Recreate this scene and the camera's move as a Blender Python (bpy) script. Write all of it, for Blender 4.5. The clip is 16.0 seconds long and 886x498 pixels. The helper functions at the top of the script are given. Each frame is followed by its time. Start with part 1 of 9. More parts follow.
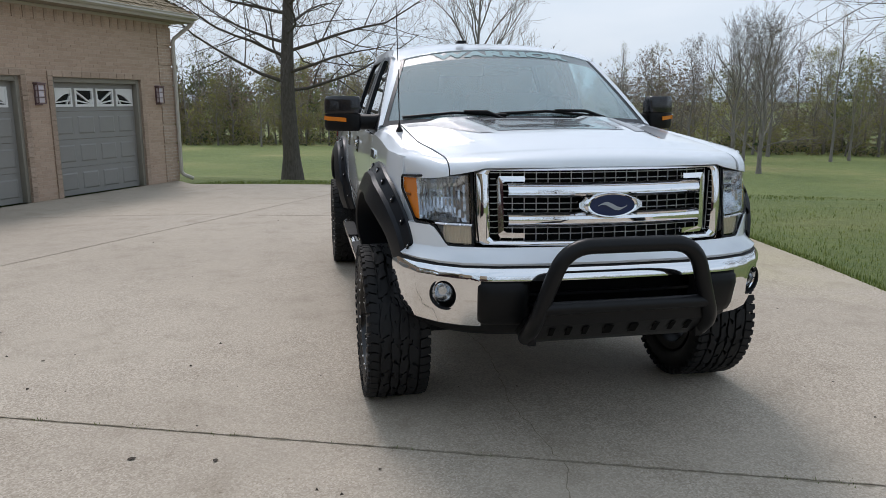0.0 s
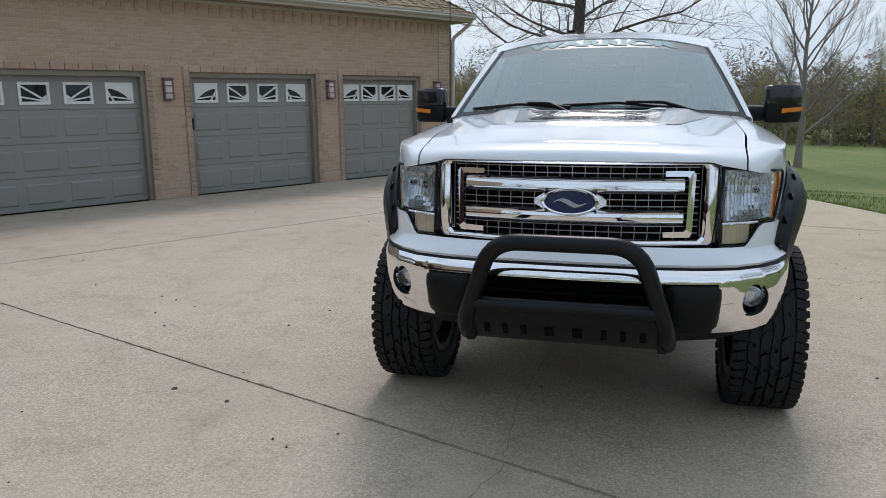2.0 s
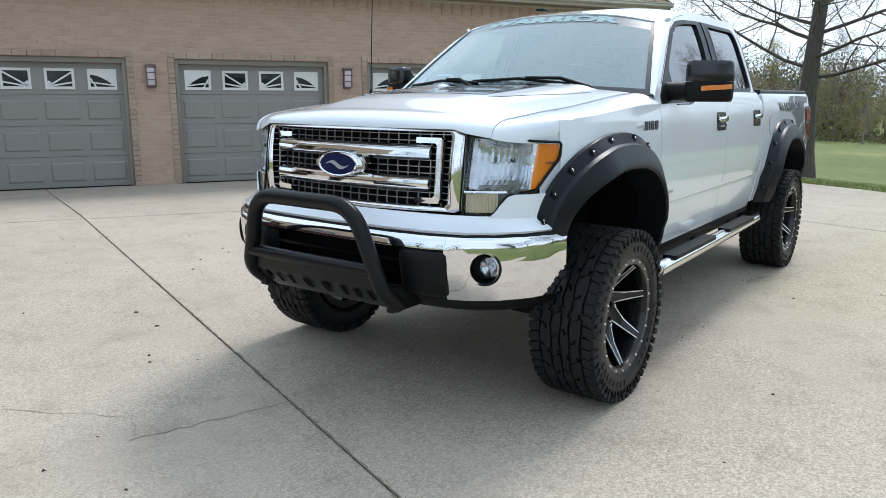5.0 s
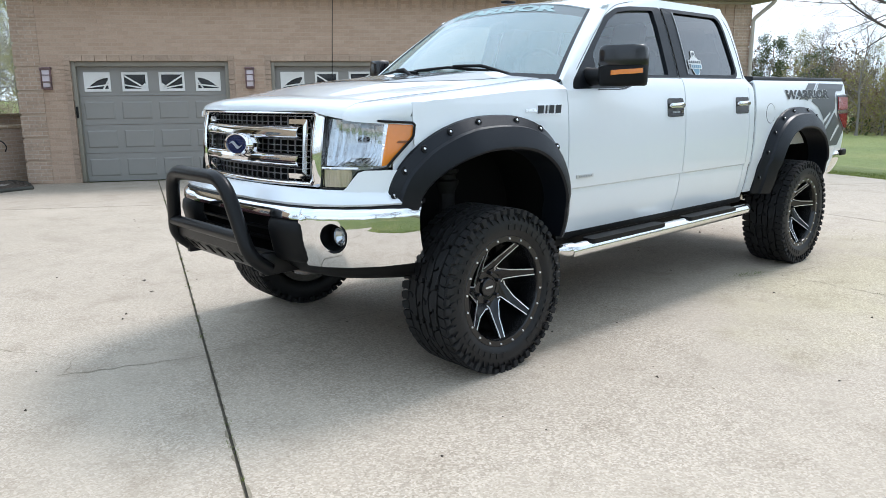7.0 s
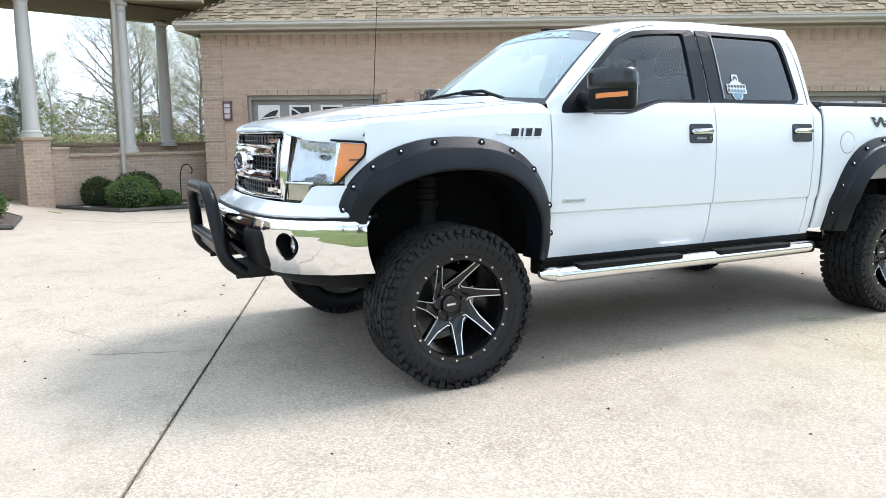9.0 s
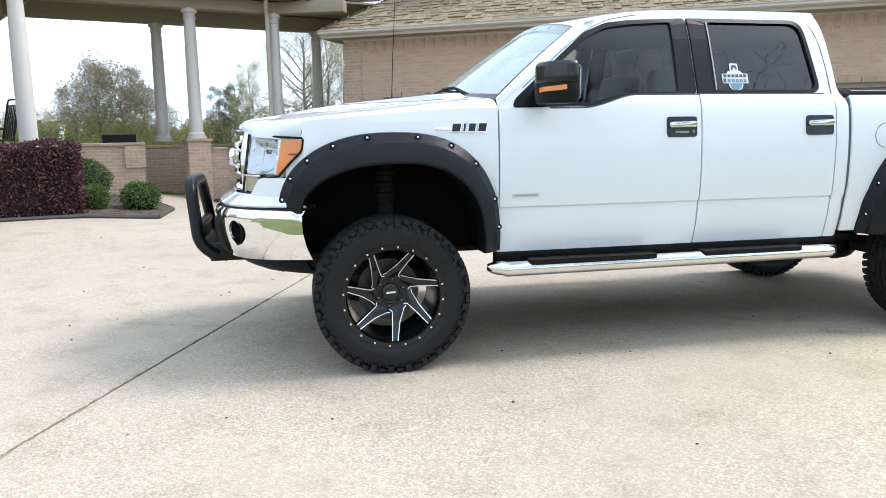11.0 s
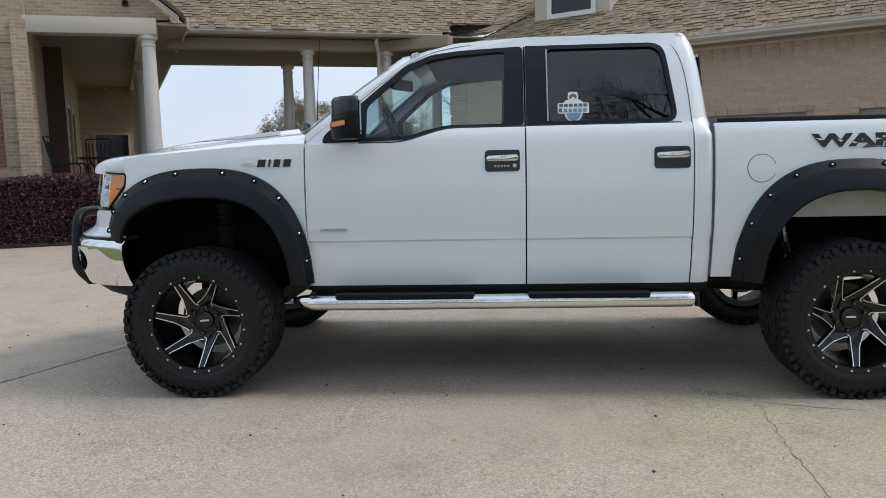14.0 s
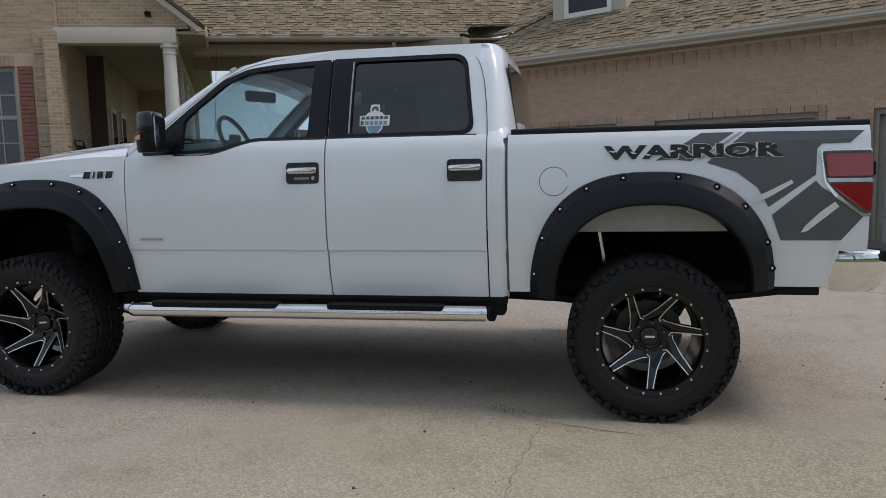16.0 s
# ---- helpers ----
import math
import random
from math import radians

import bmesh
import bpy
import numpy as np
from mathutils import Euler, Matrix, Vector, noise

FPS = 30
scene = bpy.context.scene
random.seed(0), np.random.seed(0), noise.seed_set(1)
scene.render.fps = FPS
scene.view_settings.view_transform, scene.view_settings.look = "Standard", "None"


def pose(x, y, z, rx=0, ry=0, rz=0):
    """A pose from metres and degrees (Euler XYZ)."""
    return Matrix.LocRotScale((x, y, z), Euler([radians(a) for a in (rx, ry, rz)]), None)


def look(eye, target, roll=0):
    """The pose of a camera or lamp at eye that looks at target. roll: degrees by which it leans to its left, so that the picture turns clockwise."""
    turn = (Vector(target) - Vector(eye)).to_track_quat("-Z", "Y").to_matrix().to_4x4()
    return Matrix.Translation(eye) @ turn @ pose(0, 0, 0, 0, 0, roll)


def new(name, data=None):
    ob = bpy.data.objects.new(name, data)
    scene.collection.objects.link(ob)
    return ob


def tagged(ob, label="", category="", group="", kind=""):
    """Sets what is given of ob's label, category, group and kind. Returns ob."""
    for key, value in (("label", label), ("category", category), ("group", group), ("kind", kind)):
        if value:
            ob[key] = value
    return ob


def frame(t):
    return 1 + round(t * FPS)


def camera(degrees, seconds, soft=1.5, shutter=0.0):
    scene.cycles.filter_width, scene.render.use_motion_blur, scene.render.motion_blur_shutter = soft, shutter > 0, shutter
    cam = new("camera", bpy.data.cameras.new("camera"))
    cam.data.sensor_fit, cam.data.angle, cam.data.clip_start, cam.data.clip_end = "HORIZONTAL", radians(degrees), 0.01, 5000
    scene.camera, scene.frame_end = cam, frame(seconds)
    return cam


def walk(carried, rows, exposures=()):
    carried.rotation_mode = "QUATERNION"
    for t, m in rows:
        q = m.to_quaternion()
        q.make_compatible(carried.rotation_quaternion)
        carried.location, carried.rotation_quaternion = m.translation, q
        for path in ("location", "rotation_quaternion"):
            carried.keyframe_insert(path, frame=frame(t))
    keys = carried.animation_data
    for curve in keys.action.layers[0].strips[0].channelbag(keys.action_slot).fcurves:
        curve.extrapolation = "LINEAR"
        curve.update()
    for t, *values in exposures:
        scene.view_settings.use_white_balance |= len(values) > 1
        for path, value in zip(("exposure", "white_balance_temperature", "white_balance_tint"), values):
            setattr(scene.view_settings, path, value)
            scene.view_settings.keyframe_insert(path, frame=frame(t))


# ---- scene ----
# ---- camera ----
cam = camera(62, 16.0, soft=0.85)
# seconds, eye x, y, z, yaw, pitch, roll
ROWS = [
    (0, -1.399, -4.064, 1.656, -10.80, -11.33, 0.03),
    (0.5, -0.925, -4.054, 1.648, -7.86, -11.40, 0.10),
    (1, -0.513, -4.103, 1.651, -1.79, -11.38, 0.19),
    (1.5, -0.137, -4.137, 1.648, 8.03, -11.71, 0.24),
    (2, 0.279, -4.092, 1.635, 14.76, -11.67, 0.39),
    (2.5, 0.711, -4.084, 1.629, 20.33, -11.61, 0.44),
    (3, 1.095, -3.986, 1.592, 24.60, -11.87, 0.49),
    (3.5, 1.503, -3.811, 1.596, 26.68, -11.69, 0.43),
    (4, 1.864, -3.710, 1.600, 30.37, -11.84, 0.38),
    (4.2, 1.980, -3.649, 1.581, 31.51, -11.91, 0.18),
    (6.3, 3.128, -2.978, 1.449, 44.09, -11.55, 0.28),
    (6.5, 3.256, -2.931, 1.442, 45.22, -11.57, 0.38),
    (7, 3.589, -2.711, 1.421, 47.57, -11.73, 0.54),
    (7.5, 3.800, -2.458, 1.384, 51.38, -11.70, 0.61),
    (8, 3.966, -2.236, 1.402, 54.75, -8.93, 0.28),
    (8.5, 4.225, -2.043, 1.384, 59.72, -8.99, 0.41),
    (8.7, 4.304, -1.943, 1.369, 61.17, -9.02, 0.34),
    (10.8, 4.959, -0.672, 1.304, 76.59, -9.04, 0.78),
    (11, 5.019, -0.538, 1.313, 78.13, -8.90, 0.84),
    (11.5, 5.201, -0.190, 1.294, 82.40, -8.87, 1.00),
    (12, 5.247, 0.196, 1.265, 84.94, -9.13, 1.05),
    (12.5, 5.234, 0.583, 1.293, 86.88, -8.90, 0.93),
    (13, 5.270, 0.958, 1.285, 89.37, -8.83, 1.11),
    (13.5, 5.261, 1.313, 1.289, 91.89, -8.91, 1.02),
    (14, 5.142, 1.729, 1.309, 94.08, -6.42, 1.18),
    (14.5, 5.132, 2.166, 1.291, 95.93, -6.20, 1.26),
    (15, 5.108, 2.583, 1.315, 98.48, -6.32, 1.19),
    (15.5, 5.024, 2.996, 1.337, 100.63, -6.40, 1.28),
    (16, 4.952, 3.361, 1.355, 101.08, -6.41, 1.19),
]
# seconds, stops, kelvin, tint
EXPOSURES = [
    (0, 0.04, 6640, 17), (1.5, 0.02, 6620, 17), (2.5, 0.14, 6540, 15), (3.5, 0.52, 6400, 14), (4.2, 0.60, 6380, 14), (6.5, 0.74, 6380, 14), (7.5, 1.05, 6380, 14), (8.5, 1.27, 6400, 15),
    (11, 1.14, 6520, 16), (12, 0.91, 6580, 16), (12.5, 0.72, 6600, 17), (13.5, 0.33, 6640, 18), (14, 0.15, 6640, 19), (14.5, -0.04, 6640, 20), (15, -0.12, 6640, 20), (16, -0.25, 6640, 20),
]
walk(cam, [(t, pose(x, y, z, 90 + pitch, roll, yaw)) for t, x, y, z, yaw, pitch, roll in ROWS], EXPOSURES)

# ---- world and sun ----
SUN_DIR = Vector((0.05, -0.80, -1.0)).normalized()
world = bpy.data.worlds.new("world")
scene.world = world
world.use_nodes = True
wt = world.node_tree
bg = wt.nodes["Background"]
sky = wt.nodes.new("ShaderNodeTexSky")
sky.sky_type = "NISHITA"
sky.sun_disc = False
sky.sun_elevation = math.asin(-SUN_DIR.z)
sky.sun_rotation = math.atan2(-SUN_DIR.x, -SUN_DIR.y)
sky.air_density, sky.dust_density, sky.ozone_density = 1.2, 3.0, 1.0
tc = wt.nodes.new("ShaderNodeTexCoord")
mp = wt.nodes.new("ShaderNodeMapping")
mp.inputs["Scale"].default_value = (1.2, 1.2, 4.0)
nz = wt.nodes.new("ShaderNodeTexNoise")
nz.inputs["Scale"].default_value, nz.inputs["Detail"].default_value = 1.6, 6.0
cr = wt.nodes.new("ShaderNodeValToRGB")
cr.color_ramp.elements[0].position, cr.color_ramp.elements[0].color = 0.30, (4.7, 6.4, 7.9, 1)
cr.color_ramp.elements[1].position, cr.color_ramp.elements[1].color = 0.75, (7.5, 8.7, 9.6, 1)
mx = wt.nodes.new("ShaderNodeMix")
mx.data_type = "RGBA"
mx.inputs["Factor"].default_value = 0.85
wt.links.new(tc.outputs["Generated"], mp.inputs["Vector"])
wt.links.new(mp.outputs["Vector"], nz.inputs["Vector"])
wt.links.new(nz.outputs["Fac"], cr.inputs["Fac"])
wt.links.new(sky.outputs["Color"], mx.inputs["A"])
wt.links.new(cr.outputs["Color"], mx.inputs["B"])
wt.links.new(mx.outputs["Result"], bg.inputs["Color"])
bg.inputs["Strength"].default_value = 0.106
sun = new("sun", bpy.data.lights.new("sun", "SUN"))
sun.data.energy, sun.data.angle, sun.data.color = 1.6, radians(18), (1.0, 0.985, 0.965)
sun.matrix_world = look((0, 0, 30), Vector((0, 0, 30)) + SUN_DIR)


# ---- material helpers ----
def material(name):
    m = bpy.data.materials.new(name)
    m.use_nodes = True
    return m, m.node_tree, m.node_tree.nodes["Principled BSDF"]


def add(nt, kind, **values):
    n = nt.nodes.new(kind)
    for k, v in values.items():
        n.inputs[k.replace("_", " ")].default_value = v
    return n


def ramp(nt, fac, stops):
    r = nt.nodes.new("ShaderNodeValToRGB")
    els = r.color_ramp.elements
    while len(els) < len(stops):
        els.new(0.5)
    for e, (p, c) in zip(els, stops):
        e.position, e.color = p, (*c, 1)
    nt.links.new(fac, r.inputs["Fac"])
    return r.outputs["Color"]


def mix(nt, fac, a, b, mode="MIX"):
    n = nt.nodes.new("ShaderNodeMix")
    n.data_type, n.blend_type = "RGBA", mode
    for socket, v in (("Factor", fac), ("A", a), ("B", b)):
        if isinstance(v, (int, float)):
            n.inputs[socket].default_value = v
        elif isinstance(v, tuple):
            n.inputs[socket].default_value = (*v, 1)
        else:
            nt.links.new(v, n.inputs[socket])
    return n.outputs["Result"]


def coords(nt, scale=(1, 1, 1)):
    c = nt.nodes.new("ShaderNodeTexCoord")
    m = nt.nodes.new("ShaderNodeMapping")
    m.inputs["Scale"].default_value = scale
    nt.links.new(c.outputs["Object"], m.inputs["Vector"])
    return m.outputs["Vector"]


def noise_tex(nt, vec, scale, detail=4.0, rough=0.55):
    n = add(nt, "ShaderNodeTexNoise", Scale=scale, Detail=detail, Roughness=rough)
    nt.links.new(vec, n.inputs["Vector"])
    return n.outputs["Fac"]


def bump(nt, b, height, strength, dist):
    n = add(nt, "ShaderNodeBump", Strength=strength, Distance=dist)
    nt.links.new(height, n.inputs["Height"])
    nt.links.new(n.outputs["Normal"], b.inputs["Normal"])


def simple(name, color, rough=0.5, metal=0.0, vary=0.08, scale=6.0, grain=0.0, coat=0.0, grain_scale=200.0, spec=0.5, uneven=0.06):
    """A plain surface with slight variation of tone at two scales and, where grain is set, a fine relief."""
    m, nt, b = material(name)
    v = coords(nt)
    big, fine = noise_tex(nt, v, scale), noise_tex(nt, v, scale * 12)
    dark = tuple(c * (1 - vary) for c in color)
    light = tuple(min(1, c * (1 + vary)) for c in color)
    c1 = ramp(nt, big, [(0.3, dark), (0.7, light)])
    col = mix(nt, 0.35, c1, ramp(nt, fine, [(0.3, dark), (0.7, light)]))
    nt.links.new(col, b.inputs["Base Color"])
    r = nt.nodes.new("ShaderNodeMapRange")
    r.inputs["To Min"].default_value, r.inputs["To Max"].default_value = max(0, rough - uneven), min(1, rough + uneven)
    nt.links.new(big, r.inputs["Value"])
    nt.links.new(r.outputs["Result"], b.inputs["Roughness"])
    b.inputs["Metallic"].default_value = metal
    b.inputs["Specular IOR Level"].default_value = spec
    b.inputs["Coat Weight"].default_value = coat
    b.inputs["Coat Roughness"].default_value = 0.04
    if grain:
        bump(nt, b, noise_tex(nt, v, grain_scale, 2.0), grain, 0.002)
    return m


def glass(name, tint, gloss=1.0, pale_film=0.0, base=0.055, edge=0.90, rough=0.01):
    """A thin tinted pane: light passes dimmed by the tint, and the surface reflects by Fresnel."""
    m, nt, b = material(name)
    nt.nodes.remove(b)
    t = nt.nodes.new("ShaderNodeBsdfTransparent")
    t.inputs["Color"].default_value = (*tint, 1)
    g = add(nt, "ShaderNodeBsdfGlossy", Roughness=rough)
    g.inputs["Color"].default_value = (gloss, gloss, gloss, 1)
    lw = add(nt, "ShaderNodeLayerWeight", Blend=0.5)
    pw = nt.nodes.new("ShaderNodeMath")
    pw.operation = "POWER"
    pw.inputs[1].default_value = 3.2
    f = nt.nodes.new("ShaderNodeMath")
    f.operation = "MULTIPLY_ADD"
    f.inputs[1].default_value, f.inputs[2].default_value = edge, base
    nt.links.new(lw.outputs["Facing"], pw.inputs[0])
    nt.links.new(pw.outputs[0], f.inputs[0])
    mxs = nt.nodes.new("ShaderNodeMixShader")
    nt.links.new(f.outputs[0], mxs.inputs[0])
    nt.links.new(t.outputs[0], mxs.inputs[1])
    nt.links.new(g.outputs[0], mxs.inputs[2])
    out = mxs
    if pale_film:
        # diffuse blue film; on the windshield its colour stands in for reflected sky
        film = add(nt, "ShaderNodeBsdfDiffuse")
        film.inputs["Color"].default_value = (0.46, 0.62, 0.63, 1)
        out = nt.nodes.new("ShaderNodeMixShader")
        out.inputs[0].default_value = pale_film
        nt.links.new(mxs.outputs[0], out.inputs[1])
        nt.links.new(film.outputs[0], out.inputs[2])
    nt.links.new(out.outputs[0], nt.nodes["Material Output"].inputs["Surface"])
    return m


# ---- materials ----
def concrete_material():
    m, nt, b = material("concrete")
    v = coords(nt)
    big = noise_tex(nt, v, 0.35, 5)
    mid = noise_tex(nt, v, 2.6, 6, 0.65)
    fine = noise_tex(nt, v, 55, 3)
    peb = add(nt, "ShaderNodeTexVoronoi", Scale=115.0)
    nt.links.new(v, peb.inputs["Vector"])
    pebc = ramp(nt, peb.outputs["Color"], [(0.15, (0.236, 0.192, 0.146)), (0.55, (0.426, 0.362, 0.291)), (0.9, (0.632, 0.555, 0.464))])
    base = ramp(nt, big, [(0.3, (0.366, 0.310, 0.248)), (0.7, (0.497, 0.430, 0.354))])
    stain = ramp(nt, mid, [(0.30, (0.70, 0.675, 0.63)), (0.50, (0.97, 0.97, 0.96)), (0.8, (1.04, 1.03, 1.0))])
    col = mix(nt, 1.0, base, stain, "MULTIPLY")
    worn = ramp(nt, noise_tex(nt, v, 0.8, 5, 0.6), [(0.36, (0.24, 0.24, 0.24)), (0.60, (0.60, 0.60, 0.60))])
    col = mix(nt, worn, col, pebc)
    spots = noise_tex(nt, v, 17, 2)
    col = mix(nt, 1.0, col, ramp(nt, spots, [(0.22, (0.62, 0.58, 0.52)), (0.30, (1, 1, 1))]), "MULTIPLY")
    # faint ochre tint, uneven and stronger on the side towards the lawn
    xyz = nt.nodes.new("ShaderNodeSeparateXYZ")
    nt.links.new(v, xyz.inputs[0])
    reach = add(nt, "ShaderNodeMapRange", **{"From Min": 0.6, "From Max": 2.6, "To Min": -0.25, "To Max": 0.30})
    nt.links.new(xyz.outputs["Y"], reach.inputs["Value"])
    sm = nt.nodes.new("ShaderNodeMath")
    sm.operation = "ADD"
    nt.links.new(reach.outputs["Result"], sm.inputs[0])
    nt.links.new(noise_tex(nt, v, 1.1, 5, 0.65), sm.inputs[1])
    side = add(nt, "ShaderNodeMapRange", **{"From Min": 0.2, "From Max": 1.6, "To Min": -0.6, "To Max": 0.0})
    nt.links.new(xyz.outputs["X"], side.inputs["Value"])
    sm2 = nt.nodes.new("ShaderNodeMath")
    sm2.operation = "ADD"
    nt.links.new(sm.outputs[0], sm2.inputs[0])
    nt.links.new(side.outputs["Result"], sm2.inputs[1])
    ochre_tint = ramp(nt, sm2.outputs[0], [(0.42, (1, 1, 1)), (0.80, (0.97, 0.985, 0.86))])
    col = mix(nt, 1.0, col, ochre_tint, "MULTIPLY")
    info = nt.nodes.new("ShaderNodeObjectInfo")
    tone = ramp(nt, info.outputs["Random"], [(0.0, (0.93, 0.93, 0.93)), (1.0, (1.02, 1.02, 1.0))])
    col = mix(nt, 1.0, col, tone, "MULTIPLY")
    nt.links.new(col, b.inputs["Base Color"])
    b.inputs["Roughness"].default_value = 0.82
    h = mix(nt, 0.5, peb.outputs["Distance"], fine)
    bump(nt, b, h, 0.4, 0.004)
    return m


def brick_material(name, c1, c2, mortar, off=(0, 0, 0)):
    m, nt, b = material(name)
    c = nt.nodes.new("ShaderNodeTexCoord")
    # brick courses run along the longer horizontal of the local surface, upright along z
    geo = nt.nodes.new("ShaderNodeSeparateXYZ")
    nt.links.new(c.outputs["Object"], geo.inputs[0])
    sm = nt.nodes.new("ShaderNodeMath")
    sm.operation = "ADD"
    nt.links.new(geo.outputs["X"], sm.inputs[0])
    nt.links.new(geo.outputs["Y"], sm.inputs[1])
    cb = nt.nodes.new("ShaderNodeCombineXYZ")
    nt.links.new(sm.outputs[0], cb.inputs["X"])
    nt.links.new(geo.outputs["Z"], cb.inputs["Y"])
    bt = nt.nodes.new("ShaderNodeTexBrick")
    bt.inputs["Scale"].default_value = 1.0
    bt.inputs["Brick Width"].default_value, bt.inputs["Row Height"].default_value = 0.203, 0.0677
    bt.inputs["Mortar Size"].default_value, bt.inputs["Mortar Smooth"].default_value = 0.008, 0.2
    bt.inputs["Bias"].default_value = -0.1
    bt.inputs["Color1"].default_value, bt.inputs["Color2"].default_value = (*c1, 1), (*c2, 1)
    bt.inputs["Mortar"].default_value = (*mortar, 1)
    nt.links.new(cb.outputs[0], bt.inputs["Vector"])
    v = coords(nt)
    col = mix(nt, 1.0, bt.outputs["Color"], ramp(nt, noise_tex(nt, v, 0.7, 5), [(0.3, (0.86, 0.86, 0.86)), (0.7, (1.08, 1.06, 1.04))]), "MULTIPLY")
    col = mix(nt, 1.0, col, ramp(nt, noise_tex(nt, v, 30, 3), [(0.3, (0.85, 0.85, 0.85)), (0.7, (1.1, 1.1, 1.1))]), "MULTIPLY")
    nt.links.new(col, b.inputs["Base Color"])
    b.inputs["Roughness"].default_value = 0.9
    inv = nt.nodes.new("ShaderNodeMath")
    inv.operation = "SUBTRACT"
    inv.inputs[0].default_value = 1.0
    nt.links.new(bt.outputs["Fac"], inv.inputs[1])
    bump(nt, b, mix(nt, 0.25, inv.outputs[0], noise_tex(nt, v, 60, 3)), 0.7, 0.008)
    return m


def grass_material(name, per_island=False):
    m, nt, b = material(name)
    v = coords(nt)
    c1 = ramp(nt, noise_tex(nt, v, 0.16, 5, 0.6), [(0.3, (0.085, 0.135, 0.030)), (0.50, (0.14, 0.185, 0.046)), (0.61, (0.21, 0.225, 0.075)), (0.70, (0.36, 0.31, 0.14))])
    c2 = ramp(nt, noise_tex(nt, v, 2.3, 6, 0.7), [(0.3, (0.080, 0.125, 0.028)), (0.7, (0.22, 0.245, 0.075))])
    c3 = ramp(nt, noise_tex(nt, v, 40, 4, 0.7), [(0.25, (0.55, 0.55, 0.5)), (0.7, (1.3, 1.3, 1.2))])
    col = mix(nt, 1.0, mix(nt, 0.45, c1, c2), c3, "MULTIPLY")
    if per_island:
        g = nt.nodes.new("ShaderNodeNewGeometry")
        col = mix(nt, 1.0, col, ramp(nt, g.outputs["Random Per Island"], [(0, (0.85, 0.9, 0.75)), (0.6, (1.25, 1.25, 1.05)), (1, (1.9, 1.65, 1.2))]), "MULTIPLY")
    nt.links.new(col, b.inputs["Base Color"])
    b.inputs["Roughness"].default_value = 0.9
    if not per_island:
        bump(nt, b, noise_tex(nt, v, 60, 4, 0.7), 1.0, 0.03)
    return m


def island_material(name, stops, rough=0.85, translucent=0.0):
    """Colour that differs from leaf to leaf or tile to tile."""
    m, nt, b = material(name)
    g = nt.nodes.new("ShaderNodeNewGeometry")
    v = coords(nt)
    col = ramp(nt, g.outputs["Random Per Island"], stops)
    col = mix(nt, 1.0, col, ramp(nt, noise_tex(nt, v, 1.1, 4), [(0.3, (0.8, 0.8, 0.8)), (0.7, (1.15, 1.15, 1.15))]), "MULTIPLY")
    col = mix(nt, 1.0, col, ramp(nt, noise_tex(nt, v, 45, 3), [(0.3, (0.85, 0.85, 0.85)), (0.7, (1.12, 1.12, 1.12))]), "MULTIPLY")
    nt.links.new(col, b.inputs["Base Color"])
    b.inputs["Roughness"].default_value = rough
    if translucent:
        t = nt.nodes.new("ShaderNodeBsdfTranslucent")
        nt.links.new(col, t.inputs["Color"])
        ms = nt.nodes.new("ShaderNodeMixShader")
        ms.inputs[0].default_value = translucent
        nt.links.new(b.outputs[0], ms.inputs[1])
        nt.links.new(t.outputs[0], ms.inputs[2])
        nt.links.new(ms.outputs[0], nt.nodes["Material Output"].inputs["Surface"])
    return m


def bark_material(name, a, c):
    m, nt, b = material(name)
    v = coords(nt, (1, 1, 0.25))
    f = noise_tex(nt, v, 22, 6, 0.7)
    nt.links.new(ramp(nt, f, [(0.3, a), (0.7, c)]), b.inputs["Base Color"])
    b.inputs["Roughness"].default_value = 0.95
    bump(nt, b, f, 0.8, 0.02)
    return m


M_CONC = concrete_material()
M_BRICK = brick_material("tan_brick", (0.42, 0.300, 0.222), (0.50, 0.368, 0.280), (0.50, 0.41, 0.33))
M_BRICK_LIGHT = brick_material("buff_brick", (0.365, 0.268, 0.180), (0.475, 0.362, 0.250), (0.50, 0.42, 0.32))
M_BRICK_RED = simple("red_brick", (0.235, 0.098, 0.078), 0.9, vary=0.25, scale=20, grain=0.5)
M_TRIMBRICK = island_material("trim_brick", [(0, (0.385, 0.280, 0.208)), (0.5, (0.41, 0.300, 0.226)), (1, (0.44, 0.325, 0.248))], 0.9)
M_DOOR = simple("door_paint", (0.256, 0.245, 0.226), 0.5, vary=0.04, scale=1.5, grain=0.15, grain_scale=90)
M_FRAME = simple("door_frame_paint", (0.235, 0.215, 0.175), 0.55, vary=0.06, scale=3)
M_WHITE_TRIM = simple("white_trim", (0.72, 0.71, 0.68), 0.5, vary=0.04)
M_BEIGE_TRIM = simple("beige_trim", (0.50, 0.455, 0.385), 0.55, vary=0.06, scale=2)
M_MORTAR = simple("mortar", (0.475, 0.365, 0.278), 0.95, vary=0.1, scale=10, grain=0.4, grain_scale=150)
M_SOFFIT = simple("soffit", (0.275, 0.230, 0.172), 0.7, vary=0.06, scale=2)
M_GUTTER = simple("gutter", (0.46, 0.42, 0.36), 0.4, vary=0.06, scale=3)
M_COLUMN = simple("column_paint", (0.56, 0.54, 0.50), 0.55, vary=0.05, scale=3)
M_DARKGLASS = simple("dark_pane", (0.012, 0.014, 0.016), 0.06, vary=0.2, scale=2)
M_SHINGLE = island_material("shingle", [(0, (0.178, 0.138, 0.086)), (0.3, (0.222, 0.174, 0.108)), (0.7, (0.262, 0.206, 0.130)), (1, (0.300, 0.238, 0.154))], 0.95)
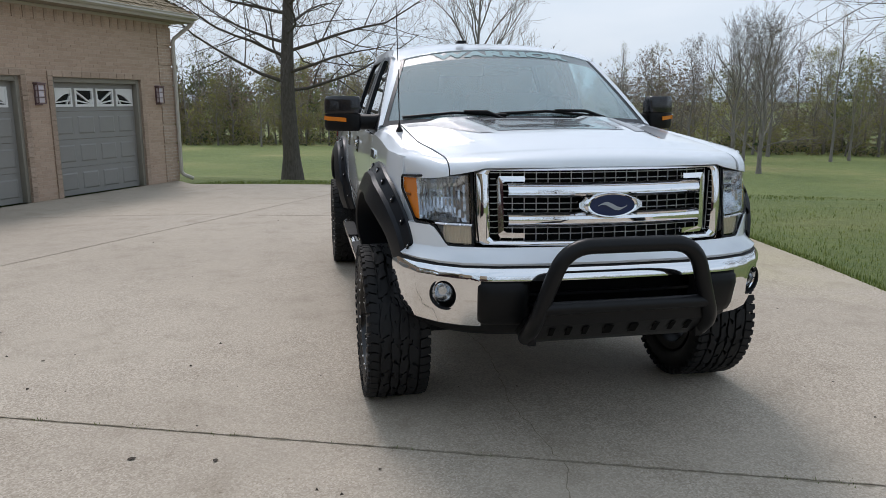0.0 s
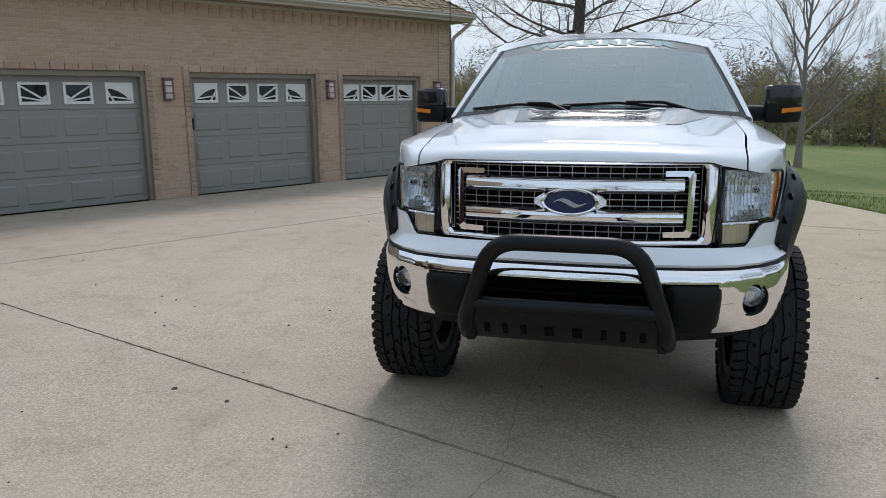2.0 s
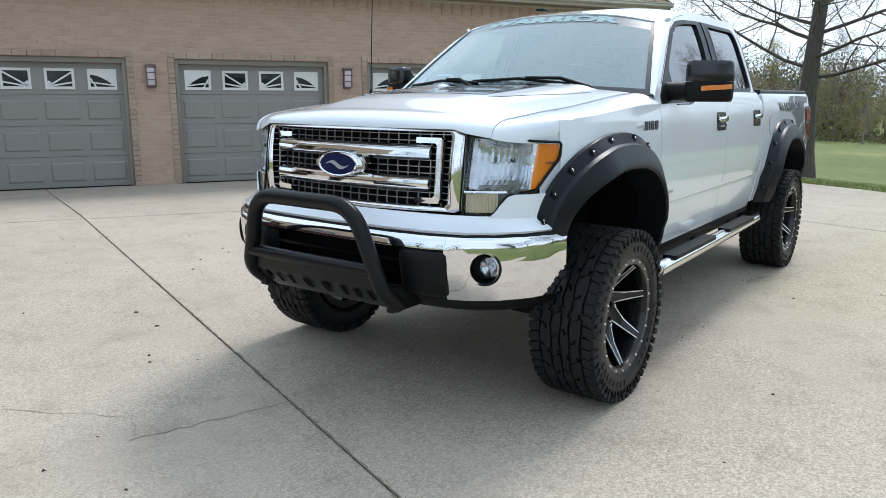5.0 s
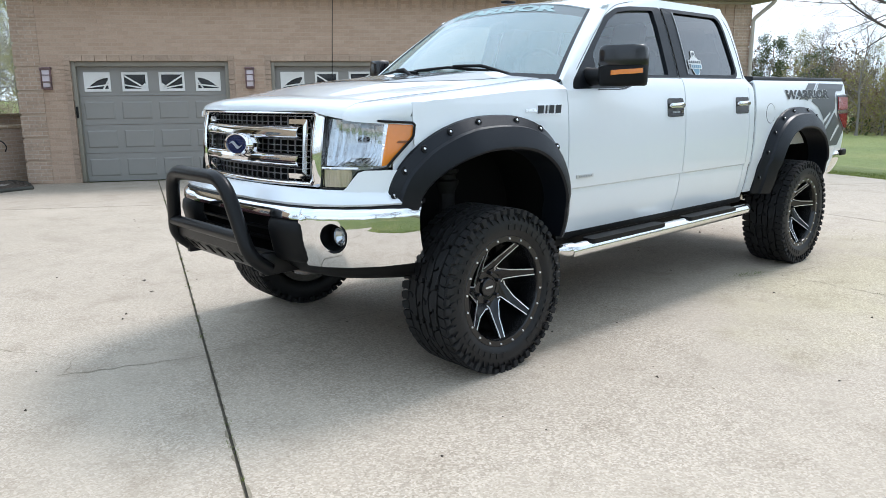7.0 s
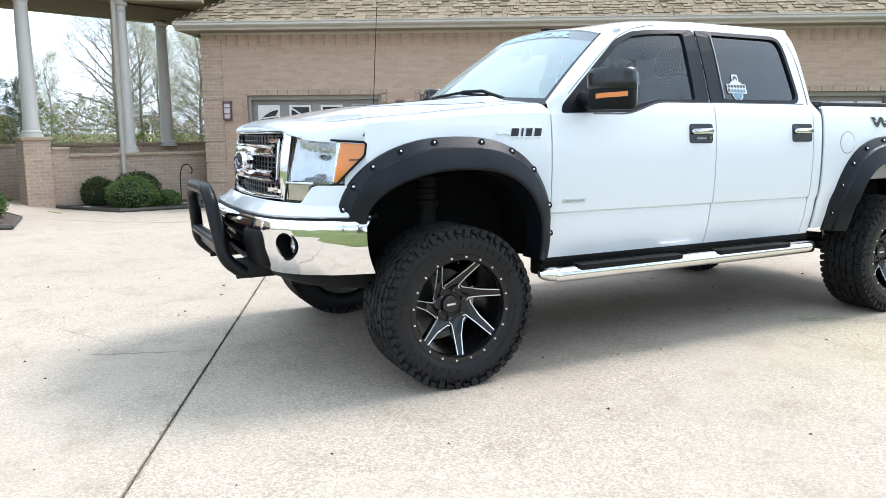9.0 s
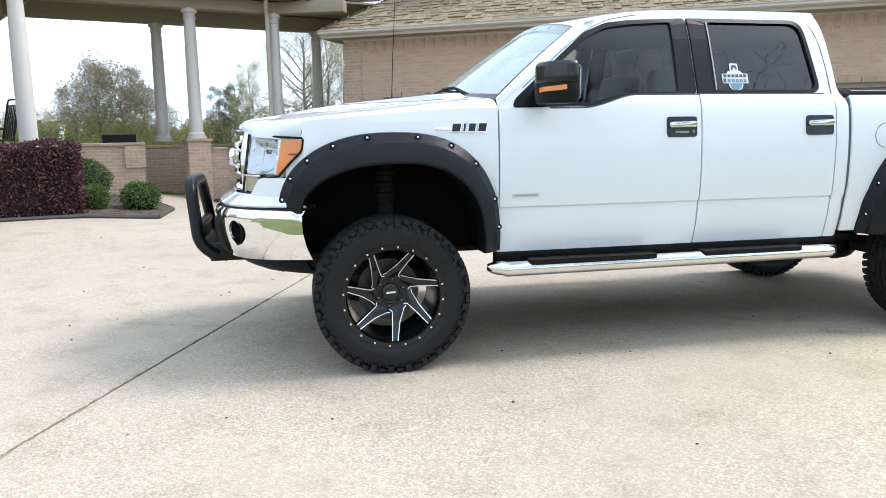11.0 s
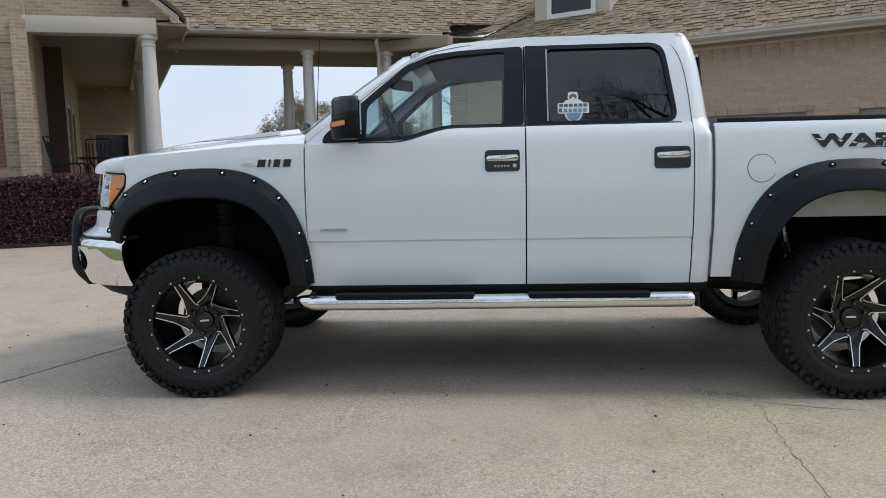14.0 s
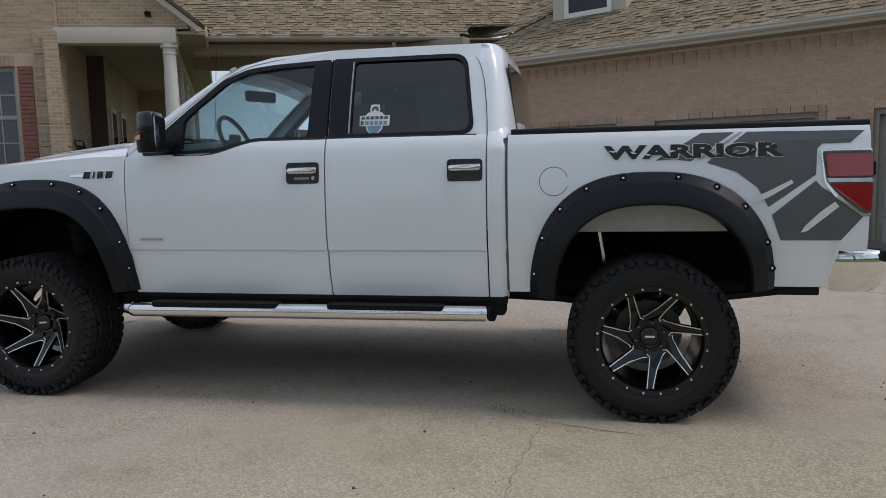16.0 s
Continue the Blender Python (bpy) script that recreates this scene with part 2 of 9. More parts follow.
def shingle_piece_material():
    m, nt, b = material("shingle_piece")
    r = nt.nodes.new("ShaderNodeObjectInfo").outputs["Random"]
    v = coords(nt)
    col = ramp(nt, r, [(0, (0.178, 0.138, 0.086)), (0.3, (0.222, 0.174, 0.108)), (0.7, (0.262, 0.206, 0.130)), (1, (0.300, 0.238, 0.154))])
    col = mix(nt, 1.0, col, ramp(nt, noise_tex(nt, v, 45, 3), [(0.3, (0.85, 0.85, 0.85)), (0.7, (1.12, 1.12, 1.12))]), "MULTIPLY")
    nt.links.new(col, b.inputs["Base Color"])
    b.inputs["Roughness"].default_value = 0.95
    return m


M_SHINGLE_PIECE = shingle_piece_material()
M_SHINGLE_DARK = simple("shingle_shadow_band", (0.10, 0.08, 0.055), 0.95, vary=0.2)
M_GRASS = grass_material("lawn")
M_BLADES = grass_material("grass_blades", True)
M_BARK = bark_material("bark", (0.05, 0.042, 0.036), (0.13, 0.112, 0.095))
# far trees: distance haze is put into this paler bark colour
M_BARK_HAZED = bark_material("hazed_bark", (0.16, 0.14, 0.125), (0.29, 0.26, 0.235))
M_LEAF_SPRING = island_material("spring_leaves", [(0, (0.21, 0.215, 0.06)), (0.4, (0.30, 0.30, 0.085)), (0.75, (0.33, 0.30, 0.11)), (1, (0.22, 0.17, 0.10))], translucent=0.6)
# twig colours are raised as well, to imitate haze
M_TWIG = island_material("twigs", [(0, (0.20, 0.165, 0.125)), (0.5, (0.31, 0.26, 0.19)), (0.8, (0.32, 0.28, 0.17)), (1, (0.42, 0.36, 0.27))], 0.95, 0.55)
M_LEAF_PALE = island_material("pale_spring_leaves", [(0, (0.30, 0.31, 0.12)), (0.5, (0.40, 0.39, 0.17)), (1, (0.46, 0.40, 0.24))], translucent=0.6)
M_LEAF_DARK = island_material("dark_leaves", [(0, (0.03, 0.055, 0.02)), (0.6, (0.06, 0.09, 0.03)), (1, (0.10, 0.12, 0.045))], translucent=0.3)
M_LEAF_RUST = island_material("budding_leaves", [(0, (0.15, 0.085, 0.07)), (0.5, (0.22, 0.14, 0.10)), (1, (0.19, 0.17, 0.09))])
M_LEAF_PURPLE = island_material("purple_leaves", [(0, (0.035, 0.012, 0.018)), (0.5, (0.085, 0.028, 0.038)), (0.85, (0.15, 0.06, 0.065)), (1, (0.19, 0.10, 0.08))])
M_LEAF_BOX = island_material("box_leaves", [(0, (0.05, 0.095, 0.028)), (0.5, (0.105, 0.175, 0.048)), (1, (0.18, 0.25, 0.075))], translucent=0.25)
M_MULCH = island_material("mulch", [(0, (0.05, 0.035, 0.028)), (0.6, (0.11, 0.085, 0.07)), (1, (0.22, 0.19, 0.165))], 0.95)
M_SOIL = simple("soil", (0.085, 0.065, 0.05), 0.95, vary=0.3, scale=8, grain=0.8, grain_scale=60)
M_EDGING = simple("dark_edging", (0.06, 0.06, 0.05), 0.8, vary=0.2)
M_JOINT = simple("joint_dirt", (0.090, 0.077, 0.058), 0.95, vary=0.35, scale=30)
M_CRACK = simple("crack_dirt", (0.25, 0.215, 0.155), 0.95, vary=0.35, scale=30)
M_WEED = island_material("weeds", [(0, (0.10, 0.15, 0.03)), (1, (0.22, 0.24, 0.07))])
M_IRON = simple("black_iron", (0.02, 0.02, 0.02), 0.5, metal=0.6)

M_PAINT = simple("white_car_paint", (0.79, 0.83, 0.87), 0.28, vary=0.006, scale=2.0, coat=1.0, uneven=0.006)
M_CHROME = simple("chrome", (0.86, 0.86, 0.87), 0.045, metal=1.0, vary=0.02)
M_CHROME_SOFT = simple("polished_steel", (0.80, 0.80, 0.80), 0.14, metal=1.0, vary=0.05, scale=12)
M_FLARE = simple("textured_black_plastic", (0.0062, 0.0078, 0.0115), 0.37, vary=0.12, scale=5, grain=0.15, grain_scale=500, spec=0.27)
M_BLACK = simple("black_plastic", (0.0050, 0.0052, 0.0058), 0.48, vary=0.15, scale=5, grain=0.1, spec=0.2)
M_GLOSSBLACK = simple("gloss_black", (0.008, 0.008, 0.010), 0.24, vary=0.1, coat=0.2)
M_POWDER = simple("black_powder_coat", (0.0065, 0.0067, 0.0075), 0.34, vary=0.1, grain=0.12, grain_scale=350, spec=0.24)
# near-black colour that paints deep shade into gaps, wells and openings
M_SHADOW = simple("cavity_shade", (0.004, 0.004, 0.004), 0.9, vary=0.1, spec=0.1)
M_RUBBER = simple("rubber", (0.0105, 0.0108, 0.0115), 0.68, vary=0.3, scale=8, grain=0.2, grain_scale=120, spec=0.3)
M_RUBBER_SIDE = simple("sidewall_rubber", (0.0095, 0.0099, 0.0110), 0.46, vary=0.25, scale=8, grain=0.1, spec=0.3)
M_WHEEL = simple("black_wheel", (0.0045, 0.0047, 0.0054), 0.22, vary=0.1, spec=0.5)
M_MILLED = simple("milled_aluminium", (0.88, 0.88, 0.88), 0.35, metal=0.6, vary=0.05, scale=30)
M_CHROME_DARK = simple("dark_chrome", (0.10, 0.10, 0.11), 0.2, metal=1.0, vary=0.1)
M_SILVER = simple("silver_plastic", (0.62, 0.63, 0.65), 0.3, metal=0.4, vary=0.04)
M_DISC = simple("brake_steel", (0.10, 0.098, 0.095), 0.45, metal=0.8, vary=0.15, scale=25)
M_UNDER = simple("chassis", (0.008, 0.0078, 0.0075), 0.7, vary=0.3, scale=8, spec=0.3)
M_LINER = simple("liner_grey", (0.52, 0.51, 0.47), 0.7, vary=0.15, scale=4)
M_AMBER = simple("amber_lens", (0.75, 0.22, 0.02), 0.12, vary=0.06, coat=1.0)
M_RED = simple("red_lens", (0.30, 0.010, 0.014), 0.10, vary=0.08, coat=1.0)
M_REFLECTOR = simple("lamp_reflector", (0.84, 0.85, 0.87), 0.26, metal=0.7, vary=0.10, scale=30, grain=0.3, grain_scale=60)
M_BOWL = simple("bowl_silver", (0.58, 0.60, 0.62), 0.14, metal=0.95, vary=0.12, scale=40)
M_AMBER_DARK = simple("dark_amber", (0.22, 0.07, 0.015), 0.3, vary=0.1)
M_BLUE = simple("blue_enamel", (0.008, 0.016, 0.065), 0.2, vary=0.05, coat=0.25, spec=0.3)
M_DECAL = simple("charcoal_vinyl", (0.10, 0.108, 0.115), 0.38, vary=0.06, scale=10)
M_DECAL_PALE = simple("silver_vinyl", (0.36, 0.38, 0.40), 0.38, vary=0.05, scale=10)
M_HOOD_FILM = simple("hood_vinyl", (0.24, 0.25, 0.26), 0.16, vary=0.06, scale=6, coat=0.8)
M_DECAL_BLACK = simple("black_vinyl", (0.014, 0.014, 0.016), 0.4, vary=0.1)
M_STICKER = simple("sticker_white", (0.72, 0.74, 0.74), 0.4, vary=0.04)
M_STICKER_BLUE = simple("sticker_blue", (0.14, 0.27, 0.36), 0.4, vary=0.1)
M_STICKER_GREY = simple("sticker_grey", (0.085, 0.095, 0.11), 0.4, vary=0.1)
M_MIRROR = simple("mirror_silver", (0.32, 0.34, 0.36), 0.03, metal=1.0, vary=0.02)
M_SEAT = simple("grey_cloth", (0.07, 0.07, 0.068), 0.9, vary=0.1, scale=20, grain=0.4)
M_DASH = simple("dashboard", (0.045, 0.045, 0.047), 0.6, vary=0.1, grain=0.2)
# a strong pale film paints the sky's sheen into the windshield
M_GLASS = glass("clear_glass", (0.72, 0.92, 0.95), pale_film=0.32, base=0.20)
M_GLASS_FRONT = glass("front_door_glass", (0.82, 0.97, 0.97), pale_film=0.0, base=0.055)
M_GLASS_DARK = glass("privacy_glass", (0.07, 0.08, 0.085), pale_film=0.003, base=0.065)
M_GLASS_BAND = glass("windshield_band", (0.16, 0.20, 0.22), pale_film=0.12, base=0.12, rough=0.3)
M_BANNER = glass("banner_vinyl", (0.30, 0.34, 0.36), pale_film=0.78, base=0.08, rough=0.4)
M_LENS = glass("lamp_lens", (0.95, 0.96, 0.97), base=0.035, edge=0.28)


# ---- mesh helpers ----
def finish(name, bm, mat, parent=None, label="", smooth=30, matrix=None):
    """Links a bmesh as one mesh object under a thing or a part."""
    me = bpy.data.meshes.new(name)
    bmesh.ops.recalc_face_normals(bm, faces=bm.faces)
    if smooth:
        for f in bm.faces:
            f.smooth = True
        lim = radians(smooth)
        for e in bm.edges:
            e.smooth = len(e.link_faces) == 2 and e.calc_face_angle(0) < lim
    bm.to_mesh(me)
    bm.free()
    for m in mat if isinstance(mat, (list, tuple)) else [mat]:
        me.materials.append(m)
    ob = new(name, me)
    if parent:
        ob.parent = parent
    if matrix is not None:
        ob.matrix_basis = matrix
    if label:
        tagged(ob, label)
    return ob


def part(name, bm, mat, parent, label="", smooth=30, matrix=None):
    return finish(name, bm, mat, parent, label, smooth, matrix)


def data_mesh(name, verts, faces, mat, parent=None, smooth=False):
    me = bpy.data.meshes.new(name)
    me.from_pydata([tuple(v) for v in verts], [], faces)
    me.materials.append(mat)
    if smooth:
        me.polygons.foreach_set("use_smooth", [True] * len(me.polygons))
    ob = new(name, me)
    if parent:
        ob.parent = parent
    return ob


def empty(name, label, category, group="", matrix=None, kind=""):
    e = new(name)
    e.empty_display_size = 0.2
    if matrix is not None:
        e.matrix_basis = matrix
    return tagged(e, label, category, group, kind)


def box(bm, x0, x1, y0, y1, z0, z1, bevel=0.0, m=None):
    vs = [bm.verts.new(p) for p in ((x0, y0, z0), (x1, y0, z0), (x1, y1, z0), (x0, y1, z0), (x0, y0, z1), (x1, y0, z1), (x1, y1, z1), (x0, y1, z1))]
    if m is not None:
        for v in vs:
            v.co = m @ v.co
    fs = [bm.faces.new([vs[i] for i in q]) for q in ((3, 2, 1, 0), (4, 5, 6, 7), (0, 1, 5, 4), (1, 2, 6, 5), (2, 3, 7, 6), (3, 0, 4, 7))]
    if bevel:
        es = list({e for f in fs for e in f.edges})
        bmesh.ops.bevel(bm, geom=es, offset=bevel, segments=2, affect="EDGES", profile=0.5)
    return bm


def boxed(*a, **k):
    return box(bmesh.new(), *a, **k)


def prism(bm, outline, d0, d1, put):
    """A solid from a flat outline of (a, b) between depths d0 and d1; put(a, b, d) gives the place."""
    n = len(outline)
    lo = [bm.verts.new(put(a, b, d0)) for a, b in outline]
    hi = [bm.verts.new(put(a, b, d1)) for a, b in outline]
    bm.faces.new(lo[::-1])
    bm.faces.new(hi)
    for i in range(n):
        j = (i + 1) % n
        bm.faces.new((lo[i], lo[j], hi[j], hi[i]))
    return bm


def holed(bm, outer, holes, d0, d1, put):
    """A slab with openings through it."""
    for d in (d0, d1):
        edges = []
        for loop in (outer, *holes):
            vs = [bm.verts.new(put(a, b, d)) for a, b in loop]
            edges += [bm.edges.new((vs[i], vs[(i + 1) % len(vs)])) for i in range(len(vs))]
        bmesh.ops.triangle_fill(bm, edges=edges, use_beauty=True, use_dissolve=False)
    bm.verts.ensure_lookup_table()
    total = sum(len(l) for l in (outer, *holes))
    base = 0
    vs = list(bm.verts)
    for loop in (outer, *holes):
        n = len(loop)
        for i in range(n):
            j = (i + 1) % n
            bm.faces.new((vs[base + i], vs[base + j], vs[total + base + j], vs[total + base + i]))
        base += n
    return bm


def sheet(bm, rows, thick=0.0, closed=False):
    """A surface through rows of points; thick gives it a back, set in along its normals."""
    nr, nc = len(rows), len(rows[0])
    P = np.array([[tuple(p) for p in r] for r in rows], float)
    du = np.gradient(P, axis=0) if nr > 1 else P * 0
    dv = np.gradient(P, axis=1)
    N = np.cross(du, dv)
    N /= np.maximum(np.linalg.norm(N, axis=2, keepdims=True), 1e-9)
    front = [[bm.verts.new(P[i, j]) for j in range(nc)] for i in range(nr)]
    cells = [(i, j) for i in range(nr - 1) for j in range(nc if closed else nc - 1)]
    for i, j in cells:
        k = (j + 1) % nc
        bm.faces.new((front[i][j], front[i][k], front[i + 1][k], front[i + 1][j]))
    if thick:
        Q = P - N * thick
        back = [[bm.verts.new(Q[i, j]) for j in range(nc)] for i in range(nr)]
        for i, j in cells:
            k = (j + 1) % nc
            bm.faces.new((back[i + 1][j], back[i + 1][k], back[i][k], back[i][j]))
        ring = []
        for j in range(nc - 1):
            ring += [((0, j), (0, j + 1)), ((nr - 1, j + 1), (nr - 1, j))]
        if not closed:
            for i in range(nr - 1):
                ring += [((i + 1, 0), (i, 0)), ((i, nc - 1), (i + 1, nc - 1))]
        for a, b in ring:
            bm.faces.new((front[b[0]][b[1]], front[a[0]][a[1]], back[a[0]][a[1]], back[b[0]][b[1]]))
    return bm


def tube(bm, pts, radii, seg=8, caps=True):
    """A round bar along a line of points."""
    pts = [Vector(p) for p in pts]
    if isinstance(radii, (int, float)):
        radii = [radii] * len(pts)
    rings = []
    up = Vector((0, 0, 1))
    for i, p in enumerate(pts):
        d = (pts[min(i + 1, len(pts) - 1)] - pts[max(i - 1, 0)]).normalized()
        if i == 0:
            side = d.cross(up if abs(d.z) < 0.9 else Vector((1, 0, 0))).normalized()
        else:
            side = (side - d * side.dot(d)).normalized()
        other = d.cross(side)
        rings.append([bm.verts.new(p + (side * math.cos(a) + other * math.sin(a)) * radii[i]) for a in (2 * math.pi * k / seg for k in range(seg))])
    for r0, r1 in zip(rings, rings[1:]):
        for k in range(seg):
            bm.faces.new((r0[k], r0[(k + 1) % seg], r1[(k + 1) % seg], r1[k]))
    if caps:
        bm.faces.new(rings[0][::-1])
        bm.faces.new(rings[-1])
    return bm


def bend(points, radius, n=5):
    """A line of points with its corners rounded."""
    P = [Vector(p) for p in points]
    out = [P[0]]
    for a, b, c in zip(P, P[1:], P[2:]):
        d0, d1 = (a - b), (c - b)
        r = min(radius, d0.length * 0.49, d1.length * 0.49)
        s, e = b + d0.normalized() * r, b + d1.normalized() * r
        for k in range(n + 1):
            t = k / n
            out.append(s * (1 - t) ** 2 + b * 2 * t * (1 - t) + e * t * t)
    out.append(P[-1])
    return out


def lathe(bm, profile, seg=48, axis="x", a0=0.0, a1=2 * math.pi):
    """A turned shape: profile of (distance along the axis, radius)."""
    full = abs(a1 - a0 - 2 * math.pi) < 1e-6
    n = seg if full else seg + 1
    rings = []
    for u, r in profile:
        ring = []
        for k in range(n):
            a = a0 + (a1 - a0) * k / seg
            c, s = math.cos(a) * r, math.sin(a) * r
            ring.append(bm.verts.new((u, c, s) if axis == "x" else (c, s, u) if axis == "z" else (c, u, s)))
        rings.append(ring)
    for r0, r1 in zip(rings, rings[1:]):
        for k in range(seg):
            bm.faces.new((r0[k], r0[(k + 1) % n], r1[(k + 1) % n], r1[k]))
    return bm


def rounded(points, r, n=4):
    """A flat closed outline with rounded corners."""
    P = [Vector((*p, 0)) for p in points]
    out = []
    for i, b in enumerate(P):
        a, c = P[i - 1], P[(i + 1) % len(P)]
        d0, d1 = a - b, c - b
        q = min(r, d0.length * 0.45, d1.length * 0.45)
        s, e = b + d0.normalized() * q, b + d1.normalized() * q
        for k in range(n + 1):
            t = k / n
            v = s * (1 - t) ** 2 + b * 2 * t * (1 - t) + e * t * t
            out.append((v.x, v.y))
    return out


def lettering(text, size, depth, bold=0.0):
    """The letters of a word as a bmesh, flat in x and y, centred."""
    cu = bpy.data.curves.new("letters", "FONT")
    cu.body, cu.size, cu.extrude, cu.offset = text, size, depth, bold
    cu.align_x, cu.align_y = "CENTER", "CENTER"
    cu.resolution_u = 3
    ob = bpy.data.objects.new("letters", cu)
    me = bpy.data.meshes.new_from_object(ob)
    bm = bmesh.new()
    bm.from_mesh(me)
    bpy.data.objects.remove(ob)
    bpy.data.curves.remove(cu)
    bpy.data.meshes.remove(me)
    return bm


def smoothstep(a, b, x):
    t = min(1.0, max(0.0, (x - a) / (b - a)))
    return t * t * (3 - 2 * t)


# ---- frames of the two buildings ----
GARAGE = pose(0, 0, -0.09, 0, 0, 59.9)
HOUSE = pose(-8.62, -4.78, 0.02, 0, 0, 107.6) @ Matrix.Diagonal((0.96, 0.96, 0.99, 1))
GARAGE_INV = GARAGE.inverted()
LAWN_INV = pose(0, 0, 0, 0, 0, 62.2).inverted()


def ground_z(x, y):
    """The ground is level round the truck, climbs a little to the house and falls away over the lawn."""
    s = (LAWN_INV @ Vector((x, y, 0))).x
    dip = 0.09 * smoothstep(6.0, 10.0, (GARAGE_INV @ Vector((x, y, 0))).y) * (1 - smoothstep(9.0, 14.0, s))
    rise = 0.045 * max(0.0, min(7.0, -x - 3.5)) * (1 - smoothstep(-4.2, -1.4, y))
    fall = 0.11 * max(0.0, min(11.0, s - 9.9)) + 0.022 * max(0.0, min(60.0, s - 20.9))
    far = math.hypot(x, y)
    return rise - dip - fall + 0.10 * smoothstep(12, 40, far) * math.sin(x * 0.07) * math.cos(y * 0.05)


# ---- ground ----
def make_ground():
    bm = bmesh.new()
    rs = [0, 3, 6, 8, 10, 12, 14, 16, 18, 21, 24, 28, 33, 40, 50, 65, 90, 140, 250, 500, 1200, 3000]
    seg = 72
    rows = []
    for r in rs:
        rows.append([(r * math.cos(2 * math.pi * k / seg) - 2, r * math.sin(2 * math.pi * k / seg) + 2) for k in range(seg)])
    rows = [[(x, y, ground_z(x, y) - 0.035) for x, y in r] for r in rows[1:]]
    sheet(bm, rows, closed=True)
    c = bm.verts.new((-2, 2, -0.035))
    bm.verts.ensure_lookup_table()
    for k in range(seg):
        bm.faces.new((c, bm.verts[(k + 1) % seg], bm.verts[k]))
    ob = finish("ground", bm, M_GRASS)
    tagged(ob, "spring lawn of green and straw-coloured grass round the drive", "lawn", kind="structure")


def clip(poly, a, b, keep):
    """The part of a flat polygon on one side of the line through a and b, set back for the joint."""
    n = Vector((b[1] - a[1], a[0] - b[0])).normalized() * keep
    dist = [(Vector(p) - Vector(a)).dot(n) - 0.0075 for p in poly]
    out = []
    for i in range(len(poly)):
        p, q, dp, dq = poly[i - 1], poly[i], dist[i - 1], dist[i]
        if dp * dq < 0:
            t = dp / (dp - dq)
            out.append((p[0] + (q[0] - p[0]) * t, p[1] + (q[1] - p[1]) * t))
        if dq >= 0:
            out.append(q)
    return out


LAWN_EDGE = [(3.6, -15.0), (3.4, -9.0), (3.35, -2.0), (3.42, 0.0), (3.61, 1.2), (3.82, 2.5), (3.97, 3.8), (4.12, 5.0), (4.0, 6.2), (3.55, 7.4), (3.0, 8.5), (2.2, 9.6), (0.9, 10.35), (-0.7, 10.95), (-2.2, 11.75), (-3.75, 12.5)]
JOINTS = [((-9.44, 2.37), (2.0, -1.86)), ((-7.7, -0.85), (-0.7, 9.77)), ((-4.43, 7.67), (3.9, 5.62))]


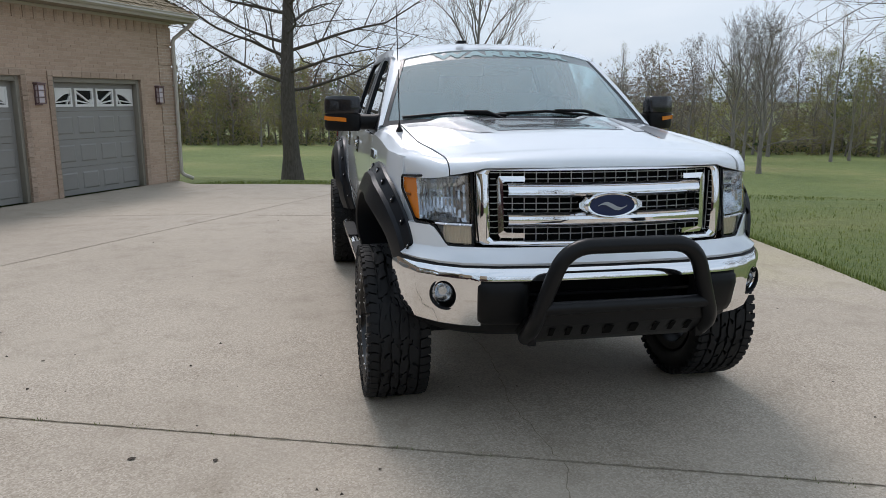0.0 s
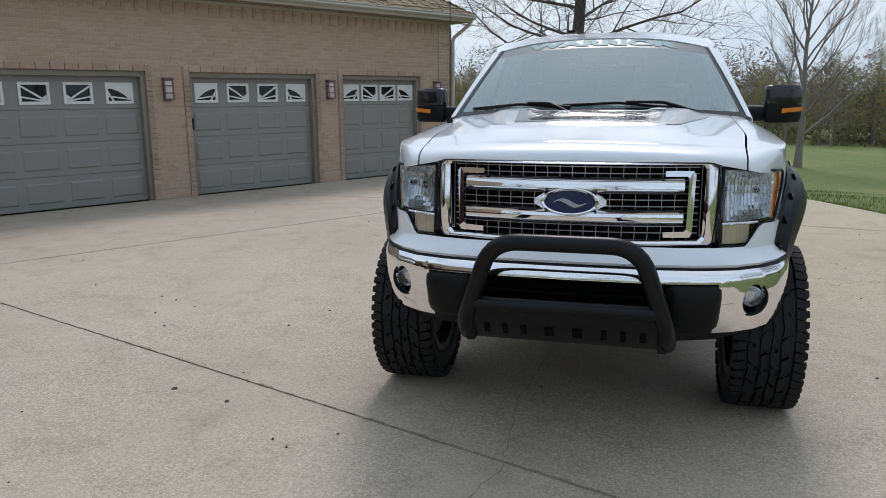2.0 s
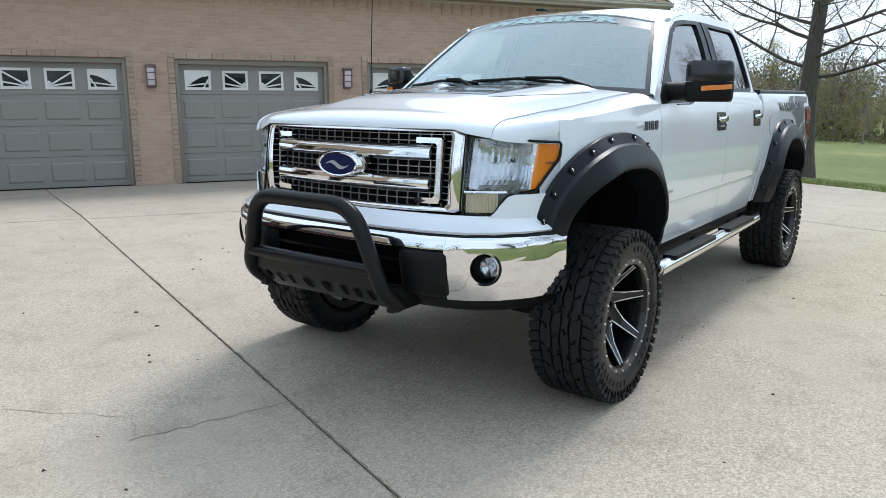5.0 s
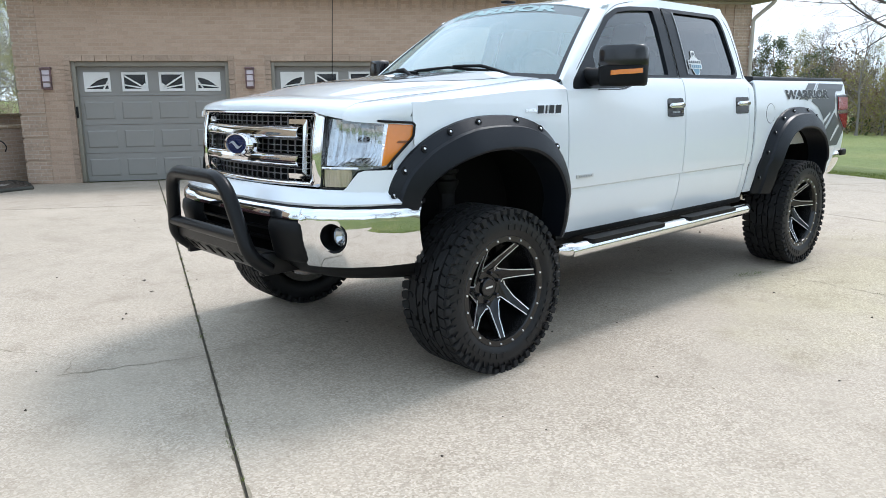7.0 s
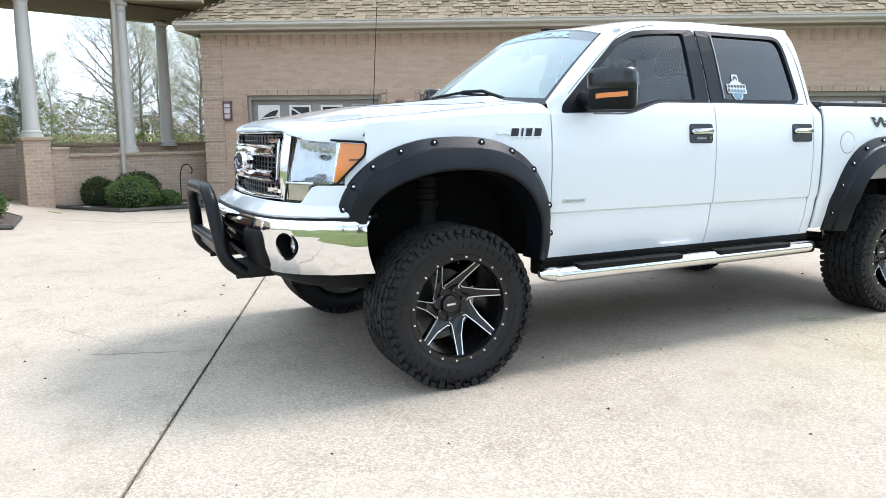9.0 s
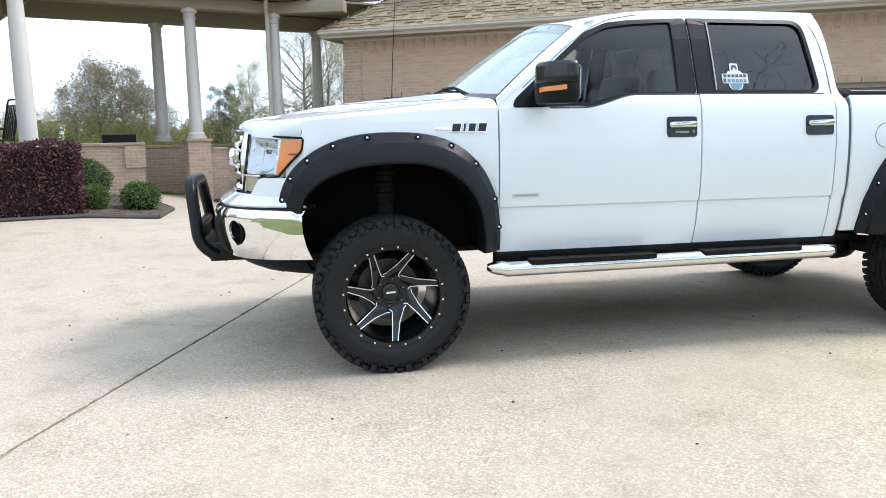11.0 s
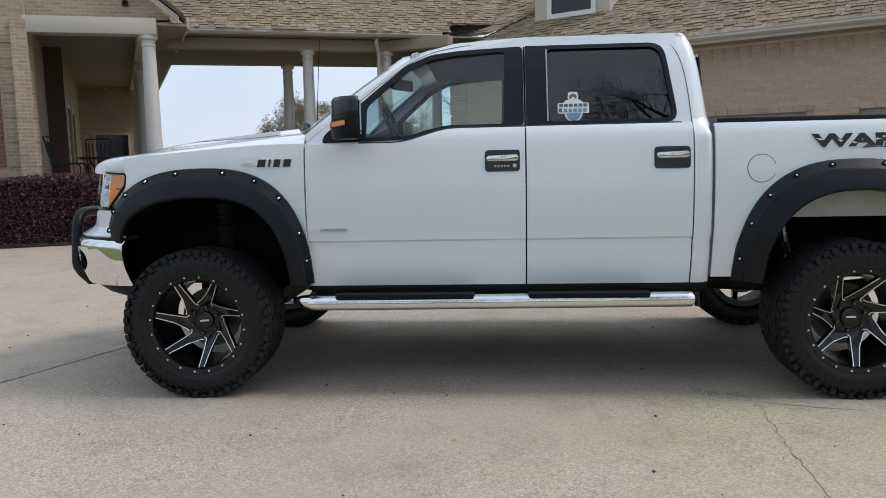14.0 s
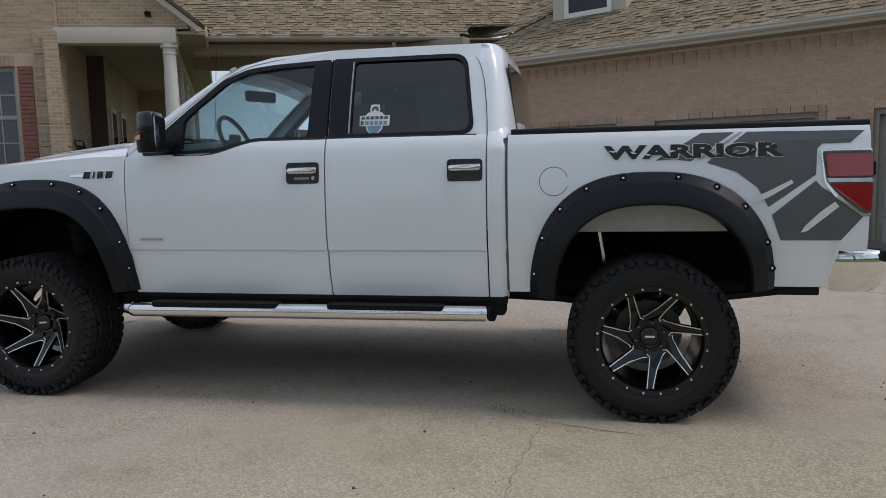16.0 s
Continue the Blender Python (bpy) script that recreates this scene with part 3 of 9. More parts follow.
def make_drive():
    wall_a, wall_b = GARAGE @ Vector((9.4, 10.23, 0)), GARAGE @ Vector((-5.0, 10.23, 0))
    outline = LAWN_EDGE + [(wall_a.x, wall_a.y), (wall_b.x, wall_b.y), (-11.2, 0.62), (-10.25, -0.70), (-10.42, -0.98), (-11.2, -1.33), (-13.0, -2.1), (-11.0, -3.1), (-9.4, -3.0), (-7.15, -2.7), (-6.95, -3.6), (-6.6, -5.2), (-5.9, -7.6), (-5.4, -9.0), (-4.5, -15.0)]
    pieces = [outline]
    for k, (a, b) in enumerate(JOINTS):
        nxt = []
        for p in pieces:
            for side in (1, -1):
                q = clip(p, a, b, side)
                if len(q) > 2:
                    nxt.append(q)
        pieces = nxt
    drive = empty("driveway", "wide pale exposed-aggregate concrete drive with dark joints", "driveway", kind="structure")
    for q in pieces:
        bm = bmesh.new()
        bm.faces.new([bm.verts.new((x, y, 0)) for x, y in q])
        for ax in ((1, 0, 0), (0, 1, 0)):
            for c in range(-16, 14):
                bmesh.ops.bisect_plane(bm, geom=bm.verts[:] + bm.edges[:] + bm.faces[:], plane_co=(c + 0.013, c + 0.017, 0), plane_no=ax)
        for v in bm.verts:
            v.co.z = ground_z(v.co.x, v.co.y)
        r = bmesh.ops.extrude_face_region(bm, geom=bm.faces[:])
        for v in r["geom"]:
            if isinstance(v, bmesh.types.BMVert):
                v.co.z -= 0.03
        part("slab", bm, M_CONC, drive, smooth=0)
    # dirt at the bottom of the joints
    for a, b in JOINTS:
        bm = bmesh.new()
        d = (Vector(b) - Vector(a)).normalized()
        n = Vector((-d.y, d.x)) * 0.03
        rows = []
        for t in np.linspace(-0.02, 1.02, 30):
            p = Vector(a).lerp(Vector(b), t)
            rows.append([(p.x + n.x, p.y + n.y, ground_z(p.x, p.y) - 0.009), (p.x - n.x, p.y - n.y, ground_z(p.x, p.y) - 0.009)])
        sheet(bm, rows)
        part("joint_filling", bm, M_JOINT, drive, "dark dirt in the expansion joint")
        # crumbled arrises with dirt caught along them
        rnd = random.Random(int(a[0] * 100))
        bm = bmesh.new()
        d = (Vector(b) - Vector(a)).normalized()
        side = Vector((-d.y, d.x))
        length = (Vector(b) - Vector(a)).length
        for s in (-1, 1):
            at = 0.0
            while at < length:
                run = rnd.uniform(0.03, 0.16)
                deep = rnd.choice((0.002, 0.004, 0.004, 0.007, 0.012))
                pts = []
                for k in range(5):
                    p = Vector(a) + d * (at + run * k / 4)
                    e = 0.008 + (deep * rnd.uniform(0.5, 1.2) if 0 < k < 4 else 0.0)
                    pts.append((p, e))
                low = [bm.verts.new((p.x + side.x * s * 0.006, p.y + side.y * s * 0.006, ground_z(p.x, p.y) + 0.0015)) for p, e in pts]
                high = [bm.verts.new((p.x + side.x * s * e, p.y + side.y * s * e, ground_z(p.x, p.y) + 0.0015)) for p, e in pts]
                for k in range(4):
                    bm.faces.new((low[k], low[k + 1], high[k + 1], high[k]))
                at += run + rnd.uniform(0.0, 0.10)
        part("joint_edge", bm, M_CRACK, drive, "crumbled dirty edge of the joint", smooth=0)



make_ground()
make_drive()


def crack(points, width, seed):
    """A hairline crack: a narrow crooked dark strip lying just over the slab."""
    rnd = random.Random(seed)
    pts = []
    for a, b in zip(points, points[1:]):
        n = max(2, int(math.dist(a, b) / 0.05))
        for k in range(n):
            t = k / n
            pts.append((a[0] + (b[0] - a[0]) * t + rnd.uniform(-0.012, 0.012), a[1] + (b[1] - a[1]) * t + rnd.uniform(-0.012, 0.012)))
    bm = bmesh.new()
    rows = []
    for i, p in enumerate(pts):
        q = pts[min(i + 1, len(pts) - 1)]
        o = pts[max(i - 1, 0)]
        d = Vector((q[0] - o[0], q[1] - o[1])).normalized()
        w = width * rnd.uniform(0.4, 1.2)
        z = ground_z(*p) + 0.002
        rows.append([(p[0] - d.y * w, p[1] + d.x * w, z), (p[0] + d.y * w, p[1] - d.x * w, z)])
    sheet(bm, rows)
    ob = finish("crack", bm, M_CRACK)
    tagged(ob, "crooked hairline crack in the concrete", "crack", kind="structure")


crack([(-0.24, -1.06), (-0.36, -1.4), (-0.50, -1.8)], 0.004, 1)
crack([(-0.26, -1.0), (-0.30, -0.3), (-0.22, 0.5), (-0.3, 1.4)], 0.003, 2)
crack([(0.92, 2.75), (1.06, 2.95), (1.15, 3.15), (1.24, 3.45), (1.30, 3.70)], 0.003, 3)
crack([(1.15, 3.13), (1.65, 3.06), (2.1, 3.02), (2.9, 3.0)], 0.003, 4)
crack([(-1.3, -1.95), (-0.7, -1.6), (-0.45, -1.75)], 0.002, 5)


def tufts(name, label, spots, seed, height, mat):
    rnd = random.Random(seed)
    V, F = [], []
    for x, y, n, spread in spots:
        for _ in range(n):
            px, py = x + rnd.gauss(0, spread), y + rnd.gauss(0, spread)
            a, h = rnd.uniform(0, 6.28), height * rnd.uniform(0.4, 1.2)
            w = 0.004 + h * 0.04
            z = ground_z(px, py) - 0.012
            lean = h * rnd.uniform(0.1, 0.7)
            i = len(V)
            V += [(px - math.sin(a) * w, py + math.cos(a) * w, z), (px + math.sin(a) * w, py - math.cos(a) * w, z), (px + math.cos(a) * lean, py + math.sin(a) * lean, z + h)]
            F.append((i, i + 1, i + 2))
    ob = data_mesh(name, V, F, mat)
    tagged(ob, label, "weeds", kind="stuff")


_rnd = random.Random(3)
_spots = []
for _k in range(34):
    _a, _b = JOINTS[0]
    _t = _rnd.uniform(0.2, 1.0)
    _spots.append((_a[0] + (_b[0] - _a[0]) * _t, _a[1] + (_b[1] - _a[1]) * _t, _rnd.randint(3, 16), 0.012))
_spots += [(0.95, 2.88, 60, 0.035), (0.99, 2.96, 60, 0.03), (1.03, 3.05, 50, 0.025), (1.10, 3.12, 20, 0.02), (1.9, 3.03, 16, 0.03), (2.4, 3.0, 16, 0.03), (-2.3, -0.25, 30, 0.03), (0.9, -1.47, 30, 0.03)]
tufts("joint_weeds", "small green weeds growing out of the concrete joint", _spots, 4, 0.022, M_WEED)


def make_grass():
    """Blades over the strip of lawn that lies nearest to the drive."""
    rnd = random.Random(8)
    V, F = [], []

    def blade(px, py, h):
        a = rnd.uniform(0, 6.28)
        w = 0.005 + 0.02 * h
        z = ground_z(px, py) - 0.05
        lean = h * rnd.uniform(0.1, 0.6)
        i = len(V)
        V.extend([(px - math.sin(a) * w, py + math.cos(a) * w, z), (px + math.sin(a) * w, py - math.cos(a) * w, z), (px + math.cos(a) * lean, py + math.sin(a) * lean, z + 0.03 + h)])
        F.append((i, i + 1, i + 2))
    for a, b in zip(LAWN_EDGE[2:], LAWN_EDGE[3:]):
        d = Vector(b) - Vector(a)
        n = Vector((d.y, -d.x)).normalized()
        for _ in range(int(d.length * 1500)):
            t, out = rnd.random(), 0.02 + 9.0 * rnd.random() ** 2.4
            if rnd.random() < 0.25:
                out = rnd.uniform(-0.05, 0.2)
            p = Vector(a) + d * t + n * out
            blade(p.x, p.y, rnd.uniform(0.012, 0.045))
    ob = data_mesh("grass", V, F, M_BLADES)
    tagged(ob, "blades of lawn grass fringing the concrete", "grass", kind="stuff")


make_grass()


# ---- garage ----
# left and right side of each door opening along the wall; the last door is narrower
DOORS = [(-4.16, -1.43), (-0.66, 2.09), (2.86, 5.56), (6.22, 8.44)]
LAMPS = [-4.56, -1.05, 2.45, 5.89, 8.945]
DOOR_TOP = 2.18
FACE, INNER, WALL_TOP = 10.24, 10.54, 3.41
S0, S1 = -5.05, 9.44


def make_garage():
    g = empty("garage_wing", "tan brick garage wing with four doors and a shingled roof", "building", matrix=GARAGE, kind="structure")
    # the front wall stands on the ground between the openings
    bm = bmesh.new()
    outer = [(S0, -0.1)]
    for l, r in DOORS:
        outer += [(l, -0.1), (l, DOOR_TOP), (r, DOOR_TOP), (r, -0.1)]
    outer += [(S1, -0.1), (S1, WALL_TOP), (S0, WALL_TOP)]
    holed(bm, outer, [], FACE, INNER, lambda a, b, d: (a, d, b))
    part("wall_front", bm, M_MORTAR, g, smooth=0)
    bm = boxed(S0, S0 + 0.3, INNER, 18.0, -0.1, WALL_TOP)
    part("wall_side", bm, M_BRICK, g, smooth=0)
    bm = boxed(S1 - 0.3, S1, INNER, 18.0, -0.6, WALL_TOP)
    part("wall_side", bm, M_BRICK, g, smooth=0)
    part("wall_back", boxed(S0, S1, 18.0, 18.3, -0.6, WALL_TOP), M_BRICK, g, smooth=0)
    part("ceiling", boxed(S0 + 0.3, S1 - 0.3, INNER, 18.0, WALL_TOP - 0.1, WALL_TOP), M_WHITE_TRIM, g, smooth=0)
    # quoins at the corners
    for s, e in ((S0, -1), (S1, 1)):
        for k in range(8):
            bm = bmesh.new()
            z = 0.02 + k * 0.415
            long = 0.40
            box(bm, min(s, s - e * long) - (0.022 if e < 0 else 0), max(s, s - e * long) + (0.022 if e > 0 else 0), FACE - 0.022, FACE + 0.3, z, z + 0.375, 0.004)
            part("quoin", bm, M_BRICK, g, smooth=0)
    # frieze of upright bricks under the eaves and brick borders round the doors
    me = bpy.data.meshes.new("soldier_brick")
    b0 = boxed(-0.034, 0.034, -0.016, 0.02, -0.10, 0.10, 0.004)
    b0.to_mesh(me)
    b0.free()
    me.materials.append(M_TRIMBRICK)
    rnd = random.Random(5)
    n = int((S1 - S0) / 0.11)
    for k in range(n):
        if k % 2:
            continue
        o = new("soldier_brick", me)
        o.parent = g
        o.location = (S0 + 0.05 + k * 0.11, FACE - 0.004, 3.25 + rnd.uniform(-0.004, 0.004))
    part("frieze_board", boxed(S0, S1, FACE - 0.03, FACE - 0.002, 3.36, WALL_TOP, 0.004), M_BEIGE_TRIM, g)
    for i, (l, r) in enumerate(DOORS):
        top = DOOR_TOP
        bm = bmesh.new()
        w = 0.105
        for k in range(26):
            z = k * (top + w) / 26
            for x0 in (l - w, r):
                box(bm, x0, x0 + w, FACE - 0.028, FACE + 0.02, z + 0.004, z + (top + w) / 26 - 0.004, 0.003)
        m = int((r - l) / 0.21)
        for k in range(m):
            a = l + k * (r - l) / m
            box(bm, a + 0.004, a + (r - l) / m - 0.004, FACE - 0.03, FACE + 0.02, top + 0.004, top + w, 0.003)
        o = part("door_border", bm, M_TRIMBRICK, g, "brick border round the garage door", smooth=0)
        make_garage_door(g, i, l, r, top, handle=i in (0, 2))
    # lamps between the doors
    for s in LAMPS:
        make_lamp(s)
    make_garage_roof(g)
    # downpipe at the far corner
    bm = bmesh.new()
    tube(bm, bend([(S1 + 0.30, FACE - 0.40, 3.50), (S1 + 0.30, FACE - 0.36, 3.38), (S1 + 0.02, FACE - 0.07, 3.05), (S1 + 0.02, FACE - 0.07, 0.16), (S1 + 0.22, FACE - 0.22, 0.04)], 0.08), 0.042, 8)
    part("downpipe", bm, M_GUTTER, g, "beige downpipe")


def make_garage_door(g, i, l, r, top, handle):
    door = empty("garage_door", "closed grey-green panelled garage door with four sunburst windows", "")
    door.parent = g
    y = FACE + 0.15
    # timber frame inside the opening
    bm = bmesh.new()
    for a, b in ((l, l + 0.07), (r - 0.07, r)):
        box(bm, a, b, FACE + 0.03, y + 0.06, 0.0, top, 0.006)
    box(bm, l + 0.07, r - 0.07, FACE + 0.03, y + 0.06, top - 0.09, top, 0.006)
    part("door_frame", bm, M_FRAME, door, "painted timber frame")
    x0, x1, z1 = l + 0.07, r - 0.07, top - 0.09
    hgt = z1 / 4
    w = (x1 - x0) / 4
    for k in range(4):
        bm = bmesh.new()
        z = k * hgt
        outer = [(x0, z + 0.003), (x1, z + 0.003), (x1, z + hgt - 0.003), (x0, z + hgt - 0.003)]
        holes = []
        if k == 3:
            for j in range(4):
                c = x0 + (j + 0.5) * w
                holes.append([(c - 0.205, z + 0.10), (c + 0.205, z + 0.10), (c + 0.205, z + 0.405), (c - 0.205, z + 0.405)])
        holed(bm, outer, holes, y, y + 0.045, lambda a, b, d: (a, d, b))
        section = part("door_section", bm, M_DOOR, door, smooth=0)
        if k < 3:
            bm = bmesh.new()
            for j in range(4):
                c = x0 + (j + 0.5) * w
                # raised field with a sunk margin round it
                q = [(c - w / 2 + 0.06, z + 0.10), (c + w / 2 - 0.06, z + 0.10), (c + w / 2 - 0.06, z + hgt - 0.10), (c - w / 2 + 0.06, z + hgt - 0.10)]
                inner = [(c - w / 2 + 0.085, z + 0.125), (c + w / 2 - 0.085, z + 0.125), (c + w / 2 - 0.085, z + hgt - 0.125), (c - w / 2 + 0.085, z + hgt - 0.125)]
                a = [bm.verts.new((p[0], y - 0.001, p[1])) for p in q]
                b = [bm.verts.new((p[0], y - 0.014, p[1])) for p in inner]
                bm.faces.new(b)
                for t in range(4):
                    u = (t + 1) % 4
                    bm.faces.new((a[t], a[u], b[u], b[t]))
            part("raised_panel", bm, M_DOOR, section, smooth=0)
        else:
            for j in range(4):
                make_sunburst(section, x0 + (j + 0.5) * w, z + 0.2525, y, j)
    if handle:
        part("handle", boxed(l + 0.015, l + 0.05, FACE + 0.0, FACE + 0.04, 1.18, 1.38, 0.008), M_BLACK, door, "black latch plate")


def make_sunburst(section, c, zc, y, j):
    """One of four panes that together show a rising sun in white bars."""
    bm = bmesh.new()
    box(bm, c - 0.20, c + 0.20, y + 0.025, y + 0.03, zc - 0.15, zc + 0.15)
    win = part("window_pane", bm, M_DARKGLASS, section, "dark pane")
    bm = bmesh.new()
    holed(bm, [(c - 0.225, zc - 0.172), (c + 0.225, zc - 0.172), (c + 0.225, zc + 0.172), (c - 0.225, zc + 0.172)],
          [[(c - 0.185, zc - 0.125), (c + 0.185, zc - 0.125), (c + 0.185, zc + 0.13), (c - 0.185, zc + 0.13)]], y - 0.018, y + 0.02, lambda a, b, d: (a, d, b))
    # rays spread from the foot of the line between the second and third pane
    flip = 1 if j < 2 else -1
    near = j in (1, 2)

    def ray(ax, az, bx, bz, w):
        d = Vector((bx - ax, bz - az))
        n = Vector((-d.y, d.x)).normalized() * w
        q = [(c + flip * (ax + n.x), zc + az + n.y), (c + flip * (ax - n.x), zc + az - n.y), (c + flip * (bx - n.x), zc + bz - n.y), (c + flip * (bx + n.x), zc + bz + n.y)]
        prism(bm, q, y - 0.012, y + 0.02, lambda a, b, d: (a, d, b))
    if near:
        ray(0.185, -0.125, -0.185, 0.11, 0.014)
        ray(0.185, -0.125, -0.185, -0.055, 0.012)
        ray(0.12, -0.105, 0.185, -0.05, 0.03)
    else:
        # the arch cuts off the upper outer corner
        arc = [(-0.185, 0.13), (0.185, 0.13)] + [(0.185 - 0.37 * t, 0.075 - 0.19 * t ** 1.9) for t in (0, 0.25, 0.5, 0.75, 1)]
        prism(bm, [(c + flip * a, zc + b) for a, b in arc], y - 0.012, y + 0.02, lambda a, b, d: (a, d, b))
        ray(0.185, -0.05, -0.185, -0.10, 0.012)
        ray(0.10, -0.125, 0.185, 0.02, 0.012)
    part("sunburst_frame", bm, M_WHITE_TRIM, section, "white sunburst frame", smooth=0)


def make_lamp(s):
    y = FACE
    lamp = empty("wall_lamp", "copper-framed wall lantern with frosted panes, unlit, on the brick", "wall lamp", "garage wall lamps", matrix=GARAGE @ pose(s, y, 1.88))
    part("back_plate", boxed(-0.075, 0.075, -0.025, 0.0, -0.20, 0.20, 0.006), M_COPPER, lamp)
    bm = bmesh.new()
    for z in (-0.17, -0.06, 0.06, 0.155):
        box(bm, -0.085, 0.085, -0.115, -0.025, z - 0.008, z + 0.008, 0.003)
    for x in (-0.075, 0.075):
        box(bm, x - 0.008, x + 0.008, -0.112, -0.096, -0.17, 0.16, 0.003)
    part("cage", bm, M_COPPER, lamp)
    part("diffuser", boxed(-0.06, 0.06, -0.094, -0.027, -0.155, 0.145, 0.008), M_FROST, lamp, "frosted glass")
    part("cap", boxed(-0.09, 0.09, -0.125, 0.0, 0.165, 0.19, 0.006), M_COPPER, lamp)


M_COPPER = simple("lamp_copper", (0.20, 0.13, 0.13), 0.45, metal=0.6, vary=0.2, scale=30)
M_FROST = simple("frosted_glass", (0.62, 0.55, 0.58), 0.35, vary=0.06)


def shingle_roof(name, parent, rows, width_at, place, course, seed, near=()):
    """Courses of shingles laid from the eave up; place(a, h, lift) gives the place of a point a along the eave and h up the slope."""
    rnd = random.Random(seed)
    V, F = [], []
    for k in range(rows):
        a0, a1 = width_at(k * course)
        a = a0 - rnd.uniform(0, 0.3)
        while a < a1:
            w = rnd.choice((0.10, 0.13, 0.16, 0.20))
            l, r = max(a, a0), min(a + w - 0.008, a1)
            if r - l > 0.02:
                drop = rnd.choice((0.0, 0.0, 0.045, 0.06))
                t0 = rnd.uniform(0.022, 0.034) if drop else rnd.uniform(0.008, 0.014)
                h0, h1 = k * course - drop, (k + 1) * course + 0.03
                quad = [place(l, h0, t0), place(r, h0, t0), place(r, h1, 0.004), place(l, h1, 0.004), place(l, h0, 0.0), place(r, h0, 0.0)]
                if near and k < 6 and near[0] < l < near[1]:
                    data_mesh("shingle", quad, [(0, 1, 2, 3), (4, 5, 1, 0), (4, 0, 3), (1, 5, 2)], M_SHINGLE_PIECE, parent)
                    a += w
                    continue
                i = len(V)
                V += [place(l, h0, t0), place(r, h0, t0), place(r, h1, 0.004), place(l, h1, 0.004), place(l, h0, 0.0), place(r, h0, 0.0)]
                F += [(i, i + 1, i + 2, i + 3), (i + 4, i + 5, i + 1, i), (i + 4, i, i + 3), (i + 1, i + 5, i + 2)]
            a += w
    ob = data_mesh(name, V, F, M_SHINGLE, parent)
    tagged(ob, "tan and brown architectural shingles", kind="stuff")
    return ob


def make_garage_roof(g):
    eave_n, eave_z, slope = FACE - 0.42, 3.58, radians(33)
    s0, s1 = S0 - 0.35, S1 + 0.35
    ridge = 5.2
    cs, sn = math.cos(slope), math.sin(slope)

    def place(a, h, lift):
        return (a, eave_n + h * cs - lift * sn, eave_z + h * sn + lift * cs)
    # deck, hipped at both ends
    bm = bmesh.new()
    hip = ridge * cs
    v = [bm.verts.new(p) for p in (place(s0, 0, 0), place(s1, 0, 0), place(s1 - hip, ridge, 0), place(s0 + hip, ridge, 0), (s0, eave_n + 2 * ridge * cs, eave_z), (s1, eave_n + 2 * ridge * cs, eave_z))]
    for q in ((0, 1, 2, 3), (1, 5, 2), (4, 0, 3), (5, 4, 3, 2)):
        bm.faces.new([v[k] for k in q])
    part("roof_deck", bm, M_SHINGLE_DARK, g, smooth=0)
    shingle_roof("shingles", g, int(ridge / 0.128), lambda h: (s0 + h * cs, s1 - h * cs), place, 0.128, 11, (-4.0, 3.6))

    bm = bmesh.new()
    bm.faces.new([bm.verts.new(place(a, h, -0.004)) for a, h in ((s0 + 0.9, 1.3), (s0 + 4.2, 5.0), (s0 - 5.0, 5.0), (s0 - 5.0, 1.3))])
    part("roof_deck", bm, M_SHINGLE_DARK, g, smooth=0)
    shingle_roof("shingles", g, int(ridge / 0.128), lambda h: (s0 - 5.0, s0 + h * cs) if h > 1.3 else (0, 0), place, 0.128, 14)

    def place_l(a, h, lift):
        return (s0 + h * cs - lift * sn, a, eave_z + h * sn + lift * cs)
    shingle_roof("shingles", g, int(ridge / 0.128), lambda h: (eave_n + h * cs, eave_n + 2 * ridge * cs - h * cs), place_l, 0.128, 12)

    def place_r(a, h, lift):
        return (s1 - h * cs + lift * sn, a, eave_z + h * sn + lift * cs)
    shingle_roof("shingles", g, int(ridge / 0.128), lambda h: (eave_n + h * cs, eave_n + 2 * ridge * cs - h * cs), place_r, 0.128, 13)
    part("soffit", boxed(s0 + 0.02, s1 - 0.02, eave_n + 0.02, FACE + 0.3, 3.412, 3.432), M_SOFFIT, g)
    bm = bmesh.new()
    box(bm, s0, s1, eave_n, eave_n + 0.025, 3.41, 3.57, 0.004)
    box(bm, s0, s0 + 0.025, eave_n, 18.5, 3.41, 3.57, 0.004)
    box(bm, s1 - 0.025, s1, eave_n, 18.5, 3.41, 3.57, 0.004)
    part("fascia", bm, M_GUTTER, g)
    # gutter of an ogee section along the eave
    prof = [(0.0, 3.57), (-0.095, 3.57), (-0.10, 3.555), (-0.085, 3.535), (-0.095, 3.50), (-0.06, 3.47), (0.0, 3.465)]
    bm = bmesh.new()
    prism(bm, prof, s0 - 0.01, s1 + 0.01, lambda a, b, d: (d, eave_n + a, b))
    part("gutter", bm, M_GUTTER, g, "beige gutter")
    # dormer window in the roof
    dm = place(-2.6, 1.62, 0)
    d = empty("dormer", "roof dormer with a white-framed window", "")
    d.parent = g
    part("dormer_wall", boxed(dm[0] - 0.85, dm[0] + 0.85, dm[1], dm[1] + 1.9, dm[2] - 0.1, dm[2] + 1.3), M_BEIGE_TRIM, d, smooth=0)
    bm = bmesh.new()
    holed(bm, [(dm[0] - 0.55, dm[2]), (dm[0] + 0.55, dm[2]), (dm[0] + 0.55, dm[2] + 1.2), (dm[0] - 0.55, dm[2] + 1.2)],
          [[(dm[0] - 0.45, dm[2] + 0.1), (dm[0] + 0.45, dm[2] + 0.1), (dm[0] + 0.45, dm[2] + 1.1), (dm[0] - 0.45, dm[2] + 1.1)]], dm[1] - 0.05, dm[1] + 0.02, lambda a, b, e: (a, e, b))
    part("window_frame", bm, M_WHITE_TRIM, d, smooth=0)
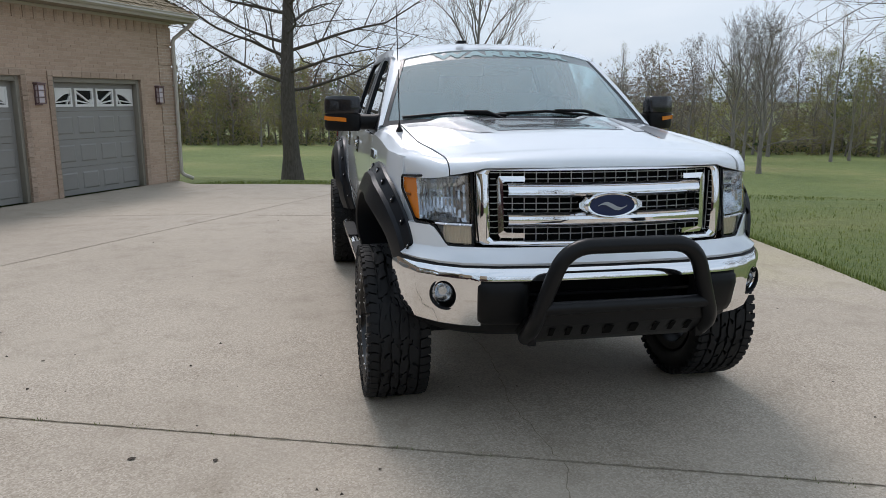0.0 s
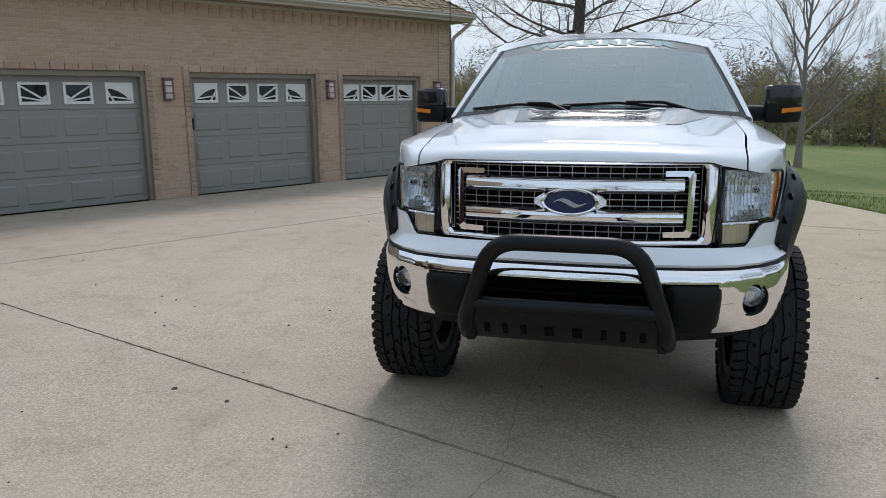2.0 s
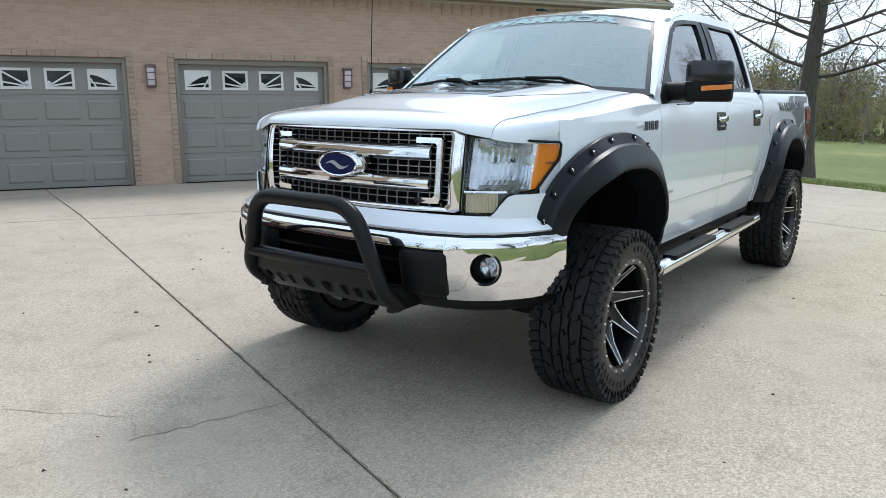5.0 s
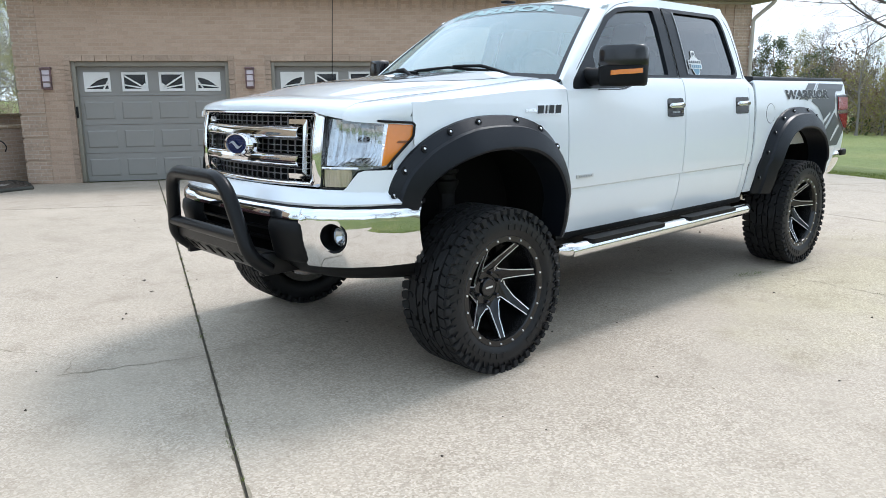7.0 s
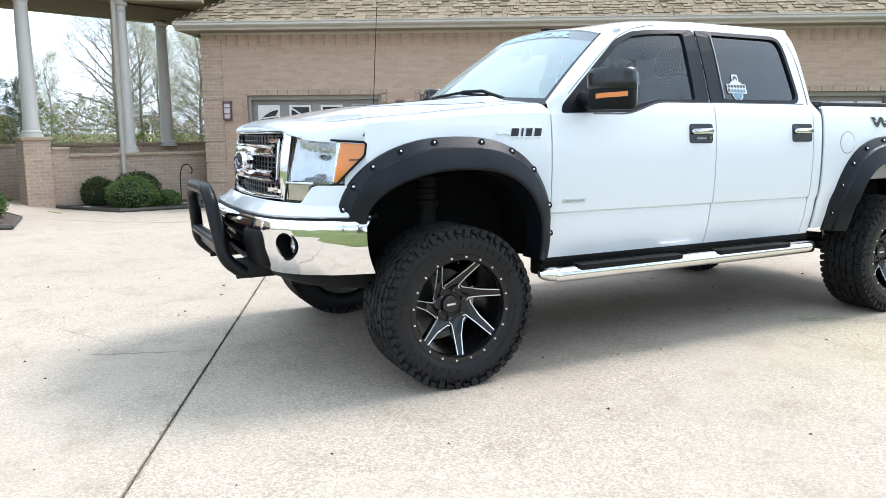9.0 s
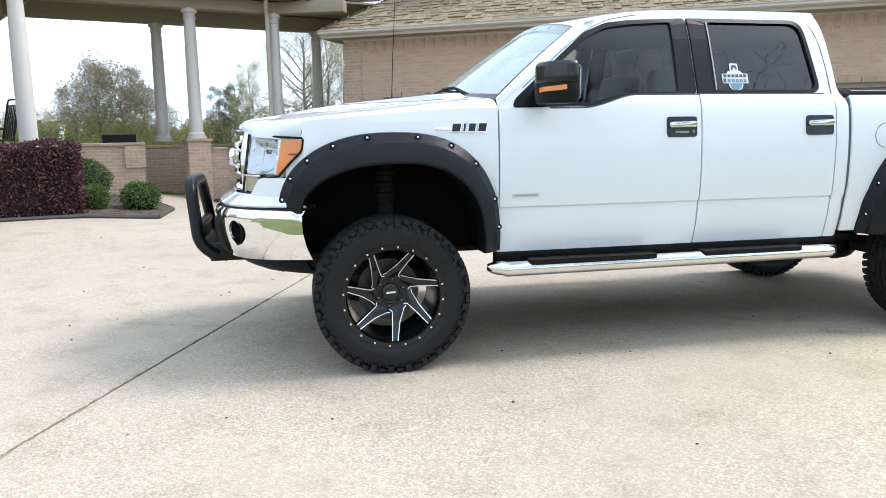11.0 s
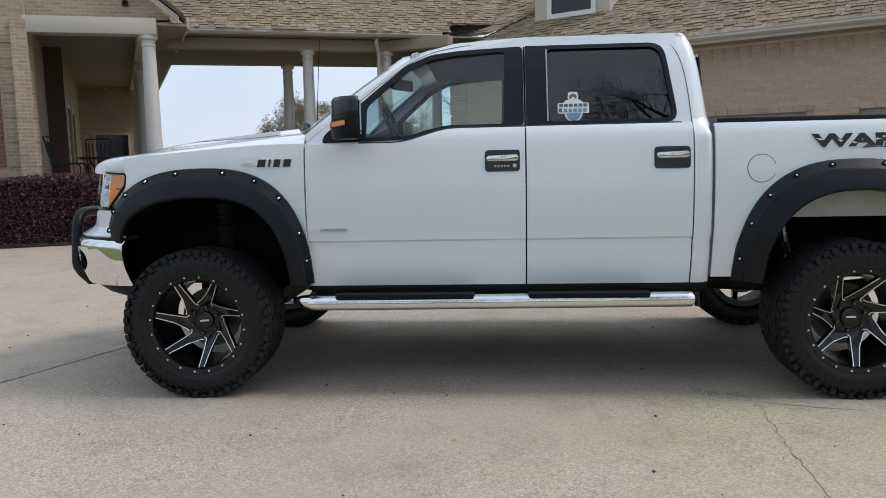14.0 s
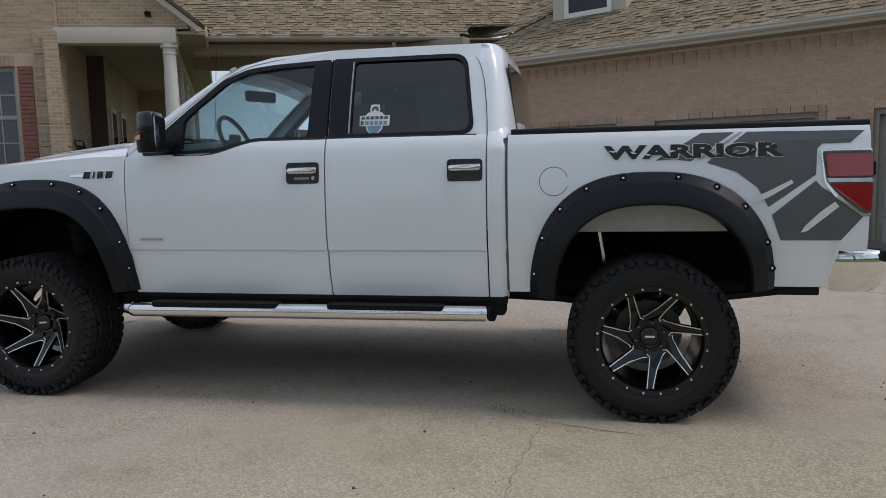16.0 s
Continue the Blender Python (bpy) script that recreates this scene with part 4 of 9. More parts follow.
    part("pane", boxed(dm[0] - 0.45, dm[0] + 0.45, dm[1] - 0.02, dm[1] - 0.012, dm[2] + 0.1, dm[2] + 1.1), M_DARKGLASS, d)


make_garage()


# ---- house, porch and covered way ----
FLOOR_Z = 0.88


def column(parent, a, d, z0, z1, r0, r1, name="column"):
    bm = bmesh.new()
    h = z1 - z0
    prof = [(z0, r0 * 1.45), (z0 + 0.06, r0 * 1.45), (z0 + 0.065, r0 * 1.25), (z0 + 0.11, r0 * 1.3), (z0 + 0.14, r0 * 1.05), (z0 + 0.3 * h, r0), (z0 + 0.7 * h, (r0 + r1) / 2), (z1 - 0.22, r1), (z1 - 0.20, r1 * 1.12), (z1 - 0.17, r1 * 1.12), (z1 - 0.16, r1), (z1 - 0.10, r1 * 1.05), (z1 - 0.07, r1 * 1.4), (z1, r1 * 1.4)]
    lathe(bm, prof, 28, "z")
    bm.faces.new([v for v in bm.verts[:28]][::-1])
    return part(name, bm, M_COLUMN, parent, "round pale column with base and cap", matrix=pose(a, d, 0))


def make_house():
    h = empty("house", "tan brick house with a columned porch and shingled roofs", "house", matrix=HOUSE, kind="structure")
    # front wall left of the porch, with its window opening
    win = [(-5.1, 1.50), (-3.0, 1.50), (-3.0, 3.45), (-5.1, 3.45)]
    bm = bmesh.new()
    holed(bm, [(-9.0, -0.3), (-2.14, -0.3), (-2.14, 6.5), (-9.0, 6.5)], [win], 0.0, 0.3, lambda a, b, d: (a, d, b))
    part("wall_front", bm, M_MORTAR, h, smooth=0)
    # gable over the porch
    bm = bmesh.new()
    prism(bm, [(-2.14, 4.18), (0.42, 4.18), (0.42, 4.24), (-2.14, 6.22)], 0.06, 0.3, lambda a, b, d: (a, d, b))
    part("gable_wall", bm, M_BRICK_LIGHT, h, smooth=0)
    bm = bmesh.new()
    prism(bm, [(0.62, 4.12), (0.62, 4.24), (-4.4, 8.12), (-4.4, 7.94)], -0.12, 0.02, lambda a, b, d: (a, d, b))
    part("rake_board", bm, M_BEIGE_TRIM, h, "pale sloping rake board", smooth=0)
    bm = bmesh.new()
    prism(bm, [(0.66, 4.24), (0.70, 4.29), (-4.4, 8.24), (-4.4, 8.16)], -0.18, 0.9, lambda a, b, d: (a, d, b))
    part("roof_edge", bm, M_SHINGLE_DARK, h, smooth=0)
    part("porch_beam", boxed(-2.16, 0.20, -0.12, 0.22, 3.88, 4.18, 0.008), M_BEIGE_TRIM, h, "painted porch beam")
    # the porch runs back along the house, a little out of square with the front
    turn = pose(0, 0, 0, 0, 0, 10.1)
    bm = bmesh.new()
    prism(bm, [(-2.2, 0.51), (0.5, 0.03), (0.5, 12.0), (-2.2, 12.0)], 4.10, 4.14, lambda a, b, d: (a, b, d))
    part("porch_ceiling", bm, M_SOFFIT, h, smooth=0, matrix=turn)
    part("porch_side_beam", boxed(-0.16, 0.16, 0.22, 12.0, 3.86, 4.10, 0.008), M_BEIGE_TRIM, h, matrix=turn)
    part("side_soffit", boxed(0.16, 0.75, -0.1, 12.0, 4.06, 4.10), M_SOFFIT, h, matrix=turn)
    part("side_fascia", boxed(0.75, 0.80, -0.1, 12.0, 4.02, 4.22, 0.005), M_GUTTER, h, matrix=turn)
    column(h, 0.02, 0.06, FLOOR_Z, 3.88, 0.15, 0.125)
    for q in (3.75, 7.05, 10.4):
        c = column(h, 0, 0, FLOOR_Z, 3.87, 0.15, 0.125)
        c.matrix_basis = turn @ pose(0, q, 0)
    part("porch_floor", boxed(-2.2, 0.35, -0.05, 12.0, -0.2, FLOOR_Z, 0.01), M_CONC, h, smooth=0, matrix=turn)
    part("porch_wall", boxed(-2.35, -2.08, 0.25, 12.0, 0.0, 4.10), M_BRICK_LIGHT, h, smooth=0, matrix=turn)
    part("porch_wall", boxed(-2.08, -1.75, 3.6, 12.0, 0.0, 4.10), M_BRICK_LIGHT, h, smooth=0, matrix=turn)
    part("porch_return", boxed(-2.08, -1.70, 3.54, 3.60, FLOOR_Z, 4.10), M_BROWN, h, "dark brown face of the porch wall's return", smooth=0, matrix=turn)
    bm = bmesh.new()
    holed(bm, [(-1.75, 0.0), (0.25, 0.0), (0.25, 4.10), (-1.75, 4.10)], [[(-1.38, 1.55), (-0.22, 1.55), (-0.22, 2.62), (-1.38, 2.62)]], 11.8, 12.0, lambda a, b, d: (a, d, b))
    part("porch_end_wall", bm, M_BRICK_LIGHT, h, smooth=0, matrix=turn)
    w2 = empty("window_2", "wide window in the end wall of the porch", "")
    w2.parent = h
    w2.matrix_basis = turn
    bm = bmesh.new()
    holed(bm, [(-1.38, 1.55), (-0.22, 1.55), (-0.22, 2.62), (-1.38, 2.62)], [[(-1.30, 1.63), (-0.30, 1.63), (-0.30, 2.54), (-1.30, 2.54)]], 11.77, 11.85, lambda a, b, d: (a, d, b))
    part("window_frame", bm, M_BEIGE_TRIM, w2, smooth=0)
    part("pane", boxed(-1.30, -0.30, 11.84, 11.85, 1.63, 2.54), M_DARKGLASS, w2)
    for q in (4.4, 6.4):
        d2 = empty("door_1", "glazed porch door in a pale frame", "")
        d2.parent = h
        d2.matrix_basis = turn
        part("door_frame", boxed(-1.75, -1.70, q, q + 1.0, FLOOR_Z, 2.98, 0.006), M_BEIGE_TRIM, d2)
        part("door_pane", boxed(-1.70, -1.69, q + 0.15, q + 0.85, FLOOR_Z + 0.25, 2.85), M_DARKGLASS, d2)
    # quoins beside the porch
    for k in range(9):
        z = 0.1 + k * 0.45
        part("quoin", boxed(-2.60, -2.115, -0.035, 0.31, z, z + 0.41, 0.006), M_BRICK_LIGHT, h, smooth=0)
    # window, its sashes and the red shutter
    w = empty("window_1", "grey double-hung window with small panes and blinds", "")
    w.parent = h
    bm = bmesh.new()
    for a, b in ((-5.1, -5.02), (-4.09, -4.01), (-3.08, -3.0)):
        box(bm, a, b, 0.10, 0.18, 1.50, 3.45, 0.006)
    for z in (1.50, 2.44, 3.37):
        box(bm, -5.1, -3.0, 0.11, 0.17, z, z + 0.08, 0.006)
    for a in (-4.75, -4.4, -3.74, -3.38):
        box(bm, a - 0.012, a + 0.012, 0.125, 0.15, 1.55, 3.4)
    for z in (1.98, 2.92):
        box(bm, -5.05, -3.05, 0.125, 0.15, z - 0.012, z + 0.012)
    part("window_frame", bm, M_SASH, w, smooth=0)
    part("pane", boxed(-5.06, -3.04, 0.142, 0.148, 1.52, 3.42), M_BLIND, w, "grey pane with blinds behind")
    part("window_sill", boxed(-5.2, -2.9, -0.08, 0.14, 1.40, 1.50, 0.006), M_BRICK_LIGHT, w, smooth=0)
    bm = bmesh.new()
    for k in range(25):
        box(bm, -5.1 + k * 0.084 + 0.003, -5.1 + (k + 1) * 0.084 - 0.003, -0.02, 0.05, 3.455, 3.66, 0.003)
    part("window_lintel", bm, M_TRIMBRICK, w, smooth=0)
    bm = bmesh.new()
    for k in range(24):
        box(bm, -2.94, -2.66, -0.03, 0.02, 1.45 + k * 0.084, 1.45 + k * 0.084 + 0.074, 0.004)
    part("brick_panel", bm, M_BRICK_RED, h, "dark red brick strip beside the window", smooth=0)
    part("foundation_vent", boxed(-3.3, -2.95, -0.012, 0.02, 0.55, 0.75, 0.004), M_IRON, h)
    # security light under the gable
    bell = empty("flood_lamp", "small bronze lamp under the porch gable", "lamp", matrix=HOUSE @ pose(-0.35, 0.0, 4.46))
    bm = bmesh.new()
    lathe(bm, [(0.0, 0.02), (0.04, 0.05), (0.10, 0.06), (0.16, 0.045), (0.17, 0.0)], 14, "y")
    part("lamp_head", bm, M_IRON, bell, matrix=pose(0, -0.12, 0.0))
    part("lamp_plate", boxed(-0.05, 0.05, 0.0, 0.07, -0.05, 0.05, 0.01), M_IRON, bell)
    make_covered_way(h)


def make_covered_way(h):
    z_beam, z_eave = 4.12, 4.22
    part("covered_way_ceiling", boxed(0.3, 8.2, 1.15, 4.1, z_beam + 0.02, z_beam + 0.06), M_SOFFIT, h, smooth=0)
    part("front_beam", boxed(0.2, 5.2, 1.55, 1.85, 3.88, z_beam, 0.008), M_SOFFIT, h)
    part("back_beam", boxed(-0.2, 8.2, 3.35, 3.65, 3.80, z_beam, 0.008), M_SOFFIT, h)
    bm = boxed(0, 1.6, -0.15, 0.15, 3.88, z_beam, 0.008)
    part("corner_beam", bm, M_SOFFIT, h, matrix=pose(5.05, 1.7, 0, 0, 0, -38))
    part("eave_board", boxed(0.42, 6.2, 1.10, 1.14, 4.12, z_eave, 0.004), M_GUTTER, h)
    bm = bmesh.new()
    prism(bm, [(0.0, 4.24), (-0.095, 4.24), (-0.10, 4.225), (-0.085, 4.20), (-0.095, 4.17), (-0.06, 4.135), (0.0, 4.13)], 0.35, 6.2, lambda a, b, d: (d, 1.10 + a, b))
    part("gutter", bm, M_GUTTER, h, "beige gutter")
    sl = radians(33)
    cs, sn = math.cos(sl), math.sin(sl)

    def place(a, hh, lift):
        return (a, 1.02 + hh * cs - lift * sn, z_eave + 0.02 + hh * sn + lift * cs)
    bm = bmesh.new()
    bm.faces.new([bm.verts.new(place(*q, -0.004)) for q in ((-2.6, 0), (6.3, 0), (6.5, 0.4), (10.5, 0.7), (20.0, 6.5), (-2.6, 6.5))])
    part("roof_deck", bm, M_SHINGLE_DARK, h, smooth=0)
    shingle_roof("shingles", h, 50, lambda hh: (0.42 - hh * 0.55, 6.4 if hh < 0.5 else 10.0 + hh * 1.5), place, 0.128, 21, (0.2, 7.5))
    # columns: the near row stands on brick piers, the far row on the low wall
    for a, d, z in ((3.2, 1.7, 1.27), (5.0, 1.7, 0.96), (2.8, 3.5, 1.22), (6.6, 3.4, 1.05)):
        column(h, a, d, z, 3.89 if d < 2 else 3.81, 0.135, 0.115)
    bm = bmesh.new()
    tube(bm, bend([(4.72, 1.2, 4.12), (4.72, 1.3, 4.0), (4.80, 1.50, 3.86), (4.80, 1.50, 0.0)], 0.08), 0.045, 8)
    part("downpipe", bm, M_GUTTER, h, "beige downpipe")
    part("pier", boxed(2.96, 3.44, 1.46, 1.94, -0.1, 1.22, 0.006), M_BRICK, h, smooth=0)
    part("pier_cap", boxed(2.93, 3.47, 1.43, 1.97, 1.22, 1.275, 0.008), M_BRICK_LIGHT, h, smooth=0)
    part("low_wall", boxed(3.78, 7.2, 1.57, 1.83, -0.2, 0.90, 0.004), M_BRICK, h, smooth=0)
    part("pier_wing", boxed(3.44, 3.78, 1.55, 1.85, -0.2, 1.04, 0.004), M_BRICK, h, smooth=0)
    part("pier_wing_cap", boxed(3.47, 3.80, 1.52, 1.88, 1.04, 1.09, 0.006), M_BRICK_LIGHT, h, smooth=0)
    part("low_wall_cap", boxed(3.78, 7.2, 1.53, 1.87, 0.90, 0.96, 0.006), M_BRICK_LIGHT, h, smooth=0)
    bm = bmesh.new()
    box(bm, 0.3, 2.1, 1.60, 1.85, -0.1, 1.16, 0.004)
    part("low_wall", bm, M_BRICK, h, smooth=0)
    part("low_wall_cap", boxed(0.28, 2.13, 1.56, 1.89, 1.16, 1.22, 0.008), M_BRICK_LIGHT, h, smooth=0)
    part("wall_pilaster", boxed(1.72, 2.12, 1.555, 1.60, 0.72, 1.15, 0.006), M_BRICK, h, smooth=0)
    part("low_wall", boxed(-0.3, 8.2, 3.38, 3.62, -0.2, 1.08, 0.004), M_BRICK, h, smooth=0)
    part("low_wall_cap", boxed(-0.3, 8.2, 3.34, 3.66, 1.08, 1.14, 0.006), M_BRICK_LIGHT, h, smooth=0)
    part("covered_way_floor", boxed(0.3, 7.2, 1.86, 3.4, -0.3, 0.03), M_CONC, h, smooth=0)


M_BROWN = simple("dark_brown_face", (0.075, 0.042, 0.026), 0.6, vary=0.15, scale=6)
M_SASH = simple("grey_sash", (0.34, 0.345, 0.34), 0.5, vary=0.06)
M_BLIND = simple("blind_pane", (0.085, 0.095, 0.105), 0.12, vary=0.15, scale=3)
make_house()
pl = empty("planter_box", "black planter box on the low brick wall", "planter", matrix=HOUSE @ pose(1.65, 1.72, 1.22))
bm = bmesh.new()
holed(bm, [(-0.32, -0.11), (0.32, -0.11), (0.32, 0.11), (-0.32, 0.11)], [[(-0.29, -0.08), (0.29, -0.08), (0.29, 0.08), (-0.29, 0.08)]], 0.0, 0.16, lambda a, b, d: (a, b, d))
part("box", bm, M_BLACK, pl, smooth=0)
part("soil", boxed(-0.29, 0.29, -0.08, 0.08, 0.01, 0.13), M_SOIL, pl)


# ---- porch furniture ----
TQ = 0.95
def porch_chair(m):
    c = empty("patio_chair", "dark metal patio chair with a slatted high back on the porch", "chair", "porch chairs", matrix=m)
    part("seat", boxed(-0.25, 0.25, -0.25, 0.25, 0.40, 0.44, 0.01), M_IRON, c)
    for k in range(6):
        bm = bmesh.new()
        x = -0.2 + k * 0.08
        tube(bm, [(x, 0.24, 0.44), (x, 0.30, 0.75), (x, 0.38, 1.05)], 0.014, 6)
        part("back_slat", bm, M_IRON, c)
    for sx in (-1, 1):
        bm = bmesh.new()
        tube(bm, bend([(sx * 0.26, -0.24, 0.0), (sx * 0.26, -0.24, 0.62), (sx * 0.26, 0.26, 0.62)], 0.08), 0.016, 6)
        part("arm", bm, M_IRON, c)
        bm = bmesh.new()
        tube(bm, [(sx * 0.25, 0.24, 0.0), (sx * 0.25, 0.24, 0.45), (sx * 0.25, 0.38, 1.08)], 0.016, 6)
        part("back_post", bm, M_IRON, c)
    bm = bmesh.new()
    tube(bm, bend([(-0.25, 0.38, 1.05), (-0.25, 0.40, 1.14), (0.25, 0.40, 1.14), (0.25, 0.38, 1.05)], 0.09), 0.016, 6)
    part("top_rail", bm, M_IRON, c)


PORCH = HOUSE @ pose(0, 0, 0, 0, 0, 10.1)
porch_chair(PORCH @ pose(-1.55, TQ - 0.1, FLOOR_Z, 0, 0, 80))
porch_chair(PORCH @ pose(-0.34, TQ + 0.1, FLOOR_Z, 0, 0, -78))
porch_chair(PORCH @ pose(-1.0, TQ + 0.85, FLOOR_Z, 0, 0, 5))
tb = empty("patio_table", "round dark metal patio table on the porch", "table", matrix=PORCH @ pose(-0.92, TQ, FLOOR_Z))
bm = bmesh.new()
lathe(bm, [(0.70, 0.0), (0.70, 0.48), (0.73, 0.49), (0.74, 0.48), (0.74, 0.0)], 28, "z")
part("tabletop", bm, M_IRON, tb)
for k in range(4):
    a = k * math.pi / 2 + 0.4
    bm = bmesh.new()
    tube(bm, bend([(0.36 * math.cos(a), 0.36 * math.sin(a), 0), (0.12 * math.cos(a), 0.12 * math.sin(a), 0.35), (0.3 * math.cos(a), 0.3 * math.sin(a), 0.71)], 0.2), 0.016, 6)
    part("leg", bm, M_IRON, tb)


# ---- pickup truck: front axle over the origin, nose towards -y, left side towards +x ----
WB, TYRE_R = 3.683, 0.435
truck = empty("pickup_truck", "white lifted crew-cab pickup truck with black fender flares on concrete", "pickup truck")
SIDE_Z = [0.60, 0.66, 0.76, 0.865, 0.884, 0.892, 0.93, 1.02, 1.15, 1.28, 1.38, 1.45, 1.49, 1.52, 1.55, 1.58]
SIDE_X = [0.893, 0.911, 0.936, 0.949, 0.948, 0.962, 0.968, 0.974, 0.976, 0.971, 0.962, 0.950, 0.939, 0.921, 0.895, 0.86]


def side_x(y, z):
    """Half width of the lower body; the nose tapers."""
    x = float(np.interp(z, SIDE_Z, SIDE_X))
    return x * (1 - 0.50 * max(0.0, -0.2 - y) ** 1.6)


def arch(y, yc, ry, rz, zc):
    t = (y - yc) / ry
    return zc + rz * math.sqrt(max(0.0, 1 - t * t)) if abs(t) < 1 else 0.0


def arch_bottom(y):
    """Lower edge of the body sides, with the two wheel openings."""
    base = 0.62 if 0.63 < y < 2.92 else 0.70 if y > WB + 0.5 else 0.655
    front, rear = arch(y, 0.03, 0.615, 0.60, 0.64), arch(y, WB + 0.005, 0.58, 0.54, 0.64)
    if -0.56 < y < 0.62:
        base = max(base, front)
    if abs(y - WB) < 0.58:
        base = max(base, rear)
    if y <= -0.54:
        base = max(base, 0.90)
    if y > 4.56:
        base = 0.70 + 0.19 * smoothstep(4.56, 4.585, y)
    return base


def body_panel(name, y0, y1, top, parent, label="", ny=30, nz=22, front=None, heights=None):
    """A side panel on both flanks between y0 and y1, from the sill or wheel opening to top(y)."""
    out = []
    for sx in (1, -1):
        rows = []
        for i in range(ny + 1):
            y = y0 + (y1 - y0) * i / ny
            zb, zt = arch_bottom(y), top(y)
            r = []
            for j in range(nz + 1 if not heights else len(heights)):
                z = zb + (zt - zb) * j / nz if not heights else (heights[j] if heights[j] < 1.4 else 1.4 + (zt - 1.4) * (heights[j] - 1.4) / 0.1)
                yy = y + (front(z) - y0) * (1 - i / ny) ** 6 if front else y
                r.append((sx * side_x(yy, z), yy, z))
            rows.append(r)
        bm = bmesh.new()
        sheet(bm, rows, 0.02 * sx)
        out.append(part(name, bm, M_PAINT, parent, label, smooth=40))
    return out


# inner body that closes the gaps between the panels, near-black to give their shade
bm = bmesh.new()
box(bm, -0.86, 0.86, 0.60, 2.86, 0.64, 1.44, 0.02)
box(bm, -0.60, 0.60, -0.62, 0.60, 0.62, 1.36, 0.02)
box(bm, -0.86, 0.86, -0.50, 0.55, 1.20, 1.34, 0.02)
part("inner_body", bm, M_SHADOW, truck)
bm = bmesh.new()
box(bm, -0.88, 0.88, 2.98, 3.0, 0.66, 1.48)
box(bm, -0.84, 0.84, 3.0, 4.66, 0.98, 1.02)
for sx in (-1, 1):
    box(bm, min(sx * 0.84, sx * 0.87), max(sx * 0.84, sx * 0.87), 3.0, 4.66, 1.0, 1.5)
part("bed_liner", bm, M_BLACK, truck)
for sx in (-1, 1):
    part("bed_sill", boxed(sx * 0.875 - 0.008, sx * 0.875 + 0.008, 3.26, 4.10, 0.985, 1.13), M_LINER, truck, "grey underside of the bed seen in the wheel opening")


DOOR_H = [0.62, 0.65, 0.71, 0.76, 0.80, 0.84, 0.868, 0.882, 0.893, 0.91, 0.94, 1.0, 1.06, 1.12, 1.18, 1.24, 1.30, 1.35, 1.40, 1.44, 1.46, 1.48, 1.49, 1.50]
fender_edge = lambda y: 1.365 + 0.06 * smoothstep(-0.62, 0.55, y)
body_panel("front_fender", -0.60, 0.632, lambda y: fender_edge(y) + 0.028, truck, ny=44, nz=34, front=lambda z: -0.60 + 0.145 * smoothstep(1.06, 1.10, z))
front_doors = body_panel("front_door", 0.640, 1.893, lambda y: 1.445 + 0.075 * smoothstep(1.15, 1.5, y), truck, ny=20, heights=DOOR_H)
rear_doors = body_panel("rear_door", 1.901, 2.815, lambda y: 1.522, truck, ny=16, heights=DOOR_H)
for sx in (1, -1):
    bm = bmesh.new()
    rows = []
    for y in (2.823, 2.85, 2.88, 2.897, 2.908, 2.917, 2.924, 2.928):
        turn_in = 0.035 * (1 - math.sqrt(max(0.0, 1 - (max(0.0, y - 2.893) / 0.036) ** 2)))
        row = []
        for z in list(np.linspace(0.62, 1.40, 20)) + list(np.linspace(1.42, 1.60, 12)):
            w = side_x(y, z)
            row.append((sx * (w + (float(np.interp(z, [1.44, 1.52, 1.70], [0.925, 0.902, 0.842])) * max(0.0, 1 - (max(0.0, y - 2.765) / (0.212 - 0.12 * (z - 1.5))) ** 4.2) ** (1 / 4.2) - 0.003 - w) * smoothstep(1.44, 1.585, z) - turn_in * (1 - smoothstep(1.44, 1.585, z))), y, z))
        rows.append(row)
    sheet(bm, rows, 0.012 * sx)
    part("cab_corner", bm, M_PAINT, truck, smooth=50)
body_panel("bed_side", 2.934, 4.725, lambda y: 1.515, truck, ny=70)
# black cap along the bed rails
for sx in (-1, 1):
    bm = bmesh.new()
    prism(bm, rounded([(sx * 0.80, 1.505), (sx * 0.918, 1.505), (sx * 0.915, 1.545), (sx * 0.80, 1.55)], 0.012), 2.95, 4.73, lambda a, b, d: (a, d, b))
    part("rail_cap", bm, M_FLARE, truck, "black bed rail cap")
    # chrome-edged gap strip between cab and bed
    bm = bmesh.new()
    rows = [[(sx * (side_x(2.92, z) - 0.012), y, z) for y in (2.909, 2.938)] for z in np.linspace(0.66, 1.5, 12)]
    sheet(bm, rows)
    part("gap_seal", bm, M_STICKER_GREY, truck, "grey seal between cab and bed")
    bm = bmesh.new()
    box(bm, min(sx * 0.86, sx * 0.90), max(sx * 0.86, sx * 0.90), 0.63, 2.92, 0.58, 0.63, 0.01)
    part("rocker", bm, M_BLACK, truck)
    part("sill_skirt", boxed(sx * 0.78 - 0.06, sx * 0.78 + 0.06, 0.66, 2.90, 0.50, 0.63, 0.02), M_UNDER, truck)


# ---- hood ----
HOOD_Y = [-0.9, -0.75, -0.37, 0.13, 0.45, 0.7]
HOOD_Z = [1.405, 1.420, 1.470, 1.520, 1.552, 1.570]


def hood_z(x, y):
    ax = abs(x)
    z = float(np.interp(y, HOOD_Y, HOOD_Z))
    z -= 0.050 * (ax / 0.8) ** 2.4
    dome_w = 0.42 + 0.14 * smoothstep(-0.8, 0.45, y)
    z += 0.022 * smoothstep(dome_w + 0.07, dome_w - 0.03, ax) * smoothstep(-0.70, -0.15, y)
    z -= 0.016 * smoothstep(0.36, 0.30, ax) * smoothstep(-0.25, 0.15, y)
    return z


